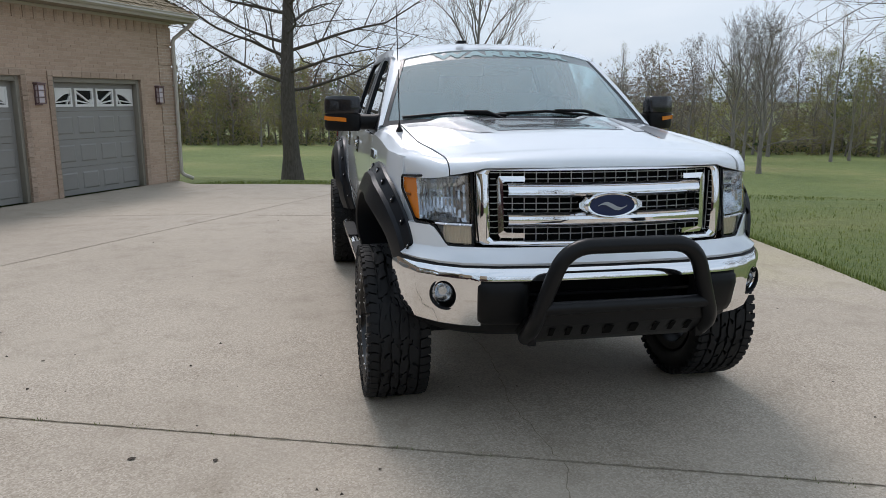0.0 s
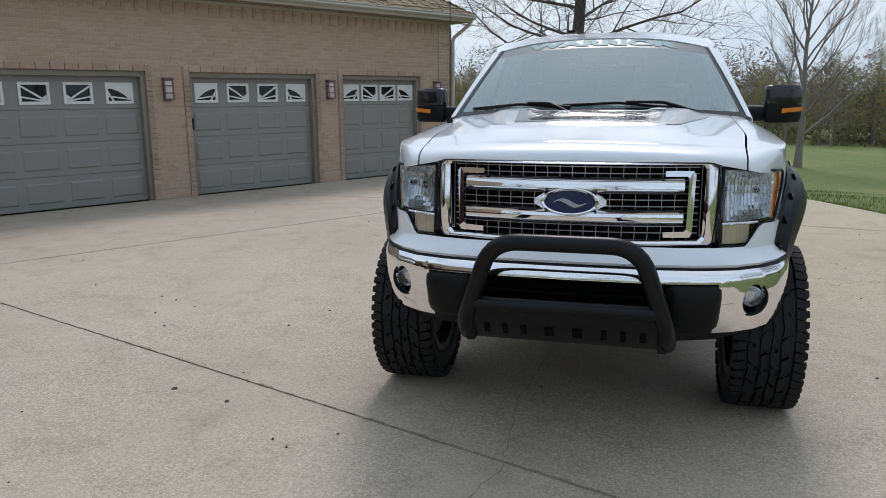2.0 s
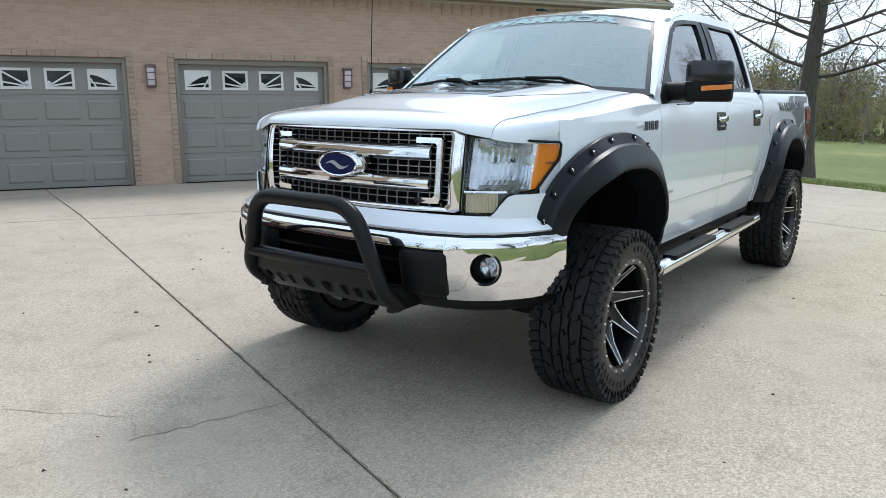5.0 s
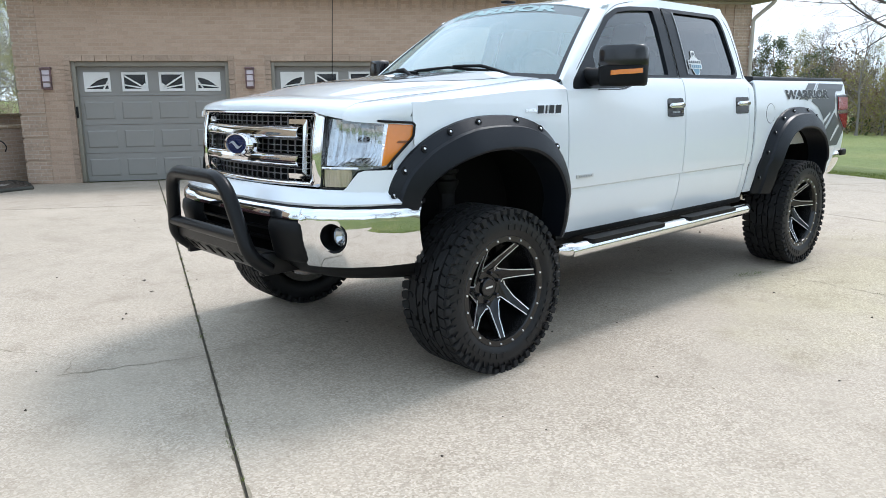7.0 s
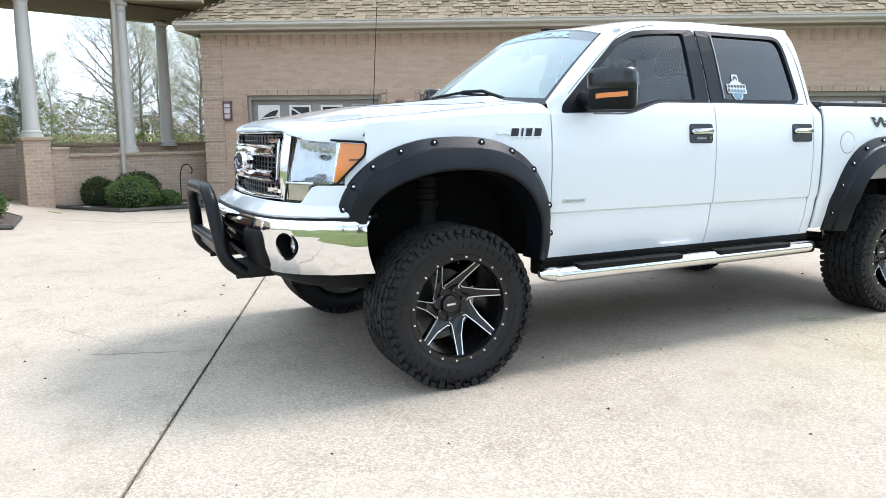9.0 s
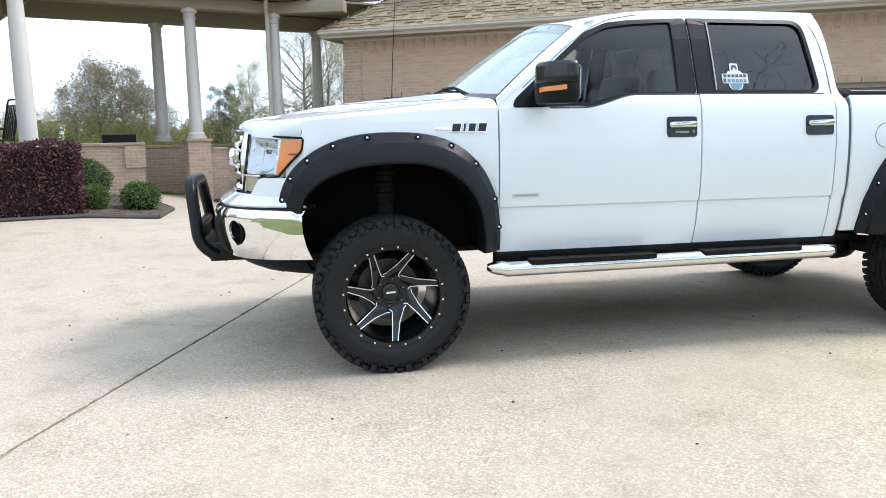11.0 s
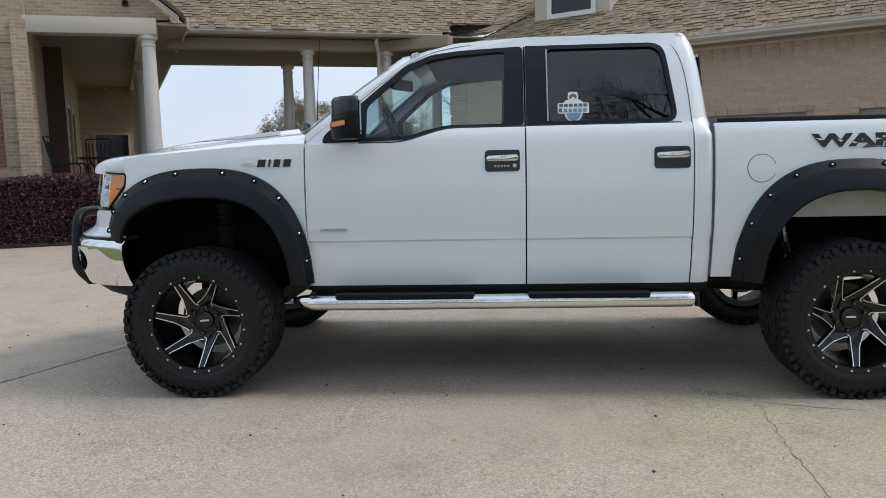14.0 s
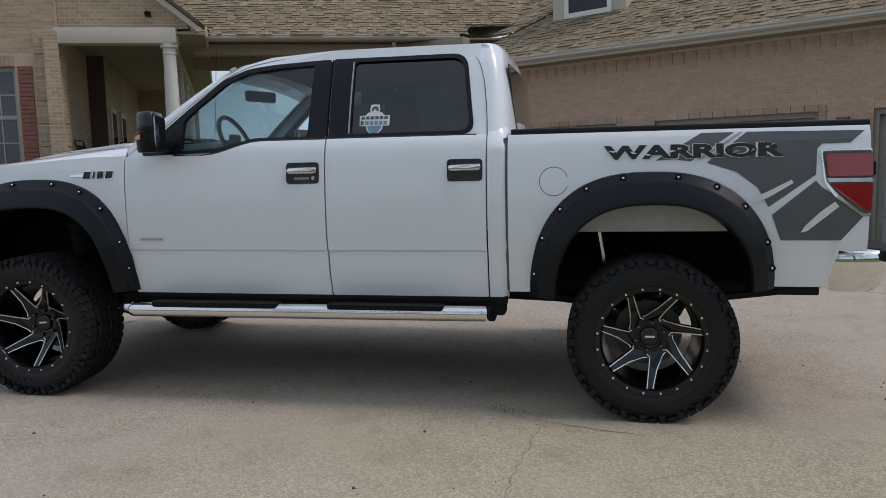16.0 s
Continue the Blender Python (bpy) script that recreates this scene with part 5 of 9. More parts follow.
NOSE_X = [0, 0.3, 0.5, 0.61, 0.705, 0.79, 0.855, 0.902]
NOSE_Y = [-0.865, -0.855, -0.83, -0.80, -0.755, -0.685, -0.60, -0.50]


def nose_y(x):
    return float(np.interp(abs(x), NOSE_X, NOSE_Y)) + 0.035 * (1 - min(1.0, abs(x) / 0.8)) + 0.012


def lamp_top(x):
    return float(np.interp(abs(x), [0, 0.58, 0.63, 0.79, 0.91], [1.356, 1.356, 1.340, 1.308, 1.288]))


def hood_rear(x):
    return 0.40 + 0.24 * (abs(x) / 0.8) ** 2.2


def nose_point(x, y1, k, n_skirt=12, n_rest=44):
    """Point k on the line of the hood that runs from the lip over the grille up over the rounded nose and back to the cowl."""
    y0, zt = nose_y(x), lamp_top(x)
    back = y0 + 0.17
    if k <= n_skirt:
        top = hood_z(x, back)
        t = k / n_skirt
        a, b, c = (y0, zt), (y0 - 0.004, top - 0.012), (back, top)
        return (x, a[0] * (1 - t) ** 2 + 2 * b[0] * t * (1 - t) + c[0] * t * t, a[1] * (1 - t) ** 2 + 2 * b[1] * t * (1 - t) + c[1] * t * t)
    y = back + (y1 - back) * (k - n_skirt) / n_rest
    return (x, y, hood_z(x, y))


def hood_half(k):
    """The hood widens from the nose to the cowl."""
    return 0.728 + 0.056 * smoothstep(6, 30, k)


bm = bmesh.new()
sheet(bm, [[nose_point(hood_half(k) * (-1 + j / 30), hood_rear(0.78 * (-1 + j / 30)), k) for j in range(61)] for k in range(57)], -0.012)
hood = part("hood", bm, M_PAINT, truck, smooth=40)
# fender tops roll from the hood gap down to the flanks and over the lamps
def fender_top(a, k):
    """Point k of the line that runs back from the lamp, a across from the hood gap to the flank."""
    gap = hood_half(k) + 0.007

    def full(y):
        ze = fender_edge(y) + 0.028
        zi = hood_z(gap, y) - 0.002
        return gap + (max(side_x(y, ze), gap + 0.02) - gap) * a, zi + (ze - zi) * a ** 2.2
    ys = nose_y(0.715) + (-0.465 - nose_y(0.715)) * a ** 2
    back = ys + 0.17 * (1 - 0.35 * a)
    if k <= 12:
        t = k / 12
        x, top = full(back)
        xs = gap + (0.892 - gap) * a
        lip = lamp_top(xs)
        z = lip * (1 - t) ** 2 + 2 * (top - 0.012) * t * (1 - t) + top * t * t
        y = ys * (1 - t) ** 2 + 2 * (ys - 0.004) * t * (1 - t) + back * t * t
        return xs + (x - xs) * t, y, z
    y = back + (0.632 - back) * (k - 12) / 44
    x, z = full(y)
    return x, y, z


for sx in (-1, 1):
    bm = bmesh.new()
    sheet(bm, [[(sx * p[0], p[1], p[2]) for p in (fender_top(a / 14, k) for a in range(15))] for k in range(57)], -0.012 * sx)
    part("fender_top", bm, M_PAINT, truck, smooth=40)
# decal patches on the hood: two side strips and a centre field
def hood_patch(outline, mat, lift=0.0025):
    bm = bmesh.new()
    n = 14
    (a0, b0), (a1, b1), (a2, b2), (a3, b3) = outline
    rows = []
    for i in range(n + 1):
        t = i / n
        l, r = (a0 + (a3 - a0) * t, b0 + (b3 - b0) * t), (a1 + (a2 - a1) * t, b1 + (b2 - b1) * t)
        rows.append([(l[0] + (r[0] - l[0]) * k / n, l[1] + (r[1] - l[1]) * k / n) for k in range(n + 1)])
    rows = [[(x, y, hood_z(x, y) + lift) for x, y in r] for r in rows]
    sheet(bm, rows)
    part("hood_decal", bm, mat, hood, "grey vinyl patch on the hood")


for sx in (-1, 1):
    hood_patch([(sx * 0.47, -0.22), (sx * 0.40, -0.25), (sx * 0.50, 0.38), (sx * 0.66, 0.40)], M_DECAL_PALE)
hood_patch([(-0.36, -0.20), (0.36, -0.20), (0.42, 0.36), (-0.42, 0.36)], M_HOOD_FILM)


# ---- front end ----
def front_curve(u, z):
    """Plan of the nose from the centre (u = 0) round to the fender (u = 1)."""
    xs = NOSE_X
    ys = NOSE_Y
    t = abs(u) * (len(xs) - 1)
    k = min(int(t), len(xs) - 2)
    f = t - k
    x, y = xs[k] + (xs[k + 1] - xs[k]) * f, ys[k] + (ys[k + 1] - ys[k]) * f
    lean = 0.10 * smoothstep(1.05, 1.42, z)
    return (math.copysign(x, u), y + lean * (1 - abs(u)) * 0.5 + 0.03 * smoothstep(1.1, 1.4, z))


def bump_plan(u):
    xs = [0, 0.35, 0.56, 0.70, 0.80, 0.885, 0.935, 0.955]
    ys = [-0.955, -0.945, -0.915, -0.865, -0.79, -0.68, -0.56, -0.45]
    t = abs(u) * 7
    k = min(int(t), 6)
    f = t - k
    return math.copysign(xs[k] + (xs[k + 1] - xs[k]) * f, u), ys[k] + (ys[k + 1] - ys[k]) * f


# the apron under the grille sweeps forward to the bumper
def apron_point(u, t):
    z = 0.985 - 0.066 * t
    a, b = Vector(front_curve(u, z)), Vector(bump_plan(u)) * 0.994
    return (*a.lerp(b, t ** 1.4), z)


bm = bmesh.new()
sheet(bm, [[apron_point(-1 + 2 * k / 60, 1 - i / 8) for k in range(61)] for i in range(9)], 0.02)
part("front_apron", bm, M_PAINT, truck, smooth=40)
for sx in (-1, 1):
    # white below and outside the lamp
    bm = bmesh.new()
    rows = []
    for i in range(9):
        t = i / 8
        r = []
        for k in range(13):
            u = 0.57 + 0.43 * k / 12
            ztop = 0.985 + (0.10 * smoothstep(0.60, 0.74, u) if u > 0.60 else 0)
            z = 0.98 + (ztop - 0.98) * t
            x, y = front_curve(u, z)
            r.append((sx * x, y - 0.002, z))
        rows.append(r)
    sheet(bm, rows, 0.02 * sx)
    part("lamp_surround", bm, M_PAINT, truck, smooth=40)
grille = empty("grille", "chrome grille with black mesh and two wide bars", "")
grille.parent = truck


def on_front(x, z, d=0.0):
    """A place on the lean of the grille, d in front of it."""
    return (x, -0.842 + 0.09 * (abs(x) / 0.62) ** 2.4 + 0.06 * (z - 1.0) - d * (0.4 + 0.6 * max(0.0, 1 - ((z - 1.17) / 0.24) ** 2)) - 0.012 * (1 - ((z - 1.17) / 0.19) ** 2), z)


def ring(bm, outer, inner, d0, d1, put, steps=1):
    """A frame between two outlines with the same number of points, rounded over where steps is more than one."""
    lines = [[put(*p, d0) for p in outer]]
    for k in range(steps + 1):
        t = k / steps
        d = d1 if steps == 1 else d0 + (d1 - d0) * math.sin(math.pi * (0.12 + 0.70 * t))
        lines.append([put(p[0] + (q[0] - p[0]) * t, p[1] + (q[1] - p[1]) * t, d) for p, q in zip(outer, inner)])
    lines.append([put(*p, d0 - 0.05) for p in inner])
    rings = [[bm.verts.new(p) for p in l] for l in lines]
    n = len(outer)
    for a, b in zip(rings, rings[1:]):
        for i in range(n):
            j = (i + 1) % n
            bm.faces.new((a[i], a[j], b[j], b[i]))
    return bm


def dense(pts, n=8):
    out = []
    for i, p in enumerate(pts):
        q = pts[(i + 1) % len(pts)]
        out += [(p[0] + (q[0] - p[0]) * k / n, p[1] + (q[1] - p[1]) * k / n) for k in range(n)]
    return out


oo = rounded(dense([(-0.622, 1.005), (-0.608, 0.985), (0.608, 0.985), (0.622, 1.005), (0.618, 1.335), (0.602, 1.355), (-0.602, 1.355), (-0.618, 1.335)], 6), 0.02, 2)
ii = rounded(dense([(-0.556, 1.038), (-0.538, 1.020), (0.538, 1.020), (0.556, 1.038), (0.562, 1.325), (0.550, 1.341), (-0.550, 1.341), (-0.562, 1.325)], 6), 0.02, 2)
bm = bmesh.new()
ring(bm, oo, ii, 0.0, 0.040, on_front, 7)
part("grille_frame", bm, M_CHROME, grille, "chrome surround", smooth=50)
bm = bmesh.new()
rows = [[on_front(x, z, -0.075) for x in np.linspace(-0.56, 0.56, 17)] for z in (1.0, 1.12, 1.24, 1.35)]
sheet(bm, rows, 0.01)
part("grille_backing", bm, M_SHADOW, grille)
bm = bmesh.new()
for x in np.arange(-0.55, 0.56, 0.055):
    prism(bm, [(x - 0.0013, 1.02), (x + 0.0013, 1.02), (x + 0.0013, 1.335), (x - 0.0013, 1.335)], -0.048, -0.038, on_front)
for z in np.arange(1.045, 1.33, 0.0285):
    for a, b in zip(np.linspace(-0.54, 0.54, 9), np.linspace(-0.54, 0.54, 9)[1:]):
        prism(bm, [(a, z - 0.0016), (b, z - 0.0016), (b, z + 0.0016), (a, z + 0.0016)], -0.048, -0.036, on_front)
part("grille_mesh", bm, simple("mesh_grey", (0.50, 0.50, 0.52), 0.3, metal=0.8, vary=0.1), grille, "grey mesh bars", smooth=0)
for z, h in ((1.254, 0.034), (1.118, 0.034)):
    bm = bmesh.new()
    rows = []
    for x in np.linspace(-0.475, 0.475, 25):
        rows.append([on_front(x, z + h * c, 0.002 + 0.034 * max(0.0, 1 - abs(c) ** 3)) for c in (-1, -0.94, -0.8, -0.4, 0.1, 0.5, 0.82, 0.95, 1)])
    sheet(bm, rows, 0.01)
    part("grille_bar", bm, M_CHROME, grille, "wide chrome bar", smooth=25)
for sx in (-1, 1):
    bm = bmesh.new()
    q = [(0.395, 1.318), (0.512, 1.318), (0.522, 1.30), (0.515, 1.05), (0.505, 1.032), (0.395, 1.032), (0.395, 1.056), (0.480, 1.058), (0.490, 1.068), (0.494, 1.286), (0.486, 1.294), (0.395, 1.294)]
    prism(bm, [(sx * a, b) for a, b in q], -0.02, 0.012, on_front)
    part("grille_bracket", bm, M_CHROME, grille, "chrome side bracket", smooth=0)
emb = []
for k in range(36):
    a = 2 * math.pi * k / 36
    emb.append((math.cos(a), math.sin(a)))
bm = bmesh.new()
rows = [[on_front(0.128 * r * c, 1.186 + 0.057 * r * s, 0.052 + d) for c, s in emb] for r, d in ((1.0, -0.03), (1.0, 0.0), (0.94, 0.007), (0.86, 0.004), (0.86, -0.004))]
sheet(bm, rows, closed=True)
emblem = part("emblem_rim", bm, M_CHROME, grille, "oval chrome emblem rim")
bm = bmesh.new()
bm.faces.new([bm.verts.new(on_front(0.112 * c, 1.186 + 0.0495 * s, 0.052)) for c, s in emb])
part("emblem_field", bm, M_BLUE, emblem, "dark blue oval field")
bm = bmesh.new()
rows = []
for k in range(25):
    t = k / 24
    x, z = -0.072 + 0.144 * t, 1.184 + 0.012 * math.sin(2 * math.pi * t)
    w = 0.002 + 0.012 * math.sin(math.pi * t) ** 2
    rows.append([on_front(x, z - w, 0.0575), on_front(x, z + w * 0.6, 0.0575)])
sheet(bm, rows)
part("emblem_mark", bm, M_DECAL_PALE, emblem, "pale swash mark")
for sx in (-1, 1):
    bm = bmesh.new()
    prism(bm, [(sx * 0.112, 1.222), (sx * 0.155, 1.196), (sx * 0.155, 1.174), (sx * 0.112, 1.150)], 0.0, 0.040, on_front)
    part("emblem_wing", bm, M_CHROME, emblem)


# ---- lamps ----
def lamp_place(sx, taper=1.0):
    def put(a, z, d):
        if a > 0.80:
            a -= taper * (a - 0.80) / 0.088 * (0.002 + 0.062 * min(1.0, max(0.0, (1.235 - z) / 0.135)))
        u = (a - 0.61) / (0.885 - 0.61)
        uu = 0.46 + 0.54 * u
        x, y = front_curve(min(1.0, uu), z)
        x, y = x + 0.012 * u, y + 0.035 * max(0, u - 0.75) / 0.25
        return (sx * (x + d * 0.35 * u), y - d, z)
    return put


def lamp_strip(bm, put, zlo, zhi, a0, a1, d, n=16, m=8, sgn=1):
    rows = []
    for i in range(n + 1):
        a = a0 + (a1 - a0) * i / n
        rows.append([put(a, zlo(a) + (zhi(a) - zlo(a)) * k / m, d) for k in range(m + 1)])
    sheet(bm, rows, 0.006 * sgn)


M_TURN = simple("brown_amber", (0.62, 0.52, 0.38), 0.25, metal=0.35, vary=0.1, scale=60, grain=0.3, grain_scale=120)


def make_headlamp(sx):
    put, put_plain = lamp_place(sx), lamp_place(sx, 0.0)
    h = empty("headlight", "clear headlight with amber corner and small lower lamp", "")
    h.parent = truck

    def hi(a):
        return 1.333 - 0.03 * (a - 0.61) / 0.27

    def lo(a):
        if a < 0.70:
            return 0.995
        if a < 0.735:
            return 0.995 + (a - 0.70) / 0.035 * 0.085
        return 1.08 + 0.015 * (a - 0.735) / 0.15
    bm = bmesh.new()
    lamp_strip(bm, put, lambda a: lo(a) + 0.004, lambda a: hi(a) - 0.004, 0.606, 0.888, -0.11, sgn=sx)
    part("housing", bm, M_REFLECTOR, h, "silver housing")
    # main bowl, hollow towards the front, with upright flutes
    bm = bmesh.new()
    rows = []
    for i in range(25):
        a = 0.622 + 0.180 * i / 24
        q = (a - 0.712) / 0.09
        zl, zh = max(lo(a), 1.098) + 0.006, hi(a) - 0.014
        rows.append([put(a, zl + (zh - zl) * k / 12, -0.014 - 0.080 * (1 - q * q) * (1 - (k / 6 - 1) ** 4) - 0.006 * (i % 2) - 0.003 * (k == 6)) for k in range(13)])
    sheet(bm, rows, 0.004 * sx)
    part("reflector", bm, M_BOWL, h, "fluted silver reflector bowl", smooth=15)
    bm = bmesh.new()
    tube(bm, [put(0.735, 1.225, -0.050), put(0.735, 1.225, -0.022)], [0.013, 0.010], 12)
    part("bulb", bm, M_GLOSSBLACK, h, "small dark bulb cap")
    bm = bmesh.new()
    prism(bm, [(0.800, lo(0.806) + 0.014), (0.812, lo(0.822) + 0.014), (0.814, hi(0.824) - 0.014), (0.800, hi(0.806) - 0.014)], -0.03, -0.006, put)
    part("divider", bm, M_REFLECTOR, h, "silver divider", smooth=0)
    bm = bmesh.new()
    lamp_strip(bm, put, lambda a: lo(a) + 0.014, lambda a: hi(a) - 0.014, 0.812, 0.882, -0.008, sgn=sx)
    amber = part("amber_corner", bm, M_AMBER, h, "amber side lens")
    bm = bmesh.new()
    prism(bm, [(0.852, 1.208), (0.878, 1.208), (0.878, 1.218), (0.852, 1.218)], -0.010, 0.0015, put)
    part("side_marker", bm, M_AMBER_DARK, amber, "dark slot in the amber lens", smooth=0)
    # painted fender corner behind the lamp's outer edge
    bm = bmesh.new()
    lamp_strip(bm, put_plain, lambda a: lo(a) - 0.012, lambda a: hi(a) + 0.024, 0.832, 0.902, -0.014, sgn=sx)
    part("fender_corner", bm, M_PAINT, truck, smooth=40)
    bm = bmesh.new()
    rows = []
    for i in range(21):
        a = 0.616 + 0.092 * i / 20
        zl, zh = lo(a) + 0.010, 1.086
        rows.append([put(a, zl + (zh - zl) * k / 6, -0.010 - 0.0025 * (i % 2)) for k in range(7)])
    sheet(bm, rows, 0.004 * sx)
    part("turn_lamp", bm, M_TURN, h, "brownish amber fluted lower lamp", smooth=15)
    bm = bmesh.new()
    tube(bm, [put(0.614, 1.094, 0.0), put(0.70, 1.094, 0.0), put(0.735, 1.094, 0.0)], 0.006, 6)
    part("lamp_ledge", bm, M_REFLECTOR, h, "silver ledge between the lamps")
    bm = bmesh.new()
    lamp_strip(bm, put, lambda a: lo(a) + 0.005, lambda a: hi(a) - 0.005, 0.610, 0.812, 0.004, n=24, sgn=sx)
    lens = part("lens", bm, M_LENS, h, "clear plastic lens")
    lens.visible_shadow = False
    # black gasket line round the lamp
    line = [put(0.612, lo(0.612), 0.006)] + [put(a, lo(a), 0.006) for a in np.linspace(0.62, 0.888, 26)] + [put(0.888, z, 0.006) for z in np.linspace(lo(0.888) + 0.012, hi(0.888) - 0.012, 12)] + [put(a, hi(a) - 0.003, 0.004) for a in np.linspace(0.880, 0.612, 20)]
    bm = bmesh.new()
    tube(bm, line + [line[0]], 0.0065, 6)
    part("gasket", bm, M_BLACK, h, "black gasket")


for sx in (1, -1):
    make_headlamp(sx)


# ---- bumper ----
bumper = empty("front_bumper", "chrome front bumper with black centre", "")
bumper.parent = truck


def bumper_put(u, z, d=0.0):
    x, y = bump_plan(u)
    bulge = 0.02 - (0.05 * ((0.84 - z) / 0.2) ** 2 if z < 0.84 else 0.02 * ((z - 0.84) / 0.065) ** 5)
    return (x * (1 + d * 0.6 + bulge * 0.4), y - d - bulge, z)


for sx in (-1, 1):
    # outer chrome wing with the round lamp opening left free
    def wing(a, b, d, sx=sx):
        return bumper_put(sx * a, b, d)
    bm = bmesh.new()
    uc, zc, ru, rz = 0.524, 0.785, 0.068, 0.066
    ringp = [(uc + ru * math.cos(t), zc + rz * math.sin(t)) for t in np.linspace(0, 2 * math.pi, 33)[:-1]]
    # quads from the opening out to the rim of the wing
    def edge_point(t):
        c, s = math.cos(t), math.sin(t)
        lo = 0.640
        u0, u1, z1 = 0.345, 0.995, 0.905
        k = 1e9
        if c > 1e-6: k = min(k, (u1 - uc) / c)
        if c < -1e-6: k = min(k, (u0 - uc) / c)
        if s > 1e-6: k = min(k, (z1 - zc) / s)
        if s < -1e-6: k = min(k, (lo - zc) / s)
        return uc + c * k, zc + s * k
    angles = sorted(set(list(np.linspace(0, 2 * math.pi, 65)[:-1]) + [math.atan2(z - zc, u - uc) % (2 * math.pi) for u in (0.345, 0.995) for z in (0.640, 0.905)]))
    rows = []
    for q in np.linspace(0, 1, 9):
        r = []
        for t in angles:
            e = edge_point(t)
            p = (uc + ru * math.cos(t), zc + rz * math.sin(t))
            a, b = p[0] + (e[0] - p[0]) * q, p[1] + (e[1] - p[1]) * q
            r.append(wing(a, b, 0.0))
        rows.append(r)
    sheet(bm, rows, 0.012 * -sx, closed=True)
    part("bumper_wing", bm, M_CHROME, bumper, "chrome bumper end", smooth=40)
    fog = empty("fog_lamp", "round fog lamp in a black cup", "")
    fog.parent = bumper
    c = Vector(wing(uc, zc, 0.0))
    fm = look(c, c + Vector((sx * 0.42, -1, 0)))
    fm = fm @ pose(0, 0, 0, 0, 180, 0)
    bm = bmesh.new()
    lathe(bm, [(0.002, 0.076), (0.006, 0.072), (0.002, 0.066), (-0.07, 0.062), (-0.072, 0.0)], 28, "z")
    part("cup", bm, M_BLACK, fog, "deep black cup", matrix=fm)
    deep = c + Vector((sx * 0.004, 0.012, 0))
    fm2 = look(deep, deep + Vector((sx * 0.05, -1, 0))) @ pose(0, 0, 0, 0, 180, 0)
    bm = bmesh.new()
    lathe(bm, [(-0.05, 0.047), (-0.022, 0.047), (-0.020, 0.042), (-0.028, 0.040), (-0.048, 0.020), (-0.049, 0.0)], 28, "z")
    part("reflector", bm, M_BOWL, fog, matrix=fm2)
    bm = bmesh.new()
    lathe(bm, [(-0.021, 0.045), (-0.014, 0.030), (-0.012, 0.0)], 24, "z")
    l = part("lens", bm, M_LENS, fog, matrix=fm2)
    l.visible_shadow = False
# bright strip over the opening, black centre and valance
bm = bmesh.new()
sheet(bm, [[bumper_put(u, z, 0.002) for u in np.linspace(-0.35, 0.35, 25)] for z in (0.862, 0.875, 0.89, 0.905)], 0.015)
part("bumper_strip", bm, M_CHROME, bumper, smooth=40)
bm = bmesh.new()
sheet(bm, [[bumper_put(u, z, d) for u in np.linspace(-0.985, 0.985, 41)] for z, d in ((0.902, -0.012), (0.910, -0.006), (0.917, -0.010), (0.920, -0.03))], 0.02)
part("bumper_top_pad", bm, M_BLACK, bumper, "black top pad")
for sx in (-1, 1):
    # block with rounded edges and a sunken panel
    bm = bmesh.new()
    rows = []
    for z, d in ((0.648, -0.02), (0.655, 0.004), (0.672, 0.020), (0.70, 0.024), (0.80, 0.022), (0.835, 0.016), (0.852, 0.002), (0.856, -0.03)):
        rows.append([bumper_put(sx * u, z, d - e) for u, e in ((0.185, 0.06), (0.195, 0.012), (0.21, 0.0), (0.25, 0.0), (0.30, 0.0), (0.335, 0.002), (0.348, 0.010), (0.352, 0.03))])
    sheet(bm, rows, 0.012 * sx)
    block = part("bumper_block", bm, M_BLACK, bumper, "black moulded block beside the intake", smooth=50)
    bm = bmesh.new()
    u0, u1, z0, z1 = 0.295, 0.325, 0.715, 0.79
    ring(bm, [(u0, z0), (u1, z0), (u1, z1), (u0, z1)], [(u0 + 0.006, z0 + 0.006), (u1 - 0.006, z0 + 0.006), (u1 - 0.006, z1 - 0.006), (u0 + 0.006, z1 - 0.006)], 0.02, 0.030, lambda a, b, d: bumper_put(sx * a, b, d))
    part("hook_cover", bm, M_BLACK, block, smooth=0)
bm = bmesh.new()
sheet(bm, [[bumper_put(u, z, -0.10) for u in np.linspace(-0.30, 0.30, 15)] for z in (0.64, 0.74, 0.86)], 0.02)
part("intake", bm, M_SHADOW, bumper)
for z in (0.735, 0.79):
    bm = bmesh.new()
    sheet(bm, [[bumper_put(u, z + k, -0.05) for u in np.linspace(-0.20, 0.20, 11)] for k in (-0.006, 0.006)], 0.02)
    part("intake_slat", bm, M_BLACK, bumper)
bm = bmesh.new()
rows = []
for z, d, w in ((0.652, -0.006, 0.93), (0.615, -0.022, 0.90), (0.575, -0.05, 0.86), (0.540, -0.10, 0.82), (0.520, -0.17, 0.78)):
    rows.append([bumper_put(u, z, d) for u in np.linspace(-w, w, 31)])
sheet(bm, rows, 0.02)
part("valance", bm, M_BLACK, bumper, "black lower valance", smooth=40)

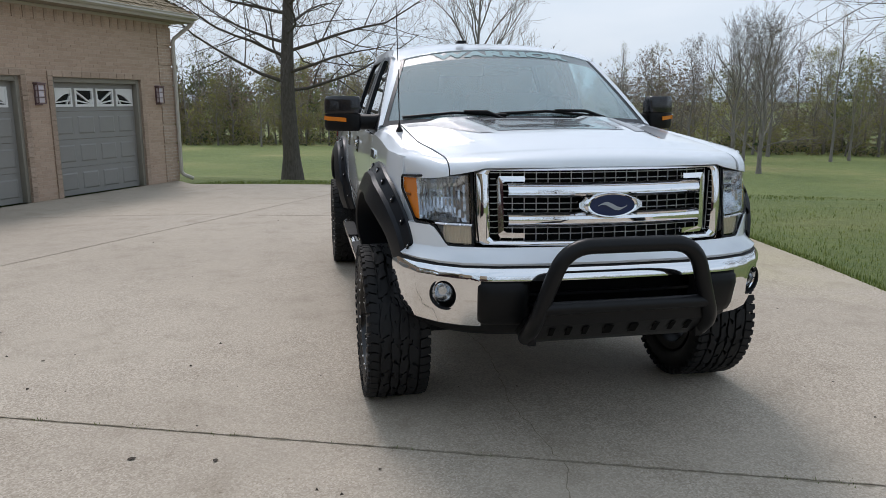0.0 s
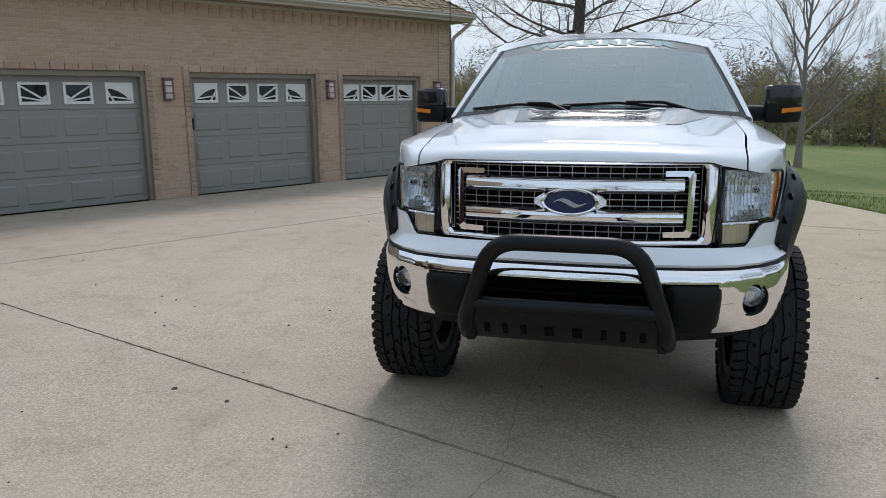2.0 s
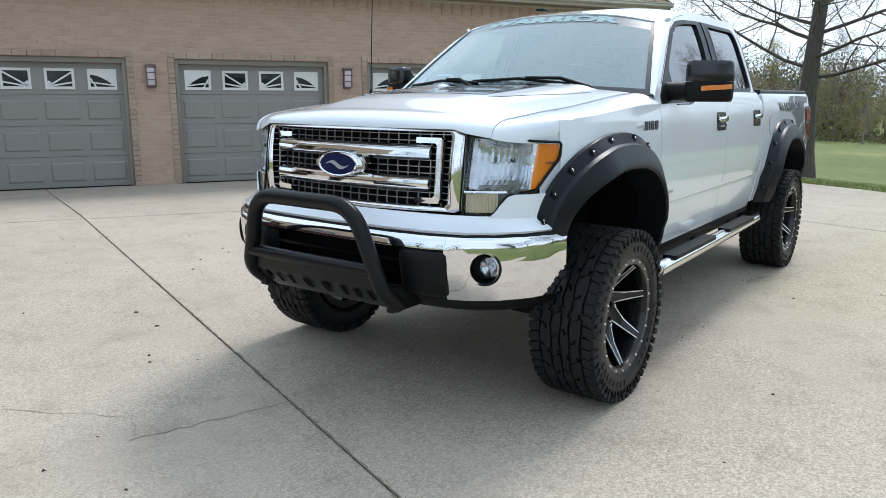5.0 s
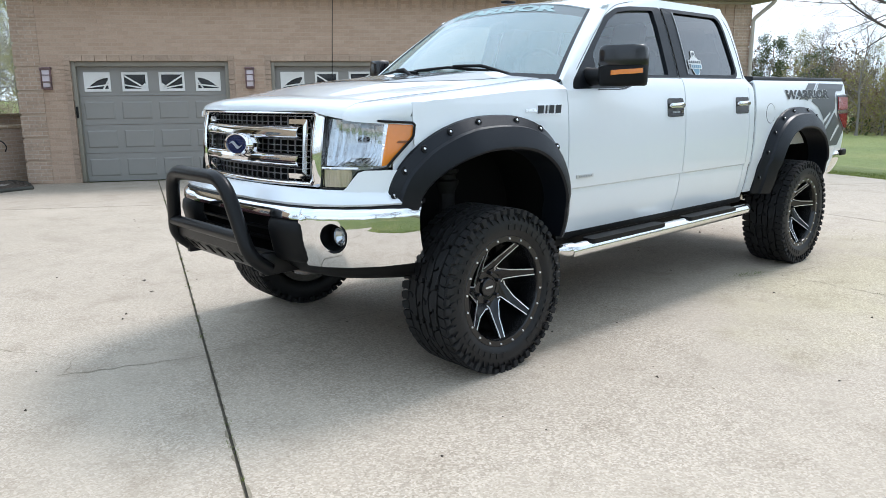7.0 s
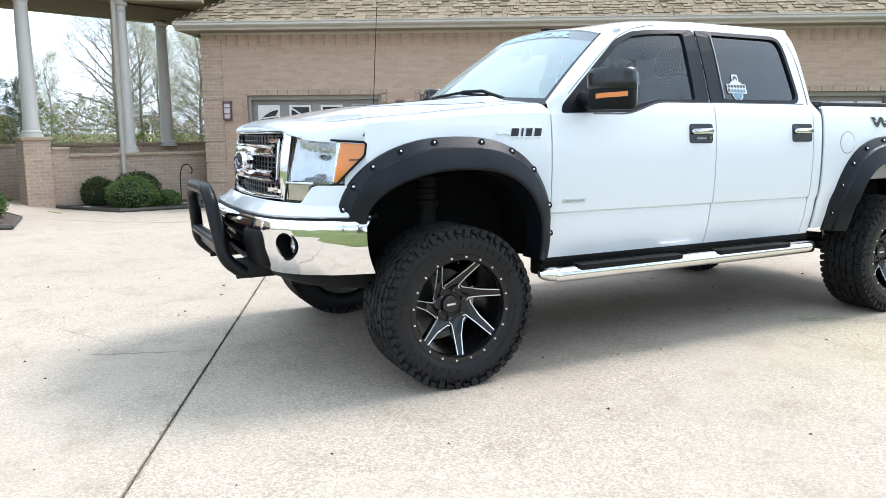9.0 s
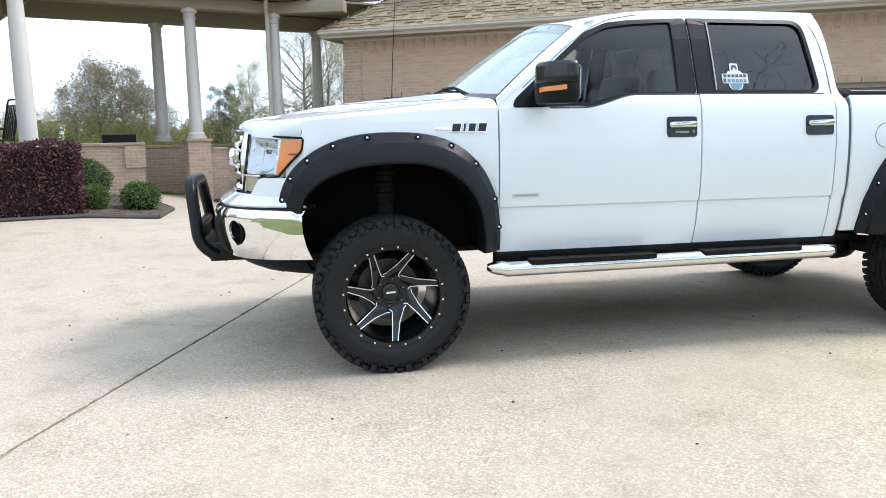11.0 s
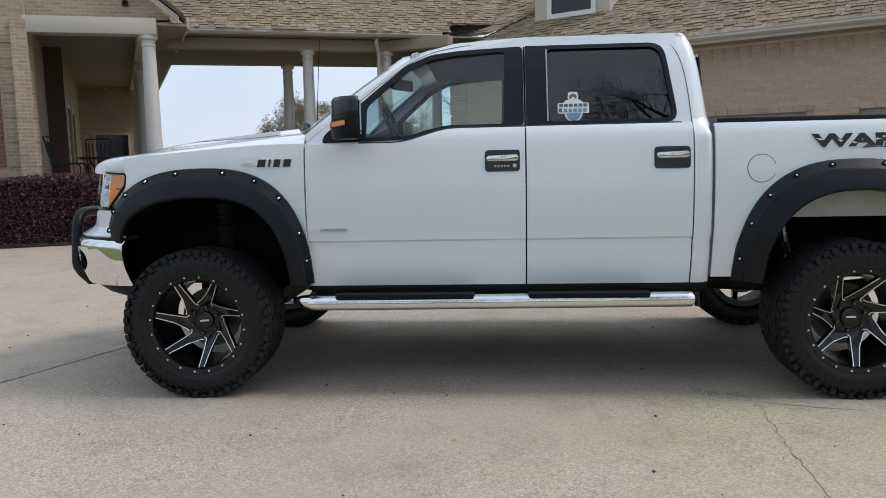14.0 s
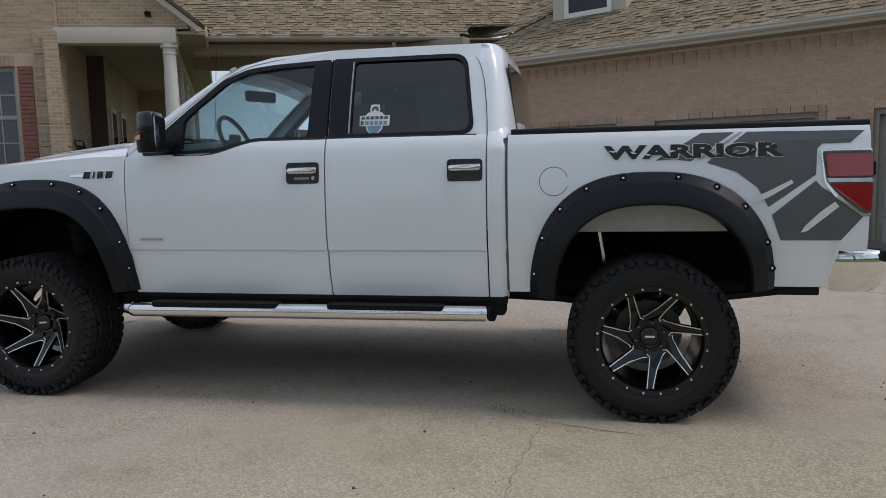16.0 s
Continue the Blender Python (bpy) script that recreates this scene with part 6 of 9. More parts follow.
# ---- bull bar ----
bull = empty("bull_bar", "matt black tubular bull bar with skid plate", "")
bull.parent = truck
bm = bmesh.new()
pts = [(-0.43, -0.98, 0.60), (-0.425, -1.08, 0.68), (-0.30, -1.125, 1.045), (0.30, -1.125, 1.045), (0.425, -1.08, 0.68), (0.43, -0.98, 0.60)]
tube(bm, bend(pts, 0.12, 7), 0.036, 16)
part("hoop", bm, M_POWDER, bull)
bm = bmesh.new()
tube(bm, [(-0.40, -1.095, 0.765), (0.40, -1.095, 0.765)], 0.030, 14)
part("cross_tube", bm, M_POWDER, bull)
bm = bmesh.new()
sheet(bm, [[(x, y, z) for x in np.linspace(-0.40, 0.40, 13)] for y, z in ((-1.088, 0.74), (-1.075, 0.68), (-1.0, 0.60), (-0.93, 0.56))], 0.006)
plate = part("skid_plate", bm, M_POWDER, bull, "black skid plate with slots")
# the slots are strips in the shade colour, not holes
for x in (-0.33, -0.25, -0.17, -0.06, 0.06, 0.17, 0.25, 0.33):
    wide = 0.012 if abs(x) > 0.1 else 0.02
    bm = bmesh.new()
    sheet(bm, [[(x + k * wide, y - 0.006, z - 0.004) for k in (-1, 1)] for y, z in ((-1.062, 0.668), (-1.02, 0.62))], 0.002)
    part("plate_slot", bm, M_SHADOW, plate)
for sx in (-1, 1):
    part("mount_bracket", boxed(sx * 0.41 - 0.02, sx * 0.41 + 0.02, -1.02, -0.80, 0.57, 0.68, 0.006), M_POWDER, bull)

# ---- cab: greenhouse ----
GZ = [1.44, 1.52, 1.70, 1.86, 1.96, 2.02]
GX = [0.925, 0.902, 0.842, 0.785, 0.742, 0.705]


def fillet(points, radii, n=6):
    """A flat closed outline with a radius of its own at every corner."""
    out = []
    for i, r in enumerate(radii):
        b, a, c = (Vector((*points[j % len(points)], 0)) for j in (i, i - 1, i + 1))
        p, q = b + (a - b).normalized() * r, b + (c - b).normalized() * r
        for k in range(n + 1):
            t = k / n
            v = p * (1 - t) ** 2 + b * (2 * t * (1 - t)) + q * t * t
            out.append((v.x, v.y))
    return out


def gx(z):
    return float(np.interp(z, GZ, GX))


def knotted(outline):
    """The outline with a point wherever it crosses a bend of the cab's side."""
    out = []
    for p, q in zip(outline, outline[1:] + outline[:1]):
        out.append(p)
        cuts = [(k - p[1]) / (q[1] - p[1]) for k in (1.61, 1.70, 1.78, 1.86, 1.91, 1.96) if min(p[1], q[1]) + 0.02 < k < max(p[1], q[1]) - 0.02]
        out += [(p[0] + (q[0] - p[0]) * t, p[1] + (q[1] - p[1]) * t) for t in sorted(cuts)]
    return out


CAB = [(0.60, 1.43), (0.72, 1.52), (0.98, 1.735), (1.19, 1.90), (1.32, 1.975), (1.50, 2.022), (1.90, 2.045), (2.45, 2.045), (2.70, 2.043), (2.765, 2.043), (2.765, 1.515), (2.0, 1.515), (1.46, 1.512), (1.34, 1.485), (1.22, 1.452), (0.75, 1.435)]
W_FRONT = rounded([(0.73, 1.452), (0.745, 1.50), (1.02, 1.735), (1.215, 1.895), (1.36, 1.955), (1.52, 1.975), (1.890, 1.992), (1.890, 1.525), (1.47, 1.525), (1.36, 1.50), (1.24, 1.462)], 0.03, 3)
W_REAR = fillet([(1.903, 1.992), (2.690, 1.990), (2.748, 1.529), (1.903, 1.528)], [0.008, 0.085, 0.075, 0.008])
W_FRONT, W_REAR = knotted(W_FRONT), knotted(W_REAR)
for sx in (-1, 1):
    put = lambda a, b, d, sx=sx: (sx * (gx(b) - d), a, b)
    bm = bmesh.new()
    holed(bm, knotted(CAB), [W_FRONT, W_REAR], 0.0, 0.045, put)
    part("cab_side", bm, M_PAINT, truck, "white roof rail and pillars", smooth=0)
    # black trims: mirror patch and door pillars
    bm = bmesh.new()
    inner = [(0.985, 1.475), (1.235, 1.485), (1.35, 1.518), (1.46, 1.540), (1.775, 1.540), (1.785, 1.965), (1.52, 1.948), (1.36, 1.925), (1.235, 1.868), (1.06, 1.725), (0.985, 1.655)]
    holed(bm, [(a, b) for a, b in W_FRONT], [knotted(rounded(inner, 0.02, 3))], -0.004, 0.03, put)
    f = front_doors[0 if sx > 0 else 1]
    part("window_trim", bm, M_FLARE, f, "black window surround and door pillar", smooth=0)
    bm = bmesh.new()
    inner2 = fillet([(2.03, 1.968), (2.668, 1.966), (2.722, 1.550), (2.035, 1.548)], [0.03, 0.075, 0.065, 0.03])
    holed(bm, W_REAR, [knotted(inner2)], -0.004, 0.03, put)
    r = rear_doors[0 if sx > 0 else 1]
    part("window_trim", bm, M_FLARE, r, "black window surround and door pillar", smooth=0)
    bm = bmesh.new()
    slope = [(1.40, 0.975), (1.655, 0.975), (1.725, 1.048), (1.868, 1.222), (1.925, 1.345), (1.948, 1.50), (1.965, 1.70)]
    rows = []
    for z in np.linspace(1.45, 1.962, 24):
        y0 = float(np.interp(z, [q[0] for q in slope], [q[1] for q in slope]))
        rows.append([put(y, z, 0.012) for y in np.linspace(y0, 1.80, 14)])
    sheet(bm, rows)
    g = part("window_glass", bm, M_GLASS_FRONT, f, "lightly tinted glass", smooth=60)
    g.visible_shadow = False
    bm = bmesh.new()
    sheet(bm, [[put(y, z, 0.012) for y in np.linspace(2.015, 2.735, 14)] for z in np.linspace(1.535, 1.978, 22)])
    g = part("window_glass", bm, M_GLASS_DARK, r, "dark privacy glass", smooth=60)
    bm = bmesh.new()
    sheet(bm, [[put(y, z, -0.0065) for y in (2.021, 2.029)] for z in np.linspace(1.55, 1.966, 12)], 0.003)
    part("quarter_strip", bm, M_DECAL_PALE, r, smooth=0)
    # seam round the door frames
    line = [(2.819, 1.52), (2.812, 1.66), (2.795, 1.82), (2.765, 1.93), (2.715, 1.995), (2.62, 2.016), (2.30, 2.022), (1.90, 2.021), (1.55, 2.006), (1.38, 1.975), (1.24, 1.915), (1.05, 1.775), (0.80, 1.565)]
    bm = bmesh.new()
    pts = bend([Vector(put(a, b, -0.0012)) for a, b in line], 0.05, 4)
    tube(bm, pts, 0.0024, 5)
    part("frame_seam", bm, M_STICKER_GREY, f, "thin door frame seam")
    # seam between the doors over the pillar
    bm = bmesh.new()
    sheet(bm, [[put(y, z, -0.0055) for y in (1.892, 1.901)] for z in np.linspace(1.52, 1.985, 12)], 0.003)
    part("pillar_seam", bm, M_SHADOW, r, smooth=0)
    # seal along the foot of the windows
    bm = bmesh.new()
    foot = [(y, 1.448 + 0.075 * smoothstep(1.15, 1.5, y)) for y in np.linspace(0.95, 2.76, 28)]
    tube(bm, [(sx * (side_x(y, z) - 0.010), y, z) for y, z in foot], 0.0065, 6)
    part("belt_seal", bm, M_GLOSSBLACK, f, "glossy black window seal")

# windshield
def shield(u, v, d=0.0):
    """u across from -1 to 1, v up from 0 to 1."""
    xb, xt = 0.892, 0.690
    x = u * (xb + (xt - xb) * v)
    y0 = 0.43 + 0.22 * u * u
    y1 = 1.13 + 0.06 * u * u
    z0 = 1.535 - 0.03 * u * u
    z1 = 2.010 - 0.073 * abs(u) ** 2.6
    bow = 0.012 * math.sin(math.pi * v)
    return (x, y0 + (y1 - y0) * v - bow * 0.5 - d * 0.6, z0 + (z1 - z0) * v + bow * 0.55 + d * 0.8)


REAR_Y = 2.765


# roof skin: it starts at the top of the glass and rolls down to the back of the cab
def roof_point(u, t):
    y = 1.16 + (REAR_Y - 1.16) * t
    zc = 2.02 + 0.072 * smoothstep(0, 0.385, t) - 0.015 * smoothstep(0.66, 1, t)
    ze = float(np.interp(y, [1.16, 1.32, 1.50, 1.90, 2.45, 2.70], [1.885, 1.972, 2.02, 2.044, 2.045, 2.043]))
    x = (gx(min(ze, 2.02)) - 0.004) * u
    p = Vector((x, y - (1 - u * u) * 0.04 * (1 - t), ze + (zc - ze) * (1 - abs(u) ** 3.2)))
    edge = 0.83
    if abs(u) <= edge:
        q = Vector(shield(u / edge, 0.995, 0.006))
    else:
        f = (abs(u) - edge) / (1 - edge)
        q = Vector(shield(math.copysign(1, u), 0.995, 0.006)).lerp(Vector((math.copysign(gx(1.955), u), 1.29, 1.958)), f)
    return p.lerp(q, max(0.0, 1 - t / 0.32) ** 2.0)


bm = bmesh.new()
sheet(bm, [[roof_point(-1 + 2 * j / 40, i / 48) for j in range(41)] for i in range(49)], -0.02)
part("roof", bm, M_PAINT, truck, smooth=45)
# back of the cab: rounded corners and a rounded upper edge, with an opening for the rear window
def cab_rear(u, k, out=0.0):
    """u across from -1 to 1; k from 0 at the belt to 1 at the roof."""
    a = k * math.pi / 2
    top = 2.043 + 0.034 * (1 - abs(u) ** 3.2)
    z = 1.45 + (top - 1.45) * math.sin(a) ** 0.42
    deep = (0.212 - 0.12 * (z - 1.5)) * max(0.0, 1 - abs(u) ** 4.2) ** (1 / 4.2)
    x = u * (gx(min(z, 2.02)) - 0.004 * smoothstep(1.9, 2.02, z))
    return (x, REAR_Y + deep * max(0.0, math.cos(a)) ** 0.42 + out, z)


US = [math.copysign(1 - (1 - abs(q)) ** 2.4, q) for q in np.linspace(-1, 1, 61)]
KS = [q ** 1.8 for q in np.linspace(0.0, 0.5, 18)] + [1 - (1 - 0.5 ** 1.8) * (1 - q) ** 1.8 for q in np.linspace(0.05, 1, 22)]
bm = bmesh.new()
rows = [[(p[0], p[1], z) for p in (cab_rear(u, 0.0) for u in US)] for z in (1.0, 1.25)] + [[cab_rear(u, k) for u in US] for k in KS]
sheet(bm, rows)
bmesh.ops.delete(bm, geom=[f for f in bm.faces if 1.59 < f.calc_center_median().z < 1.90 and abs(f.calc_center_median().x) < 0.60], context="FACES")
part("cab_back", bm, M_PAINT, truck, "white rounded rear corner and back of the cab", smooth=70)
bm = bmesh.new()
sheet(bm, [[(x, 2.978 - 0.115 * (z - 1.5) - 0.012 * (x / 0.6) ** 2, z) for x in np.linspace(-0.66, 0.66, 9)] for z in np.linspace(1.55, 1.93, 7)], 0.005)
part("back_window", bm, M_GLASS_DARK, truck, "dark rear window", smooth=40)


bm = bmesh.new()
sheet(bm, [[shield(u, v) for u in np.linspace(-1, 1, 31)] for v in np.linspace(0, 0.86, 15)])
ws = part("windshield", bm, M_GLASS, truck, "clear windshield", smooth=40)
ws.visible_shadow = False
bm = bmesh.new()
sheet(bm, [[shield(u, v) for u in np.linspace(-1, 1, 31)] for v in np.linspace(0.86, 1.0, 4)])
band = part("tint_band", bm, M_GLASS_BAND, ws, "dark tinted banner strip", smooth=40)
bm = bmesh.new()
for v0, v1 in ((-0.02, 0.05),):
    sheet(bm, [[shield(u, v, 0.002) for u in np.linspace(-1.0, 1.0, 31)] for v in (v0, v1)], 0.004)
for s in (-1, 1):
    sheet(bm, [[shield(s * u, v, 0.002) for v in np.linspace(0, 1, 15)] for u in (0.965, 1.01)], 0.004)
part("windshield_border", bm, M_GLOSSBLACK, ws, "black ceramic border", smooth=40)
bm = lettering("WARRIOR", 0.105, 0.001, 0.006)
for v in bm.verts:
    u, w = v.co.x * 1.78 / 0.66, 0.925 + v.co.y * 1.05
    v.co = Vector(shield(u * 1.02, w, 0.0025)) + Vector((0, -v.co.z, 0))
part("banner_lettering", bm, M_BANNER, ws, "silver lettering on the banner strip", smooth=0)
# A pillars close the gap between glass and side frame
for sx in (-1, 1):
    rows = []
    for v in np.linspace(0.0, 1.0, 17):
        a = Vector(shield(sx * 0.995, v, 0.004))
        yb = float(np.interp(v, [0, 1], [0.64, 1.36]))
        zb = float(np.interp(yb, [p[0] for p in CAB[:7]], [p[1] for p in CAB[:7]]))
        b = Vector((sx * gx(zb), yb, zb))
        mid = a.lerp(b, 0.5) + Vector((sx * 0.012, -0.008, 0.012)) * (1 - v ** 2)
        rows.append([a, a.lerp(mid, 0.6) + Vector((0, 0, 0.004 * (1 - v ** 2))), mid, mid.lerp(b, 0.5), b])
    bm = bmesh.new()
    sheet(bm, rows, 0.003 * sx)
    part("a_pillar", bm, M_PAINT, truck, smooth=50)
# cowl
bm = bmesh.new()
sheet(bm, [[(x, hood_rear(x) + 0.005 + (0.43 + 0.22 * (x / 0.8) ** 2 + 0.03 - hood_rear(x)) * t, 1.525 - 0.012 * t - 0.03 * (x / 0.8) ** 2) for x in np.linspace(-0.80, 0.80, 21)] for t in (0, 0.5, 1)], 0.02)
part("cowl", bm, M_BLACK, truck)


def wiper(x0, u1, v1):
    w = empty("wiper", "black wiper at rest on the windshield", "")
    w.parent = truck
    a = Vector((x0, hood_rear(x0) + 0.03, 1.53))
    b = Vector(shield(u1, v1, 0.03))
    bm = bmesh.new()
    tube(bm, [a, a.lerp(b, 0.5) + Vector((0, -0.015, 0.03)), b], [0.013, 0.010, 0.008], 8)
    part("arm", bm, M_BLACK, w)
    bm = bmesh.new()
    c0, c1 = Vector(shield(u1 - 0.42, 0.075, 0.012)), Vector(shield(u1 + 0.30, 0.055, 0.012))
    tube(bm, [c0, c0.lerp(c1, 0.5) + Vector((0, -0.012, 0.022)), c1], 0.009, 8)
    part("blade", bm, M_BLACK, w)


wiper(0.62, 0.22, 0.085)
wiper(-0.12, -0.45, 0.085)

# ---- mirrors ----
MIRROR_PLAN = [(1.01, 0.945), (1.235, 1.015), (1.242, 0.95), (1.215, 0.905), (1.15, 0.848), (1.06, 0.820), (1.01, 0.828)]


def mirror_shell(z_list, sx):
    """A housing lofted upright over the mirror's plan: z, growth outwards and lean to the back."""
    rows = []
    cx, cy = 1.11, 0.945
    plan = rounded(MIRROR_PLAN, 0.03, 4)
    for z, k in z_list:
        rows.append([(sx * (cx + (x - cx) * k), cy + (y - cy) * k, z + 0.018) for x, y in plan])
    bm = bmesh.new()
    sheet(bm, rows, closed=True)
    for r in (0, -1):
        n = len(plan)
        start = 0 if r == 0 else (len(rows) - 1) * n
        bm.verts.ensure_lookup_table()
        bm.faces.new([bm.verts[start + i] for i in range(n)])
    return bm


for sx in (-1, 1):
    mir = empty("door_mirror", "black towing mirror with amber strip", "")
    mir.parent = truck
    part("lower_housing", mirror_shell([(1.448, 0.90), (1.455, 0.96), (1.47, 0.99), (1.50, 1.0), (1.55, 1.0), (1.558, 0.985)], sx), M_BLACK, mir, smooth=40)
    part("upper_housing", mirror_shell([(1.561, 0.985), (1.566, 1.0), (1.60, 1.0), (1.645, 0.985), (1.662, 0.95), (1.672, 0.86)], sx), M_GLOSSBLACK, mir, smooth=40)
    bm = bmesh.new()
    plan = [(1.105, 0.829), (1.15, 0.844), (1.216, 0.900), (1.238, 0.935)]
    sheet(bm, [[(sx * x, y, z + 0.004 * k) for k, (x, y) in enumerate(plan)] for z in (1.525, 1.551)], 0.006 * sx)
    part("turn_strip", bm, M_AMBER, mir, "amber marker strip", smooth=60)
    bm = bmesh.new()
    prism(bm, [(sx * a, b) for a, b in rounded([(1.015, 1.488), (1.222, 1.488), (1.222, 1.668), (1.02, 1.663)], 0.02, 3)], 1.004, 1.012, lambda a, b, d: (a, d - 0.058 + 0.311 * (abs(a) - 1.01), b))
    part("mirror_glass", bm, M_MIRROR, mir, "mirror glass", smooth=0)
    bm = bmesh.new()
    rows = [[(sx * x, 0.905 + 0.045 * math.cos(a) * k, 1.522 + 0.044 * math.sin(a) * k) for a in np.linspace(0, 2 * math.pi, 17)[:-1]] for x, k in ((0.86, 1.35), (0.92, 1.15), (1.03, 1.15))]
    sheet(bm, rows, closed=True)
    part("mirror_arm", bm, M_BLACK, mir, smooth=40)

# ---- fender flares ----
def make_flare(yc, y0, y1, z0, z1, top, in_top, in0, in1, sx):
    fl = empty("fender_flare", "textured black fender flare with steel bolts", "")
    fl.parent = truck
    n = 40
    rows = []
    outer, inner = [], []
    for i in range(n + 1):
        t = i / n
        a = math.pi * t
        # outer and inner lines run as flattened arches between their feet
        def line(fy0, fy1, fz0, fz1, ztop, sq=0.80):
            c, s = -math.cos(a), math.sin(a)
            yy = (fy0 + fy1) / 2 + (fy1 - fy0) / 2 * math.copysign(abs(c) ** sq, c)
            base = fz0 + (fz1 - fz0) * t
            return yy, base + (ztop - base) * s ** 0.88
        o, q = line(y0, y1, z0, z1, top), line(in0, in1, z0 - 0.005, z1 - 0.005, in_top)
        r = []
        for k, (f, x) in enumerate(((0.0, 0.0), (0.02, 0.016), (0.30, 0.050), (0.34, 0.072), (0.80, 0.106), (0.93, 0.110), (1.0, 0.100), (1.0, 0.06), (1.0, -0.02), (1.02, -0.06))):
            yy, zz = o[0] + (q[0] - o[0]) * f, o[1] + (q[1] - o[1]) * f
            base = side_x(o[0], max(o[1], 0.62))
            r.append((sx * (base + x * (1.0 if yc > 1 else 1.0) + (0.012 * smoothstep(-0.15, -0.6, o[0] - yc) if yc < 1 else 0)), yy, zz))
        rows.append(r)
        outer.append((o, q))
    bm = bmesh.new()
    sheet(bm, rows, -0.006 * sx)
    part("flare_shell", bm, M_FLARE, fl, smooth=28)
    for t in (0.05, 0.15, 0.26, 0.36, 0.455, 0.55, 0.65, 0.76, 0.88, 0.96):
        i = int(t * n)
        p = Vector(rows[i][2]).lerp(Vector(rows[i][1]), 0.55)
        bm = bmesh.new()
        lathe(bm, [(0.0, 0.0185), (0.006, 0.0185), (0.007, 0.015), (0.002, 0.013), (0.002, 0.0)], 14, "x")
        part("bolt_cup", bm, M_BLACK, fl, matrix=pose(p.x, p.y, p.z, 0, 0, 0) @ pose(0, 0, 0, 0, -18 if sx > 0 else 198, 0))
        bm = bmesh.new()
        lathe(bm, [(0.002, 0.0075), (0.008, 0.007), (0.010, 0.005), (0.0105, 0.0)], 12, "x")
        part("bolt", bm, M_CHROME_SOFT, fl, matrix=pose(p.x, p.y, p.z, 0, 0, 0) @ pose(0, 0, 0, 0, -18 if sx > 0 else 198, 0))
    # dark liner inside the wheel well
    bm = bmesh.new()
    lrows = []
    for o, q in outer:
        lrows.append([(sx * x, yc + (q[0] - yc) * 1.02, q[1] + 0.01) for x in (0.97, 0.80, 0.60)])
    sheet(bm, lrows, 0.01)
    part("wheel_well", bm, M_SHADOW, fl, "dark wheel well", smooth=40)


for sx in (1, -1):
    make_flare(0.03, -0.60, 0.655, 0.90, 0.64, 1.325, 1.155, -0.47, 0.535, sx)
    make_flare(WB + 0.005, 3.045, 4.305, 0.635, 0.69, 1.305, 1.135, 3.195, 4.175, sx)


# ---- wheels ----
def tread_block(bm, outline, r0, r1):
    """A lug on the tread: outline of (across, angle)."""
    prism(bm, outline, r0, r1, lambda a, b, d: (a, d * math.cos(b), d * math.sin(b)))


DISH = 0.086  # how far the hub lies behind the rim's lip


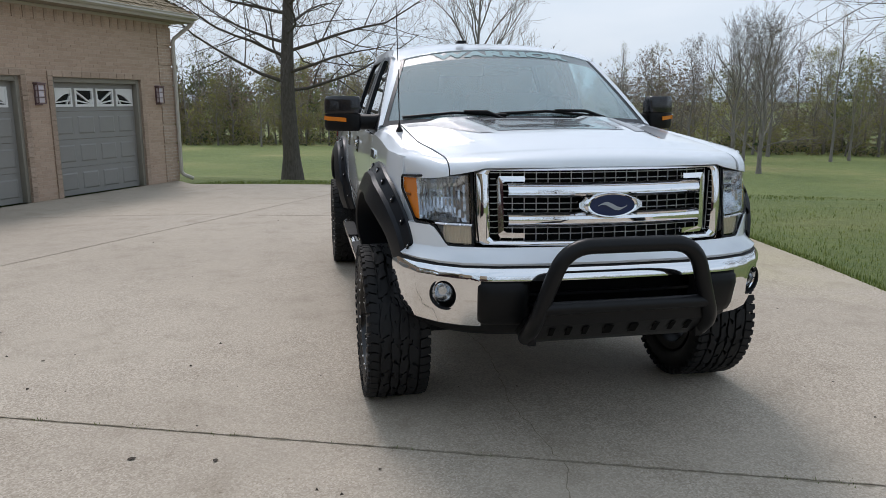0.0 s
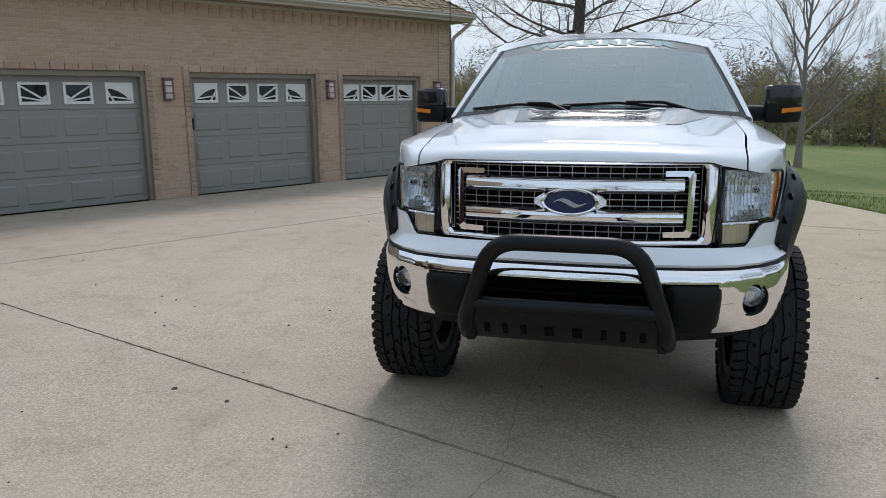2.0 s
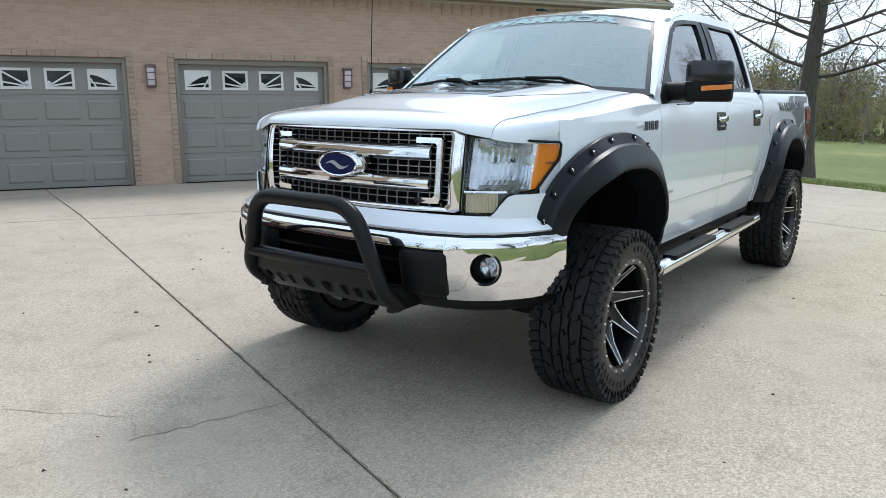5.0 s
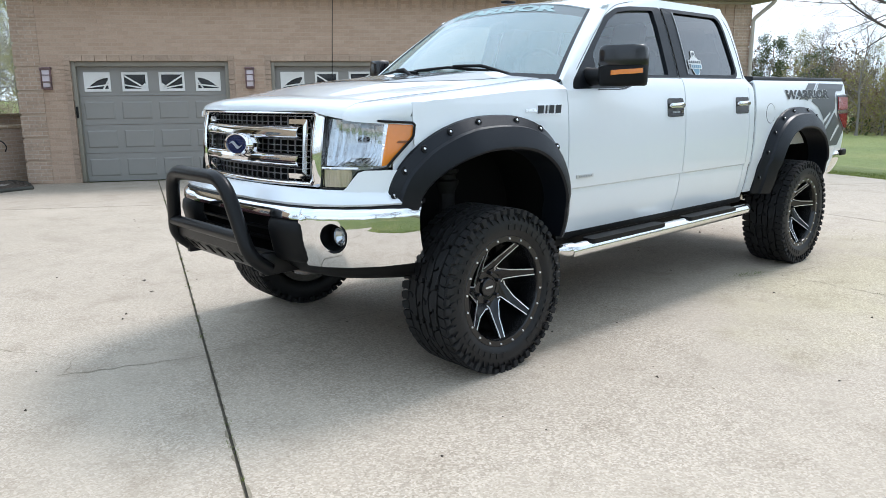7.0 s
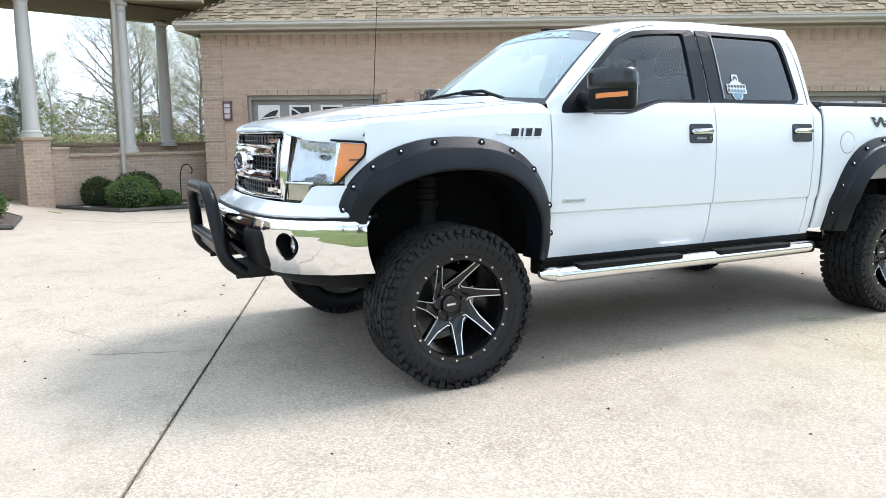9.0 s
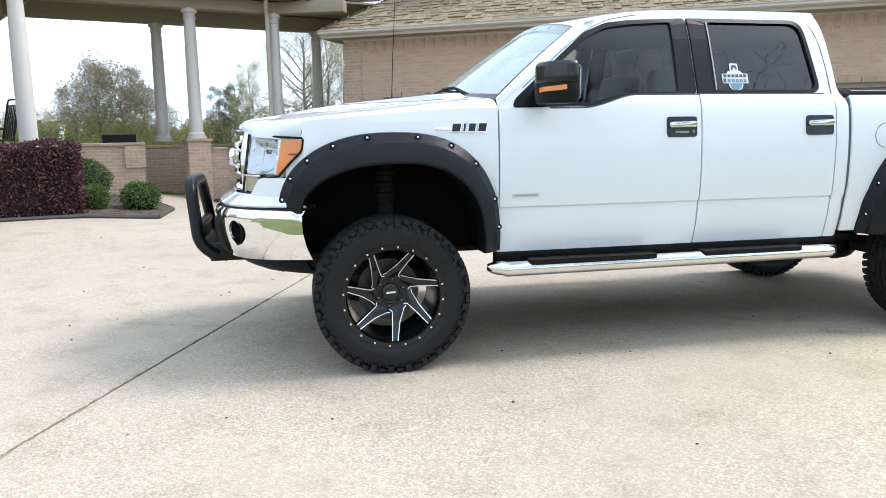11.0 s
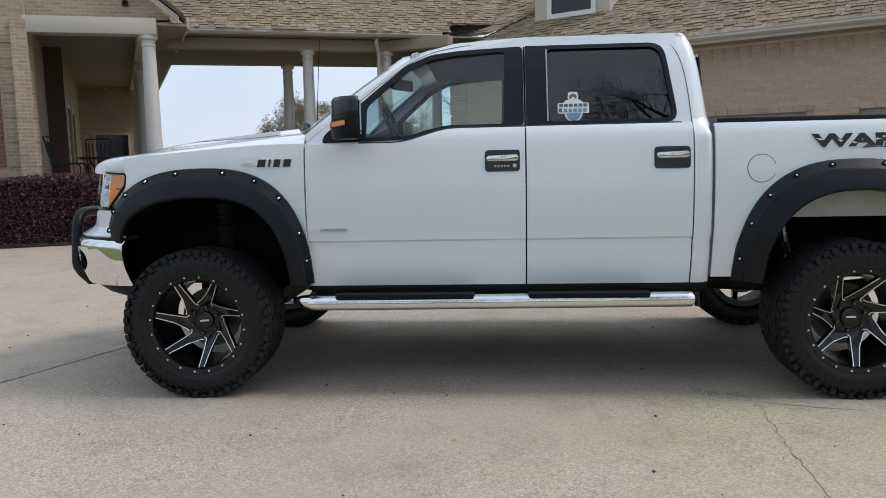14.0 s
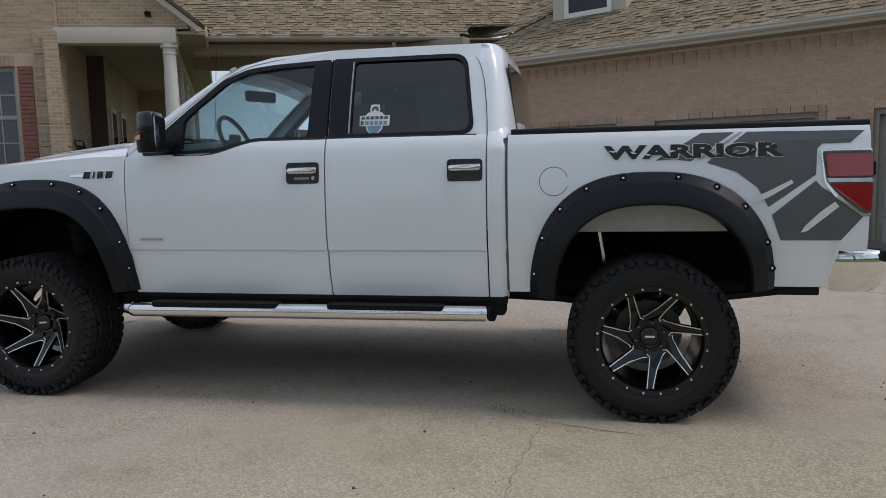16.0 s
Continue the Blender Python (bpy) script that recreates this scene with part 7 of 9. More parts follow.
def make_wheel_meshes():
    R = TYRE_R
    made = {}
    bm = bmesh.new()
    prof = [(-0.13, 0.285), (-0.150, 0.30), (-0.163, 0.335), (-0.160, 0.375), (-0.152, R - 0.034), (-0.140, R - 0.021), (0.0, R - 0.020), (0.140, R - 0.021), (0.152, R - 0.034), (0.160, 0.375), (0.163, 0.335), (0.158, 0.31), (0.152, 0.300), (0.149, 0.292), (0.13, 0.28)]
    lathe(bm, prof, 72, "x")
    made["tyre"] = (bm, M_RUBBER_SIDE, 35)
    bm = bmesh.new()
    n = 26
    step = 2 * math.pi / n
    edges = [-0.156, -0.104, -0.046, 0.0, 0.046, 0.104, 0.156]
    shift = [0.0, 0.45, 0.12, 0.62, 0.30, 0.80]
    gap = 0.0054
    for k in range(n):
        for c in range(6):
            x0, x1 = edges[c] + gap, edges[c + 1] - gap
            a = (k + shift[c]) * step
            m = (x0 + x1) / 2
            sk = (0.32 if c % 2 else -0.26) * step * (1.3 if k % 2 else 0.8)
            zig = 0.010 if k % 2 else -0.007
            h, g = step - 0.030, 0.0
            # a crooked block: slanting ends with a step in the middle
            q = [(x0, a + g), (m + zig, a + sk * 0.5), (m + zig * 0.4, a + sk), (x1, a + sk * 1.1), (x1 - zig * 0.5, a + sk * 1.1 + h * 0.55), (x1, a + sk * 1.1 + h), (m + zig * 0.4, a + sk + h), (m + zig, a + sk * 0.5 + h), (x0, a + h), (x0 + zig * 0.6, a + h * 0.45)]
            if c in (0, 5):
                for half in (0.0, 0.5):
                    a2, h2 = a + half * step, step * 0.5 - 0.020
                    tread_block(bm, [(x0, a2), (m + zig, a2 + sk * 0.2), (x1, a2 + sk * 0.3), (x1, a2 + sk * 0.3 + h2), (m + zig, a2 + sk * 0.2 + h2), (x0, a2 + h2)], R - 0.022, R - 0.0015)
                continue
            tread_block(bm, q, R - 0.022, R)
        for side in (-1, 1):
            a = (k + shift[0 if side < 0 else 5]) * step
            # shoulder lug wraps a little onto the sidewall
            for half, long in ((0.0, 0.044), (0.5, 0.028)):
                a2 = a + half * step
                tread_block(bm, [(side * 0.150, a2 + 0.008), (side * 0.1670, a2 + 0.014), (side * 0.1670, a2 + step * 0.34), (side * 0.150, a2 + step * 0.40)][::side], R - long, R - 0.006)
    made["tread"] = (bm, M_RUBBER, 0)
    bm = bmesh.new()
    # raised bars round the sidewall where its lettering stands
    for k in range(44):
        if k % 11 in (0, 1, 2):
            continue
        a = k * 2 * math.pi / 44
        prism(bm, [(0.325, a), (0.352, a + 0.01), (0.352, a + 0.075), (0.325, a + 0.07)], 0.1615, 0.1660, lambda r, b, d: (d, r * math.cos(b), r * math.sin(b)))
    for k in range(60):
        a = k * 2 * math.pi / 60
        prism(bm, [(0.372, a), (0.398, a + 0.03), (0.400, a + 0.045), (0.374, a + 0.02)], 0.154, 0.1655, lambda r, b, d: (d, r * math.cos(b), r * math.sin(b)))
    made["sidewall_relief"] = (bm, M_RUBBER_SIDE, 0)
    bm = bmesh.new()
    lathe(bm, [(0.128, 0.292), (0.146, 0.294), (0.150, 0.290), (0.149, 0.262), (0.138, 0.256), (0.10, 0.250), (-0.14, 0.235), (-0.145, 0.28)], 64, "x")
    made["rim"] = (bm, M_WHEEL, 35)
    bm = bmesh.new()
    tube(bm, [(0.149, 0, 0), (0.155, 0, 0)], [0.0064, 0.005], 8)
    made["rim_bolt"] = (bm, M_MILLED, 30)
    bm = bmesh.new()
    lathe(bm, [(u - DISH, r) for u, r in ((0.060, 0.0), (0.060, 0.100), (0.098, 0.096), (0.112, 0.090), (0.112, 0.066), (0.100, 0.058), (0.100, 0.0))], 40, "x")
    made["hub"] = (bm, M_WHEEL, 30)
    bm = bmesh.new()
    lathe(bm, [(u - DISH, r) for u, r in ((0.094, 0.052), (0.118, 0.049), (0.122, 0.043), (0.120, 0.0))], 32, "x")
    made["cap"] = (bm, M_GLOSSBLACK, 30)
    bm = bmesh.new()
    tube(bm, [(0.110 - DISH, 0, 0), (0.128 - DISH, 0, 0), (0.131 - DISH, 0, 0)], [0.0095, 0.0095, 0.005], 8)
    made["lug_nut"] = (bm, M_CHROME_DARK, 30)
    bm = bmesh.new()
    box(bm, 0.120 - DISH, 0.1225 - DISH, -0.026, 0.026, -0.004, 0.006)
    made["cap_mark"] = (bm, M_MILLED, 0)
    bm = bmesh.new()
    lathe(bm, [(u - DISH, r) for u, r in ((-0.01, 0.0), (-0.01, 0.175), (0.005, 0.178), (0.005, 0.08), (0.03, 0.075), (0.03, 0.0))], 40, "x")
    made["brake_disc"] = (bm, M_DISC, 30)
    # seven swept spokes, each with a milled line along its edge
    def spoke(k):
        a = k * 2 * math.pi / 7
        q = [(-0.030, -0.085), (-0.004, -0.112), (-0.010, -0.160), (-0.027, -0.258), (-0.024, -0.263), (0.004, -0.264), (0.008, -0.258), (0.036, -0.165), (0.066, -0.100), (0.080, -0.085), (0.070, -0.050), (-0.030, -0.050)]
        c, n = math.cos(a), math.sin(a)
        return [(y * c - z * n, y * n + z * c) for y, z in q]

    def put(y, z, d):
        r = math.hypot(y, z)
        return (d - DISH + (0.026 + DISH) * max(0.0, (r - 0.09) / 0.17) ** 1.12, y, z)
    bm = bmesh.new()
    prism(bm, spoke(0), 0.066, 0.106, put)
    made["spoke"] = (bm, M_WHEEL, 0)
    bm = bmesh.new()
    for k in range(1):
        q = [Vector((*p, 0)) for p in spoke(k)]
        for i in range(0, 9):
            p0, p1 = q[i], q[i + 1]
            d = (p1 - p0).normalized()
            n = Vector((-d.y, d.x, 0)) * 0.0048
            quad = [p0 - d * 0.001, p1 + d * 0.001, p1 + d * 0.001 + n, p0 - d * 0.001 + n]
            prism(bm, [(v.x, v.y) for v in quad], 0.100, 0.1085, put)
    made["milled_edge"] = (bm, M_MILLED, 0)
    out = {}
    for name, (b, mat, sm) in made.items():
        ob = finish(name, b, mat, smooth=sm)
        out[name] = ob.data
        bpy.data.objects.remove(ob)
    return out


wheel_meshes = make_wheel_meshes()
HUB_X, HUB_Z = 0.935, 0.430
for sx in (1, -1):
    for y, spin in ((0.0, 3.0), (WB, 1.0)):
        w = empty("wheel", "black seven-spoke alloy wheel with milled edges and off-road tyre", "")
        w.parent = truck
        w.matrix_basis = pose(sx * HUB_X, y, HUB_Z, spin, 0, 0 if sx > 0 else 180)
        for name, me in wheel_meshes.items():
            if name == "milled_edge":
                continue
            turns = {"rim_bolt": (20, 0.277, 0.5), "lug_nut": (6, 0.077, 0.3), "spoke": (7, 0.0, 0.0)}.get(name, (1, 0.0, 0.0))
            for k in range(turns[0]):
                o = new(name, me)
                o.parent = w
                a = 360 / turns[0] * (k + turns[2])
                o.matrix_basis = pose(0, 0, 0, a if turns[0] > 1 else 0, 0, 0) @ Matrix.Translation((0, turns[1], 0))
                if name == "spoke":
                    e = new("milled_edge", wheel_meshes["milled_edge"])
                    e.parent = o
                if name in ("tread", "sidewall_relief"):
                    tagged(o, "blocks of the off-road tread" if name == "tread" else "raised marks on the sidewall", kind="stuff")


# ---- truck: side fittings ----
def flank(sx, lift=0.0):
    """Puts a flat outline of (y, z) on the flank."""
    return lambda a, b, d: (sx * (side_x(a, b) + d + lift), a, b)


def skin(bm, outline, sx, lift, step=0.05):
    """A thin film that follows the flank inside an outline of (y, z)."""
    b2 = bmesh.new()
    b2.faces.new([b2.verts.new((a, b, 0)) for a, b in outline])
    for z in np.arange(0.6, 1.6, step):
        bmesh.ops.bisect_plane(b2, geom=b2.verts[:] + b2.edges[:] + b2.faces[:], plane_co=(0, z, 0), plane_no=(0, 1, 0))
    vmap = {v: bm.verts.new((sx * (side_x(v.co.x, v.co.y) + lift), v.co.x, v.co.y)) for v in b2.verts}
    for f in b2.faces:
        bm.faces.new([vmap[v] for v in f.verts])
    b2.free()


for i, sx in enumerate((1, -1)):
    for door, y, keypad in ((front_doors[i], 1.765, True), (rear_doors[i], 2.70, False)):
        put = flank(sx)
        bm = bmesh.new()
        prism(bm, rounded([(y - 0.098, 1.272), (y + 0.098, 1.272), (y + 0.098, 1.392), (y - 0.098, 1.392)], 0.022, 4), -0.01, 0.004, put)
        cup = part("handle_cup", bm, M_GLOSSBLACK, door, "black handle recess", smooth=0)
        bm = bmesh.new()
        prism(bm, rounded([(y - 0.088, 1.330), (y + 0.088, 1.330), (y + 0.090, 1.366), (y - 0.088, 1.360)], 0.014, 4), 0.006, 0.024, put)
        bmesh.ops.bevel(bm, geom=bm.edges[:], offset=0.004, segments=1, affect="EDGES")
        part("handle", bm, M_CHROME, cup, "chrome door handle", smooth=50)
        if keypad:
            for k in range(5):
                bm = bmesh.new()
                prism(bm, [(y - 0.045 + k * 0.018, 1.296), (y - 0.033 + k * 0.018, 1.296), (y - 0.033 + k * 0.018, 1.308), (y - 0.045 + k * 0.018, 1.308)], 0.006, 0.011, put)
                part("key", bm, M_DECAL_PALE, cup, "grey keypad button", smooth=0)
            bm = bmesh.new()
            tube(bm, [put(y + 0.068, 1.304, 0.006), put(y + 0.068, 1.304, 0.014)], 0.011, 12)
            part("lock", bm, M_CHROME, cup, "chrome lock")
    # name plates: plain chrome shapes
    bm = bmesh.new()
    put = flank(sx)
    prism(bm, [(0.270, 1.336), (0.365, 1.334), (0.365, 1.352), (0.270, 1.346)], 0.0, 0.007, put)
    for k, w in ((0, 0.052), (1, 0.018), (2, 0.044), (3, 0.050)):
        y0 = 0.358 + (0.0, 0.064, 0.094, 0.150)[k]
        prism(bm, [(y0, 1.320), (y0 + w, 1.320), (y0 + w + 0.010, 1.370), (y0 + 0.010, 1.370)], 0.0, 0.009, put)
    plate = part("name_plate", bm, M_CHROME_SOFT, truck, "slanting silver name plate", smooth=0)
    for k, w in ((0, 0.052), (1, 0.018), (2, 0.044), (3, 0.050)):
        y0 = 0.358 + (0.0, 0.064, 0.094, 0.150)[k]
        bm = bmesh.new()
        prism(bm, [(y0 + 0.004, 1.3235), (y0 + w - 0.0025, 1.3235), (y0 + w + 0.0065, 1.3665), (y0 + 0.0125, 1.3665)], 0.008, 0.011, put)
        part("plate_field", bm, M_DECAL_BLACK, plate, "dark grey field", smooth=0)
    bm = bmesh.new()
    prism(bm, rounded([(0.715, 0.946), (0.875, 0.946), (0.875, 0.966), (0.715, 0.966)], 0.004, 2), 0.0, 0.006, put)
    badge = part("engine_badge", bm, M_SILVER, truck, "small chrome door badge", smooth=0)
    for k in range(8):
        bm = bmesh.new()
        y0 = 0.735 + k * 0.0165
        prism(bm, [(y0, 0.951), (y0 + 0.011, 0.951), (y0 + 0.011, 0.961), (y0, 0.961)], 0.005, 0.0075, put)
        part("badge_bar", bm, M_DECAL_PALE, badge, "grey bar", smooth=0)
    # step bar
    step = empty("step_bar", "polished tubular step bar with black treads", "")
    step.parent = truck
    bm = bmesh.new()
    pts = bend([(sx * 0.86, 0.64, 0.50), (sx * 1.0, 0.64, 0.535), (sx * 1.0, 2.82, 0.545), (sx * 0.86, 2.82, 0.51)], 0.05, 5)
    tube(bm, pts[4:-4], 0.043, 18)
    part("bar", bm, M_CHROME_SOFT, step, "polished steel tube")
    bm = bmesh.new()
    tube(bm, [(sx * 0.972, 0.560, 0.548), (sx * 0.978, 0.585, 0.545), (sx * 0.985, 0.62, 0.542), (sx * 0.990, 0.66, 0.540)], [0.018, 0.032, 0.040, 0.042], 16)
    part("front_end", bm, M_CHROME_SOFT, step, "tapered polished end")
    bm = bmesh.new()
    tube(bm, [(sx * 0.985, 2.832, 0.540), (sx * 0.993, 2.85, 0.541)], 0.040, 16)
    part("end_cap", bm, M_BLACK, step, "black end cap")
    for y0, y1 in ((0.80, 1.60), (1.90, 2.58)):
        bm = bmesh.new()
        prism(bm, rounded([(sx * 0.955, y0), (sx * 1.045, y0), (sx * 1.045, y1), (sx * 0.955, y1)], 0.03, 4), 0.565, 0.589, lambda a, b, d: (a, b, d))
        tread = part("tread", bm, M_BLACK, step, "black rubber tread", smooth=0)
    for y in (0.85, 1.72, 2.6):
        part("bracket", boxed(min(sx * 0.55, sx * 0.98), max(sx * 0.55, sx * 0.98), y - 0.03, y + 0.03, 0.515, 0.535), M_UNDER, step)
    # bed decal: charcoal field with torn pale slashes, and the lettering
    dec = empty("bed_decal", "charcoal claw-mark decal with black lettering", "")
    dec.parent = truck
    fields = [
        [(4.15, 1.497), (4.70, 1.490), (4.63, 1.43), (4.50, 1.428), (4.478, 1.40), (4.474, 1.275), (4.255, 1.115), (4.20, 1.215), (4.10, 1.295), (3.955, 1.345)],
        [(3.70, 1.360), (3.93, 1.497), (4.09, 1.497), (3.875, 1.352), (3.80, 1.366)],
        [(4.474, 1.245), (4.50, 1.215), (4.705, 1.075), (4.60, 0.945), (4.318, 0.945), (4.272, 1.075)],
    ]
    for k, f in enumerate(fields):
        bm = bmesh.new()
        skin(bm, f, sx, 0.003)
        part("decal_field", bm, M_DECAL, dec, "charcoal vinyl", smooth=0)
    slashes = [[(4.19, 1.135), (4.255, 1.165), (4.37, 1.235), (4.36, 1.252), (4.25, 1.195), (4.175, 1.16)], [(4.41, 0.985), (4.44, 0.992), (4.585, 1.115), (4.565, 1.14), (4.50, 1.09), (4.43, 1.02)]]
    for f in slashes:
        bm = bmesh.new()
        skin(bm, f, sx, 0.0055)
        part("slash", bm, M_STICKER, dec, "white torn slash", smooth=0)
    bm = bmesh.new()
    skin(bm, [(3.905, 1.362), (3.93, 1.362), (4.135, 1.497), (4.115, 1.497)], sx, 0.005)
    part("stripe", bm, M_DECAL_PALE, dec, "silver stripe", smooth=0)
    for fat, lift, mat, what in ((0.0085, 0.0055, M_STICKER, "pale outline of the lettering"), (0.0055, 0.007, M_DECAL_BLACK, "torn black lettering")):
        bm = lettering("WARRIOR", 0.118, 0.001, fat)
        xs = [v.co.x for v in bm.verts]
        half = max(xs)
        for v in bm.verts:
            yy = 3.880 + sx * v.co.x / half * 0.445
            zz = 1.402 + v.co.y * 0.78
            v.co = Vector((sx * (side_x(yy, zz) + lift + v.co.z), yy, zz))
        part("lettering" if fat < 0.007 else "lettering_outline", bm, mat, dec, what, smooth=0)
    rnd = random.Random(17)
    for k in range(9):
        bm = bmesh.new()
        y0, z0 = 3.46 + 0.1 * k + rnd.uniform(-0.02, 0.02), rnd.uniform(1.38, 1.425)
        dy, dz = rnd.uniform(0.02, 0.05), rnd.uniform(-0.015, 0.015)
        skin(bm, [(y0, z0), (y0 + dy * 0.5, z0 + dz + 0.006), (y0 + dy, z0 + dz), (y0 + dy * 0.5, z0 + dz - 0.004)], sx, 0.0095)
        part("tear", bm, M_STICKER if k < 4 else M_DECAL_PALE, dec, smooth=0)
    # fuel flap
    if sx > 0:
        bm = bmesh.new()
        circ = [(3.18 + 0.078 * math.cos(a), 1.262 + 0.078 * math.sin(a)) for a in np.linspace(0, 2 * math.pi, 33)[:-1]]
        circ2 = [(3.18 + 0.074 * math.cos(a), 1.262 + 0.074 * math.sin(a)) for a in np.linspace(0, 2 * math.pi, 33)[:-1]]
        ring(bm, circ, circ2, -0.002, 0.0015, put)
        part("fuel_flap_gap", bm, M_DECAL, truck, smooth=0)
        bm = bmesh.new()
        prism(bm, circ2, -0.006, 0.002, put)
        part("fuel_flap", bm, M_PAINT, truck, "round white fuel flap", smooth=0)
        bm = bmesh.new()
        skin(bm, rounded([(3.248, 1.235), (3.262, 1.235), (3.262, 1.285), (3.248, 1.285)], 0.005, 2), sx, 0.003)
        part("fuel_flap_notch", bm, M_PAINT, truck, smooth=0)
    # tail lamp
    lamp = empty("tail_lamp", "red tail lamp with chrome surround", "")
    lamp.parent = truck
    tl = [(4.505, 1.388), (4.728, 1.388), (4.732, 1.25), (4.728, 1.085), (4.69, 1.085), (4.575, 1.185), (4.527, 1.25)]
    bm = bmesh.new()
    prism(bm, rounded([(a + (-0.016 if a < 4.6 else 0.0), b + (0.016 if b > 1.3 else -0.020)) for a, b in tl], 0.02, 3), -0.03, 0.010, put)
    part("surround", bm, M_CHROME_SOFT, lamp, "chrome surround", smooth=0)
    bm = bmesh.new()
    prism(bm, rounded([(a + (-0.004 if a < 4.6 else 0.0), b + (0.004 if b > 1.3 else -0.005)) for a, b in tl], 0.018, 3), 0.0, 0.014, put)
    part("gasket", bm, M_STICKER_GREY, lamp, "dark grey lamp seat", smooth=0)
    bm = bmesh.new()
    prism(bm, [(4.530, 1.236), (4.730, 1.236), (4.730, 1.256), (4.522, 1.256)], 0.010, 0.0175, put)
    part("divider", bm, M_CHROME_SOFT, lamp, "chrome bar between the lenses", smooth=0)
    for q in ([(4.513, 1.378), (4.727, 1.378), (4.730, 1.264), (4.526, 1.264)], [(4.537, 1.230), (4.730, 1.230), (4.727, 1.097), (4.695, 1.097), (4.577, 1.185)]):
        bm = bmesh.new()
        prism(bm, rounded(q, 0.014, 3), -0.02, 0.020, put)
        part("lens", bm, M_RED, lamp, "red lens", smooth=0)

# tailgate and rear bumper
bm = bmesh.new()
sheet(bm, [[(x, 4.735 + 0.02 * math.sin(math.pi * (z - 0.7) / 0.85) - 0.02 * (x / 0.85) ** 2, z) for x in np.linspace(-0.86, 0.86, 21)] for z in np.linspace(0.74, 1.53, 12)], 0.04)
part("tailgate", bm, M_PAINT, truck, smooth=40)
rb = empty("rear_bumper", "chrome rear step bumper with black pad", "")
rb.parent = truck
half = [(0.905, 4.565), (0.928, 4.62), (0.938, 4.70), (0.932, 4.78), (0.905, 4.835), (0.86, 4.865), (0.78, 4.882), (0.55, 4.900), (0.28, 4.910)]
plan = [Vector(p) for p in half] + [Vector((0.0, 4.912))] + [Vector((-x, y)) for x, y in half[::-1]]
plan = [Vector(p[:2]) for p in bend([(p.x, p.y, 0) for p in plan], 0.03, 2)]
out = []
for i, p in enumerate(plan):
    d = (plan[min(i + 1, len(plan) - 1)] - plan[max(i - 1, 0)]).normalized()
    out.append(Vector((d.y, -d.x)))
bm = bmesh.new()
sheet(bm, [[(p.x + n.x * e, p.y + n.y * e, z) for p, n in zip(plan, out)] for z, e in ((0.672, -0.085), (0.680, -0.066), (0.70, -0.050), (0.735, -0.030), (0.775, -0.012), (0.815, 0.001), (0.85, 0.005), (0.868, 0.0), (0.879, -0.012), (0.884, -0.035))], 0.008)
part("bumper_shell", bm, M_CHROME, rb, smooth=50)
part("step_pad", boxed(-0.90, 0.90, 4.74, 4.905, 0.868, 0.898, 0.012), M_BLACK, rb, "black step pad")
for sx in (-1, 1):
    bm = bmesh.new()
    box(bm, min(sx * 0.70, sx * 0.955), max(sx * 0.70, sx * 0.955), 4.80, 4.925, 0.832, 0.896, 0.02)
    part("corner_pad", bm, M_BLACK, rb, "black corner pad")

# antenna and roof fittings
an = empty("antenna", "thin black whip antenna on the fender", "")
an.parent = truck
bm = bmesh.new()
lathe(bm, [(0, 0.022), (0.012, 0.02), (0.03, 0.008), (0.05, 0.006)], 12, "z")
part("antenna_base", bm, M_BLACK, an, matrix=pose(-0.83, 0.28, hood_z(0.8, 0.28) - 0.004))
bm = bmesh.new()
tube(bm, [(-0.83, 0.28, 1.50), (-0.832, 0.30, 1.90), (-0.838, 0.33, 2.34)], [0.0035, 0.003, 0.002], 6)
part("whip", bm, M_BLACK, an)
bm = boxed(-0.03, 0.03, -0.05, 0.05, 0.0, 0.018, 0.006)
part("roof_antenna", bm, M_BLACK, truck, "small black roof antenna", matrix=pose(-0.22, 1.42, 2.072))

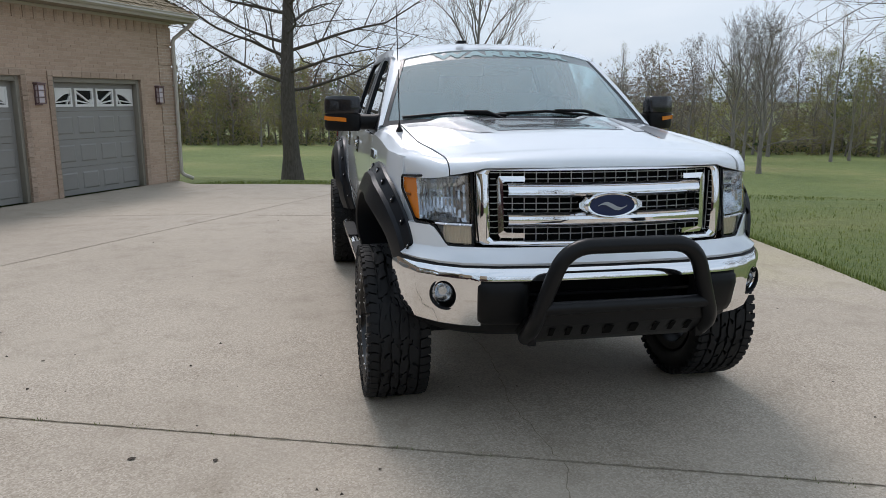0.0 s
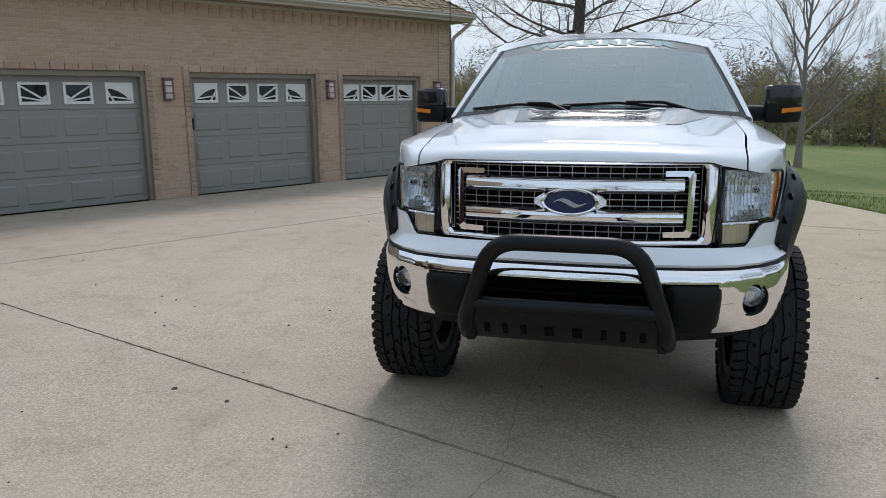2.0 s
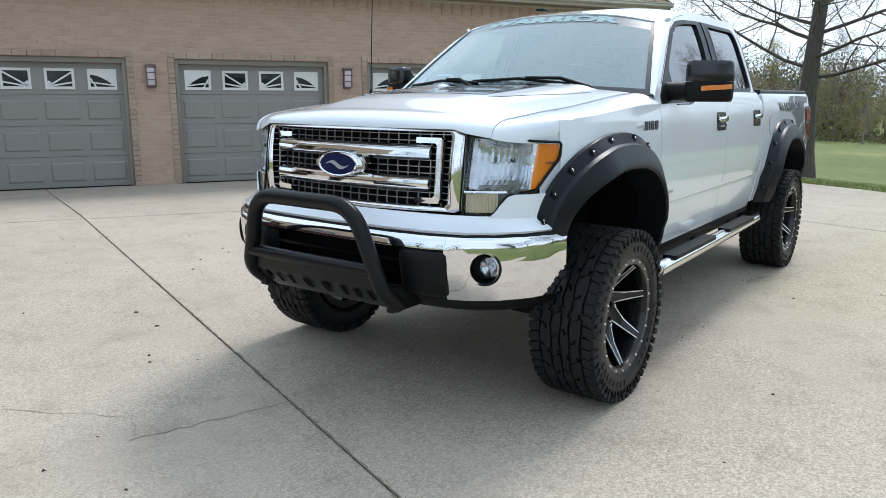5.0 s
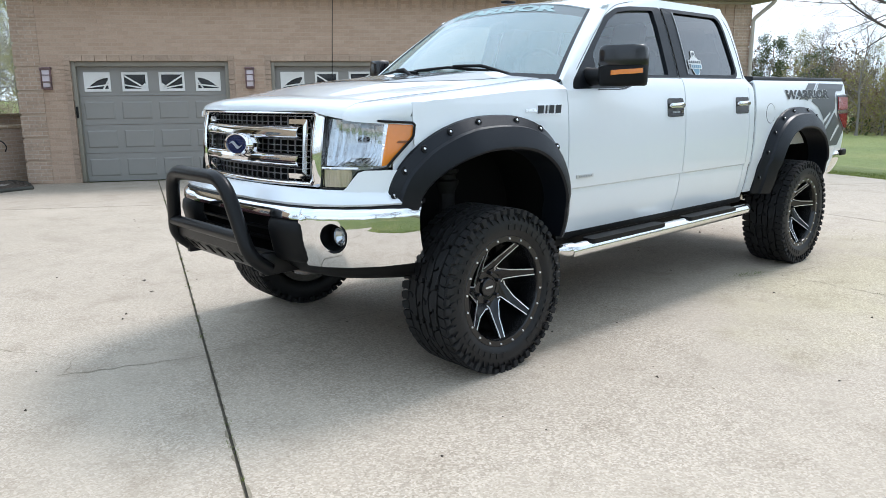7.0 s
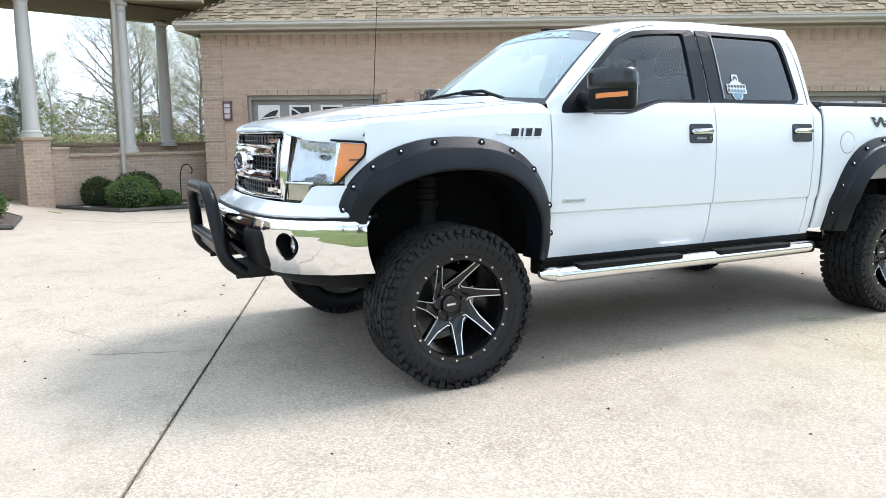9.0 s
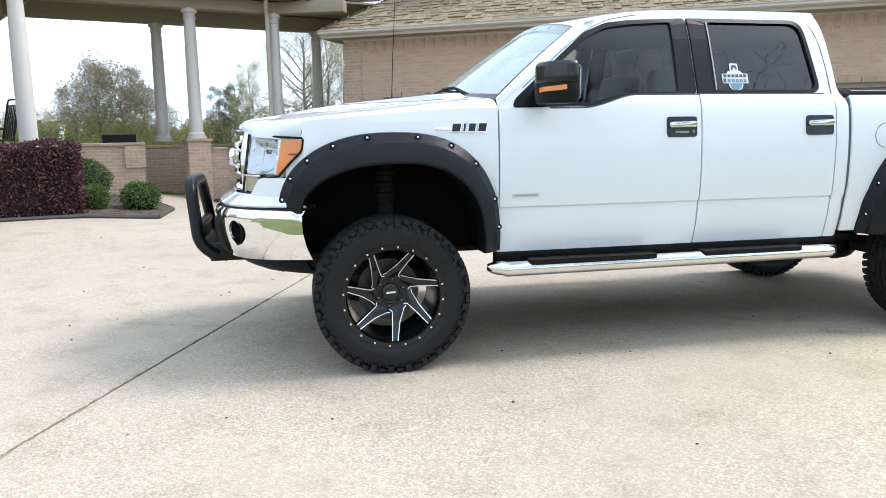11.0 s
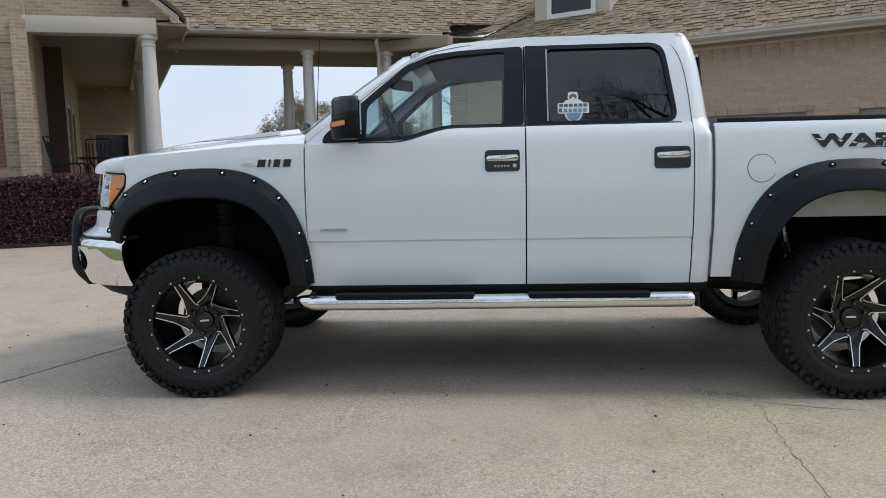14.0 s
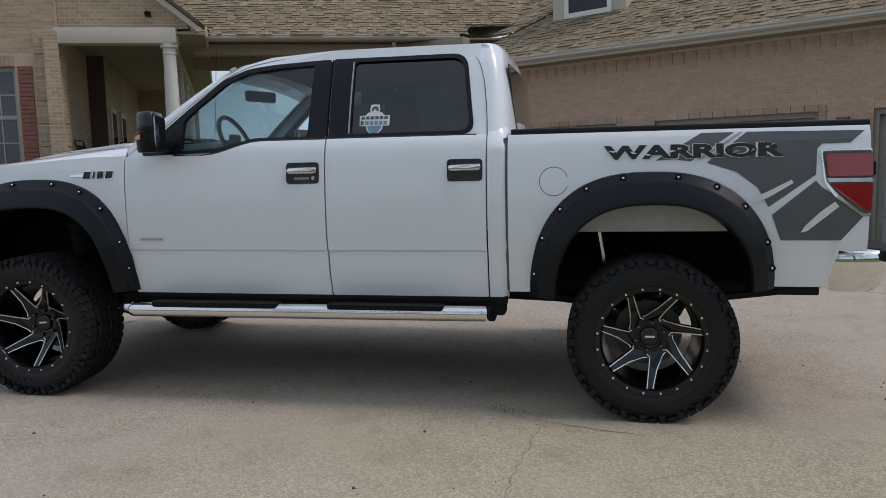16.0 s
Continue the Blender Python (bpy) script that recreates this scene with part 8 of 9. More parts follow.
# window sticker: plain shapes in white, grey and blue
st = empty("window_sticker", "white and blue sticker on the rear door glass", "")
st.parent = truck
put = lambda a, b, d: (gx(b) - 0.008 + d, a, b)
_disc = lambda y, z, r, a0, a1: [(y + r * math.cos(q), z + r * math.sin(q)) for q in np.linspace(a0, a1, 17)]
for outline, mat, d in (
    (rounded([(2.082, 1.590), (2.258, 1.590), (2.258, 1.650), (2.225, 1.650), (2.210, 1.668), (2.130, 1.668), (2.115, 1.650), (2.082, 1.650)], 0.008, 3), M_STICKER, 0.001),
    (_disc(2.170, 1.684, 0.030, -0.6, math.pi + 0.6), M_STICKER, 0.001),
    (_disc(2.170, 1.592, 0.050, -math.pi, 0.0), M_STICKER, 0.001),
    (_disc(2.170, 1.590, 0.041, -math.pi, 0.0), M_STICKER_BLUE, 0.002),
    (_disc(2.170, 1.682, 0.021, -0.4, math.pi + 0.4), M_STICKER_GREY, 0.002),
    (_disc(2.170, 1.676, 0.009, 0, 6.2), M_STICKER, 0.003),
    (_disc(2.152, 1.704, 0.009, 0, 6.2), M_STICKER, 0.001),
    (_disc(2.188, 1.704, 0.009, 0, 6.2), M_STICKER, 0.001),
    *[([(2.092 + k * 0.027, 1.628), (2.112 + k * 0.027, 1.628), (2.112 + k * 0.027, 1.645), (2.092 + k * 0.027, 1.645)], M_STICKER_GREY, 0.003) for k in range(6)],
    ([(2.088, 1.597), (2.106, 1.597), (2.106, 1.620), (2.088, 1.620)], M_STICKER_GREY, 0.003),
    *[([(2.116 + k * 0.027, 1.597), (2.136 + k * 0.027, 1.597), (2.136 + k * 0.027, 1.617), (2.116 + k * 0.027, 1.617)], M_STICKER_BLUE, 0.003) for k in range(5)],
):
    bm = bmesh.new()
    prism(bm, outline, d, d + 0.0008, put)
    part("sticker_shape", bm, mat, st, smooth=0)

# ---- interior ----
def make_seat(x, y, wide):
    s = empty("seat", "grey cloth seat with headrest", "")
    s.parent = truck
    part("cushion", boxed(x - wide, x + wide, y - 0.28, y + 0.24, 1.02, 1.16, 0.04), M_SEAT, s)
    bm = boxed(-wide, wide, -0.07, 0.07, 0.0, 0.62, 0.05)
    part("backrest", bm, M_SEAT, s, matrix=pose(x, y + 0.26, 1.12, -12, 0, 0))
    bm = boxed(-0.13, 0.13, -0.05, 0.05, 0.0, 0.19, 0.04)
    part("headrest", bm, M_SEAT, s, matrix=pose(x, y + 0.40, 1.73, -8, 0, 0))


make_seat(0.40, 1.62, 0.24)
make_seat(-0.40, 1.62, 0.24)
make_seat(0.42, 2.42, 0.28)
make_seat(-0.42, 2.42, 0.28)
bm = bmesh.new()
sheet(bm, [[(x, y, z - 0.04 * (x / 0.8) ** 2) for x in np.linspace(-0.80, 0.80, 13)] for y, z in ((0.62, 1.515), (0.80, 1.53), (0.93, 1.50), (0.98, 1.40), (0.97, 1.0))], 0.02)
part("dashboard", bm, M_DASH, truck)
bm = bmesh.new()
tube(bm, [(0.40 + 0.185 * math.cos(a), 1.09 - 0.075 * math.sin(a), 1.535 + 0.168 * math.sin(a)) for a in np.linspace(0, 2 * math.pi, 33)], 0.015, 8, caps=False)
sw = part("steering_wheel", bm, M_BLACK, truck, "black steering wheel")
bm = bmesh.new()
box(bm, 0.23, 0.57, 1.070, 1.090, 1.52, 1.55, 0.008)
box(bm, 0.34, 0.46, 1.060, 1.095, 1.48, 1.59, 0.012)
tube(bm, [(0.40, 1.08, 1.535), (0.40, 0.90, 1.46)], 0.03, 10)
part("wheel_spokes", bm, M_BLACK, sw)
bm = boxed(-0.13, 0.13, -0.02, 0.02, -0.038, 0.038, 0.014)
part("rear_view_mirror", bm, M_BLACK, truck, "black rear-view mirror", matrix=pose(0.0, 1.09, 1.868, 0, 0, -24))
part("cabin_floor", boxed(-0.84, 0.84, 0.7, 2.84, 0.98, 1.02), M_DASH, truck)
bm = bmesh.new()
sheet(bm, [[(x, y, 1.985 - 0.03 * (x / 0.7) ** 2) for x in np.linspace(-0.68, 0.68, 9)] for y in np.linspace(1.28, 2.78, 9)], 0.01)
part("headliner", bm, M_SEAT, truck, "pale grey headliner")

# ---- underbody ----
for sx in (-1, 1):
    part("frame_rail", boxed(sx * 0.44 - 0.05, sx * 0.44 + 0.05, -0.75, 4.65, 0.58, 0.70, 0.01), M_UNDER, truck)
    bm = bmesh.new()
    tube(bm, [(sx * 0.62, 3.50, 0.52), (sx * 0.60, 3.42, 0.98)], 0.026, 10)
    part("shock_absorber", bm, M_CHROME_SOFT, truck, "silver shock absorber")
    bm = bmesh.new()
    tube(bm, [(sx * 0.62, 0.02, 0.55), (sx * 0.58, 0.04, 1.15)], 0.055, 12)
    part("strut", bm, M_UNDER, truck)
    bm = bmesh.new()
    lathe(bm, [(-0.1, 0.03), (0.0, 0.075), (0.015, 0.075), (0.025, 0.06), (0.05, 0.06), (0.06, 0.075), (0.08, 0.075), (0.09, 0.06), (0.12, 0.06), (0.13, 0.075), (0.15, 0.075)], 14, "z")
    part("coil_spring", bm, M_UNDER, truck, matrix=pose(sx * 0.60, 0.03, 0.95))
    for y, w in ((0.0, 0.5), (WB, 0.30)):
        bm = bmesh.new()
        tube(bm, [(sx * 0.2, y, TYRE_R), (sx * 0.86, y, TYRE_R)], 0.05, 12)
        part("axle_shaft", bm, M_UNDER, truck)
    bm = bmesh.new()
    prism(bm, [(-0.05, 0.36), (0.42, 0.52), (0.42, 0.58), (-0.02, 0.44)], sx * 0.45, sx * 0.74, lambda a, b, d: (d, a, b))
    part("control_arm", bm, M_UNDER, truck, smooth=0)
    bm = bmesh.new()
    prism(bm, [(2.95, 0.57), (3.6, 0.50), (4.4, 0.60), (4.4, 0.63), (3.6, 0.54), (2.95, 0.61)], sx * 0.53, sx * 0.60, lambda a, b, d: (d, a, b))
    part("leaf_spring", bm, M_UNDER, truck, smooth=0)
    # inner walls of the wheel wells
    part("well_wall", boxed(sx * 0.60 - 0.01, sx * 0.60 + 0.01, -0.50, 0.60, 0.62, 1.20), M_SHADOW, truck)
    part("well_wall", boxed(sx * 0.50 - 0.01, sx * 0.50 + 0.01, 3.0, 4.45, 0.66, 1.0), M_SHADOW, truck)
bm = bmesh.new()
lathe(bm, [(-0.16, 0.06), (-0.10, 0.12), (0.0, 0.15), (0.10, 0.12), (0.16, 0.06)], 18, "x")
part("differential", bm, M_UNDER, truck, matrix=pose(0, WB, TYRE_R))
bm = bmesh.new()
box(bm, -0.42, 0.42, -0.25, 0.35, 0.42, 0.60, 0.04)
part("front_crossmember", bm, M_UNDER, truck)
bm = bmesh.new()
tube(bm, [(0, 0.3, 0.60), (0, WB - 0.1, 0.46)], 0.045, 12)
part("drive_shaft", bm, M_UNDER, truck)
bm = bmesh.new()
tube(bm, bend([(-0.25, 0.6, 0.56), (-0.25, 2.6, 0.56), (-0.55, 3.1, 0.62), (-0.60, 4.75, 0.62)], 0.2), 0.04, 10)
part("exhaust_pipe", bm, M_DISC, truck, "dull steel exhaust pipe")
bm = bmesh.new()
lathe(bm, [(-0.3, 0.05), (-0.28, 0.10), (0.28, 0.10), (0.3, 0.05)], 16, "y")
part("muffler", bm, M_DISC, truck, matrix=pose(-0.25, 2.2, 0.60))
part("gearbox", boxed(-0.22, 0.22, 0.4, 1.4, 0.52, 0.72, 0.04), M_UNDER, truck)
part("fuel_tank", boxed(0.1, 0.38, 1.7, 2.8, 0.52, 0.70, 0.04), M_UNDER, truck)
part("spare_wheel_cover", boxed(-0.3, 0.3, 4.05, 4.5, 0.60, 0.75, 0.06), M_UNDER, truck)


# ---- trees ----
class Wood:
    """Limbs and twigs gathered as plain lists of corners and faces."""

    def __init__(self):
        self.V, self.F = [], []

    def limb(self, pts, rad, seg):
        base = len(self.V)
        side = None
        for i, p in enumerate(pts):
            d = (pts[min(i + 1, len(pts) - 1)] - pts[max(i - 1, 0)]).normalized()
            if side is None:
                side = d.orthogonal().normalized()
            else:
                side = (side - d * side.dot(d)).normalized()
            other = d.cross(side)
            for k in range(seg):
                a = 2 * math.pi * k / seg
                self.V.append(p + (side * math.cos(a) + other * math.sin(a)) * rad[i])
        for i in range(len(pts) - 1):
            for k in range(seg):
                n = (k + 1) % seg
                self.F.append((base + i * seg + k, base + i * seg + n, base + (i + 1) * seg + n, base + (i + 1) * seg + k))


UP = Vector((0, 0, 1))


def grow(wood, rnd, p, d, length, r, level, kids, tips, lift, angle, thin=0.55):
    """One limb bending upwards, with side branches along its whole length."""
    parts = (7, 5, 4, 3, 3)[level]
    seg = (7, 5, 4, 3, 3)[level]
    pts, rad = [p], [r]
    for k in range(parts):
        d = (d + UP * lift + Vector((rnd.gauss(0, 0.13), rnd.gauss(0, 0.13), rnd.gauss(0, 0.10)))).normalized()
        p = p + d * (length / parts)
        pts.append(p)
        rad.append(max(0.003, r * (1 - 0.86 * (k + 1) / parts)))
    wood.limb(pts, rad, seg)
    if level >= len(kids):
        tips.append((pts[-1], d))
        return
    n = kids[level]
    for k in range(n):
        f = 0.16 + 0.82 * (k + rnd.random()) / n
        i = min(parts - 1, int(f * parts))
        q = pts[i].lerp(pts[i + 1], f * parts - i)
        dd = (pts[i + 1] - pts[i]).normalized()
        a = k * 2.4 + rnd.uniform(-0.7, 0.7)
        side = dd.orthogonal().normalized()
        side = side * math.cos(a) + dd.cross(side) * math.sin(a)
        t = angle * rnd.uniform(0.7, 1.25)
        nd = (dd * math.cos(t) + side * math.sin(t)).normalized()
        grow(wood, rnd, q, nd, length * (0.62 - 0.30 * f) * rnd.uniform(0.75, 1.25), max(0.004, (r * (1 - 0.86 * f)) * thin), level + 1, kids, tips, lift * 0.8, angle, thin)


def scatter(V, F, rnd, c, size, slim):
    """One leaf or twig spray: a small four-cornered blade."""
    a = Vector((rnd.gauss(0, 1), rnd.gauss(0, 1), rnd.gauss(0.3, 1))).normalized() * size * rnd.uniform(0.5, 1.3)
    b = a.orthogonal().normalized() * size * slim
    i = len(V)
    V += [c - a, c + b, c + a, c - b]
    F.append((i, i + 1, i + 2, i + 3))


BOUGHS = {}


def tree_mesh(seed, height, trunk_r, first, limbs, reach, rise, kids, lift=0.07, angle=0.75, top=0.92, leaf_n=0, leaf_size=0.05, leaf_spread=0.2, bark=None, leaf_mat=None, limb_r=0.34):
    """A tree: a tapering leader, limbs in a spiral up it, and leaves about the tips."""
    rnd = random.Random(seed)
    wood, tips = Wood(), []
    pts, rad = [Vector((0, 0, -0.4)), Vector((0, 0, 0))], [trunk_r * 1.8, trunk_r * 1.35]
    n = 14
    for k in range(1, n + 1):
        f = k / n
        pts.append(Vector((0.02 * height * math.sin(k * 0.7 + seed) * f, 0.02 * height * math.cos(k * 0.6 + seed) * f, height * top * f)))
        rad.append(trunk_r * (1 - 0.92 * f ** 0.9) + 0.006)
    wood.limb(pts, rad, 12)
    trunk = data_mesh("trunk", wood.V, wood.F, bark or M_BARK, smooth=True)
    wood = Wood()
    for k in range(limbs):
        f = (k + rnd.uniform(0, 0.6)) / limbs
        h = first + (height * top - first) * f
        i = 1 + min(n - 1, int(h / (height * top) * n))
        p = pts[i].lerp(pts[i + 1], (h / (height * top) * n) % 1.0)
        a = k * 2.4 + rnd.uniform(-0.5, 0.5)
        d = Vector((math.cos(a), math.sin(a), rise * (0.5 + 1.2 * f))).normalized()
        grow(wood, rnd, p, d, reach * (1 - 0.62 * f) * rnd.uniform(0.8, 1.2), max(0.012, min(trunk_r * limb_r, rad[i] * 0.62)), 0, kids, tips, lift, angle)
    limbs_ob = data_mesh("branchwork", wood.V, wood.F, bark or M_BARK, smooth=True)
    BOUGHS[trunk.data] = limbs_ob.data
    bpy.data.objects.remove(limbs_ob)
    crown = None
    if leaf_n:
        V, F = [], []
        for p, d in tips:
            for _ in range(leaf_n):
                scatter(V, F, rnd, p - d * rnd.uniform(0, leaf_spread) + Vector((rnd.gauss(0, 1), rnd.gauss(0, 1), rnd.gauss(0, 1))) * leaf_spread * 0.6, leaf_size, 0.45)
        crown = data_mesh("crown", V, F, leaf_mat)
    return trunk, crown


def place_tree(name, label, wood, lv, m, group=""):
    t = empty(name, label, "tree", group, m)
    o = new("trunk", wood.data)
    o.parent = t
    o = new("branchwork", BOUGHS[wood.data])
    o.parent = t
    if lv:
        o = new("crown", lv.data)
        o.parent = t
    return t


def drop(*obs):
    for o in obs:
        if o:
            bpy.data.objects.remove(o)


def at_ground(x, y, rz=0.0, s=1.0):
    return Matrix.Translation((x, y, ground_z(x, y) - 0.1)) @ pose(0, 0, 0, 0, 0, rz) @ Matrix.Scale(s, 4)


# big spreading bare tree on the lawn, and its like across the drive
w, l = tree_mesh(41, 12.5, 0.29, 2.75, 36, 5.2, 0.30, (9, 6, 4), lift=0.05, angle=0.80, limb_r=0.19)
place_tree("bare_tree", "big bare spreading tree with dark trunk on the lawn", w, l, at_ground(-1.7, 19.6, 30))
place_tree("bare_tree", "big bare spreading tree at the edge of the lawn", w, l, at_ground(12.6, 6.4, 200, 1.1))
drop(w, l)
w, l = tree_mesh(43, 12.0, 0.28, 2.4, 28, 5.4, 0.36, (8, 7), lift=0.06, angle=0.78, limb_r=0.22)
place_tree("bare_tree", "big bare spreading tree across the lawn", w, l, at_ground(17.5, -0.5, 100, 1.05))
place_tree("bare_tree", "big bare spreading tree across the lawn", w, l, at_ground(19.0, -6.0, 300, 1.15))
place_tree("bare_tree", "bare tree beyond the drive", w, l, at_ground(3.0, -26.0, 20, 1.0))
place_tree("bare_tree", "bare tree beyond the drive", w, l, at_ground(-9.0, -27.0, 170, 0.9))
drop(w, l)
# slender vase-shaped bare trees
w, l = tree_mesh(7, 8.0, 0.13, 1.1, 20, 4.4, 1.5, (7, 5, 3), lift=0.05, angle=0.42, leaf_n=0, bark=M_BARK_HAZED, limb_r=0.30)
place_tree("slender_tree", "slender vase-shaped bare tree with upright twigs", w, l, at_ground(6.9, 30.5, 40, 1.2))
place_tree("slender_tree", "slender bare tree with upright twigs", w, l, at_ground(18.1, 24.9, 140, 0.78))
place_tree("slender_tree", "slender bare tree with upright twigs", w, l, at_ground(20.6, 31.0, 260, 0.85))
drop(w, l)

# woods: a few kinds of tree, repeated along the far edge of the lawn
KINDS = [
    tree_mesh(51, 10.0, 0.13, 1.0, 16, 3.4, 0.8, (6, 5), leaf_n=9, leaf_size=0.055, leaf_spread=0.36, bark=M_BARK_HAZED, leaf_mat=M_LEAF_SPRING),
    tree_mesh(52, 11.0, 0.14, 1.6, 17, 3.6, 0.9, (7, 6), leaf_n=3, leaf_size=0.06, leaf_spread=0.32, bark=M_BARK_HAZED, leaf_mat=M_LEAF_RUST),
    tree_mesh(53, 9.0, 0.15, 0.6, 22, 2.6, 0.25, (6, 5), lift=0.0, leaf_n=7, leaf_size=0.10, leaf_spread=0.30, bark=M_BARK_HAZED, leaf_mat=M_LEAF_DARK),
    tree_mesh(54, 12.0, 0.12, 2.2, 17, 3.0, 1.2, (7, 6), lift=0.06, angle=0.5, leaf_n=1, leaf_size=0.05, leaf_spread=0.3, bark=M_BARK_HAZED, leaf_mat=M_LEAF_SPRING),
    tree_mesh(55, 7.4, 0.15, 1.3, 20, 3.9, 0.7, (8, 7), lift=0.05, angle=0.7, leaf_n=6, leaf_size=0.07, leaf_spread=0.3, bark=M_BARK_HAZED, leaf_mat=M_TWIG),
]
KINDS.append(tree_mesh(56, 11.0, 0.12, 1.9, 21, 3.3, 1.0, (7, 6), lift=0.06, angle=0.6, leaf_n=12, leaf_size=0.042, leaf_spread=0.42, bark=M_BARK_HAZED, leaf_mat=M_LEAF_PALE))
KINDS.append(tree_mesh(57, 9.5, 0.17, 1.9, 30, 4.9, 0.55, (8, 7), lift=0.05, angle=0.66, leaf_n=8, leaf_size=0.05, leaf_spread=0.40, bark=M_BARK_HAZED, leaf_mat=M_LEAF_PALE))
KIND_NAMES = ("budding_tree", "bare_wood_tree", "evergreen_tree", "tall_bare_tree", "round_bare_tree", "leafing_tree", "spreading_tree")
KIND_LABELS = ("wood tree in yellow-green spring leaf", "wood tree with reddish buds", "dark evergreen tree beyond the lawn", "tall nearly bare wood tree", "round-crowned bare tree with tan twigs", "tall pale tree coming into yellow-green leaf", "broad spreading tree with young yellow-green leaves")


def wood_tree(k, x, y, s, rz):
    place_tree(KIND_NAMES[k], KIND_LABELS[k], *KINDS[k], at_ground(x, y, rz, s), "far woods")


_r = random.Random(77)
for _k, _x, _y, _s in ((1, 22.0, 38.0, 0.66), (1, 23.5, 34.5, 0.70), (3, 25.5, 36.0, 0.66), (1, 20.5, 41.0, 0.62), (0, 30.0, 34.0, 0.6), (3, 28.0, 33.0, 0.7), (2, -21.0, 52.0, 0.82), (2, -23.5, 50.5, 0.74), (2, -18.5, 54.0, 0.72), (0, -26.0, 52.0, 0.6), (0, -29.0, 50.0, 0.62)):
    wood_tree(_k, _x, _y, _s, _r.uniform(0, 360))
for _a in np.arange(22, 128, 1.7):
    for _q in range(2):
        _t = radians(_a + _r.uniform(-0.9, 0.9))
        _d = (60 if _a > 60 else 53) + _q * 8 + _r.uniform(-3, 4)
        wood_tree(_r.choices((0, 1, 2, 3), (4, 3, 0.25, 3))[0], _d * math.cos(_t) - 1, _d * math.sin(_t) - 2, _r.uniform(0.50, 0.80), _r.uniform(0, 360))
# clumps beyond the covered way
for _k, _x, _y, _s in ((4, -45.0, -13.3, 0.56), (4, -45.4, -12.0, 0.76), (4, -45.6, -10.6, 0.74), (4, -45.8, -9.3, 0.58), (0, -44.0, -14.6, 0.30), (0, -44.4, -7.6, 0.32), (2, -46.5, -4.75, 0.52), (2, -46.7, -3.7, 0.56), (2, -47.2, -4.2, 0.46), (2, -46.8, -16.0, 0.28),
                       (6, -37.5, 0.6, 0.84), (5, -41.2, 3.1, 0.70), (6, -36.0, 4.9, 0.70), (5, -40, 2.0, 0.8), (5, -42, -2.5, 0.55), (5, -38, 7.2, 1.0), (5, -39, 5.0, 0.80), (0, -43, 1.2, 0.6), (3, -41, 5.6, 0.9), (0, -44, 6.5, 0.8), (5, -37, 9.0, 1.0), (3, -36, 11.0, 0.9), (0, -47, 9.0, 0.8)):
    wood_tree(_k, _x, _y, _s, _r.uniform(0, 360))
# woods all round behind, thinner
for _a in np.arange(218, 382, 6.0):
    _t = radians(_a + _r.uniform(-2, 2))
    _d = 54 + _r.uniform(-6, 8)
    wood_tree(_r.choices((0, 1, 3), (3, 3, 3))[0], _d * math.cos(_t), _d * math.sin(_t), _r.uniform(0.6, 0.9), _r.uniform(0, 360))
for _p in KINDS:
    drop(*_p)


# the tangle of the wood itself: bare sprays and young leaves, thinning upwards, over slim stems
def thicket(name, label, a0, a1, count, seed, mat, height, size, slim):
    rnd = random.Random(seed)
    V, F = [], []
    while len(F) < count:
        a = rnd.uniform(a0, a1)
        t = radians(a)
        d = (60 if a > 60 else 54) + rnd.uniform(-1, 13)
        x, y = d * math.cos(t) - 1, d * math.sin(t) - 2
        top = height * (0.72 + 0.55 * noise.noise(Vector((a * 0.22, 1.7, 0))) + 0.30 * noise.noise(Vector((a * 0.9, 4.1, 0))))
        h = top * rnd.random() ** 1.25
        if noise.noise(Vector((a * 1.6, h * 0.6, d * 0.12))) < -0.22:
            continue
        scatter(V, F, rnd, Vector((x, y, ground_z(x, y) + h)), size * rnd.uniform(0.6, 1.4), slim)
    ob = data_mesh(name, V, F, mat)
    tagged(ob, label, "undergrowth", kind="stuff")


thicket("thicket", "tangle of bare brown twigs in the woods", 20, 130, 110000, 91, M_TWIG, 6.0, 0.22, 0.10)
thicket("young_leaves", "yellow-green young leaves through the woods", 20, 130, 80000, 92, M_LEAF_SPRING, 5.2, 0.10, 0.55)
thicket("undergrowth", "low green undergrowth at the foot of the woods", 18, 132, 9000, 93, M_LEAF_DARK, 1.3, 0.16, 0.5)
thicket("thicket", "tangle of bare twigs beyond the covered way", 183, 201, 20000, 96, M_TWIG, 3.6, 0.22, 0.12)
thicket("thicket", "tangle of bare twigs beyond the low wall", 164, 183, 16000, 98, M_TWIG, 6.5, 0.24, 0.12)
thicket("young_leaves", "yellow-green young leaves beyond the covered way", 183, 203, 20000, 97, M_LEAF_SPRING, 2.7, 0.13, 0.55)
thicket("thicket", "tangle of bare brown twigs in the far woods", 216, 380, 22000, 94, M_TWIG, 6.0, 0.45, 0.10)


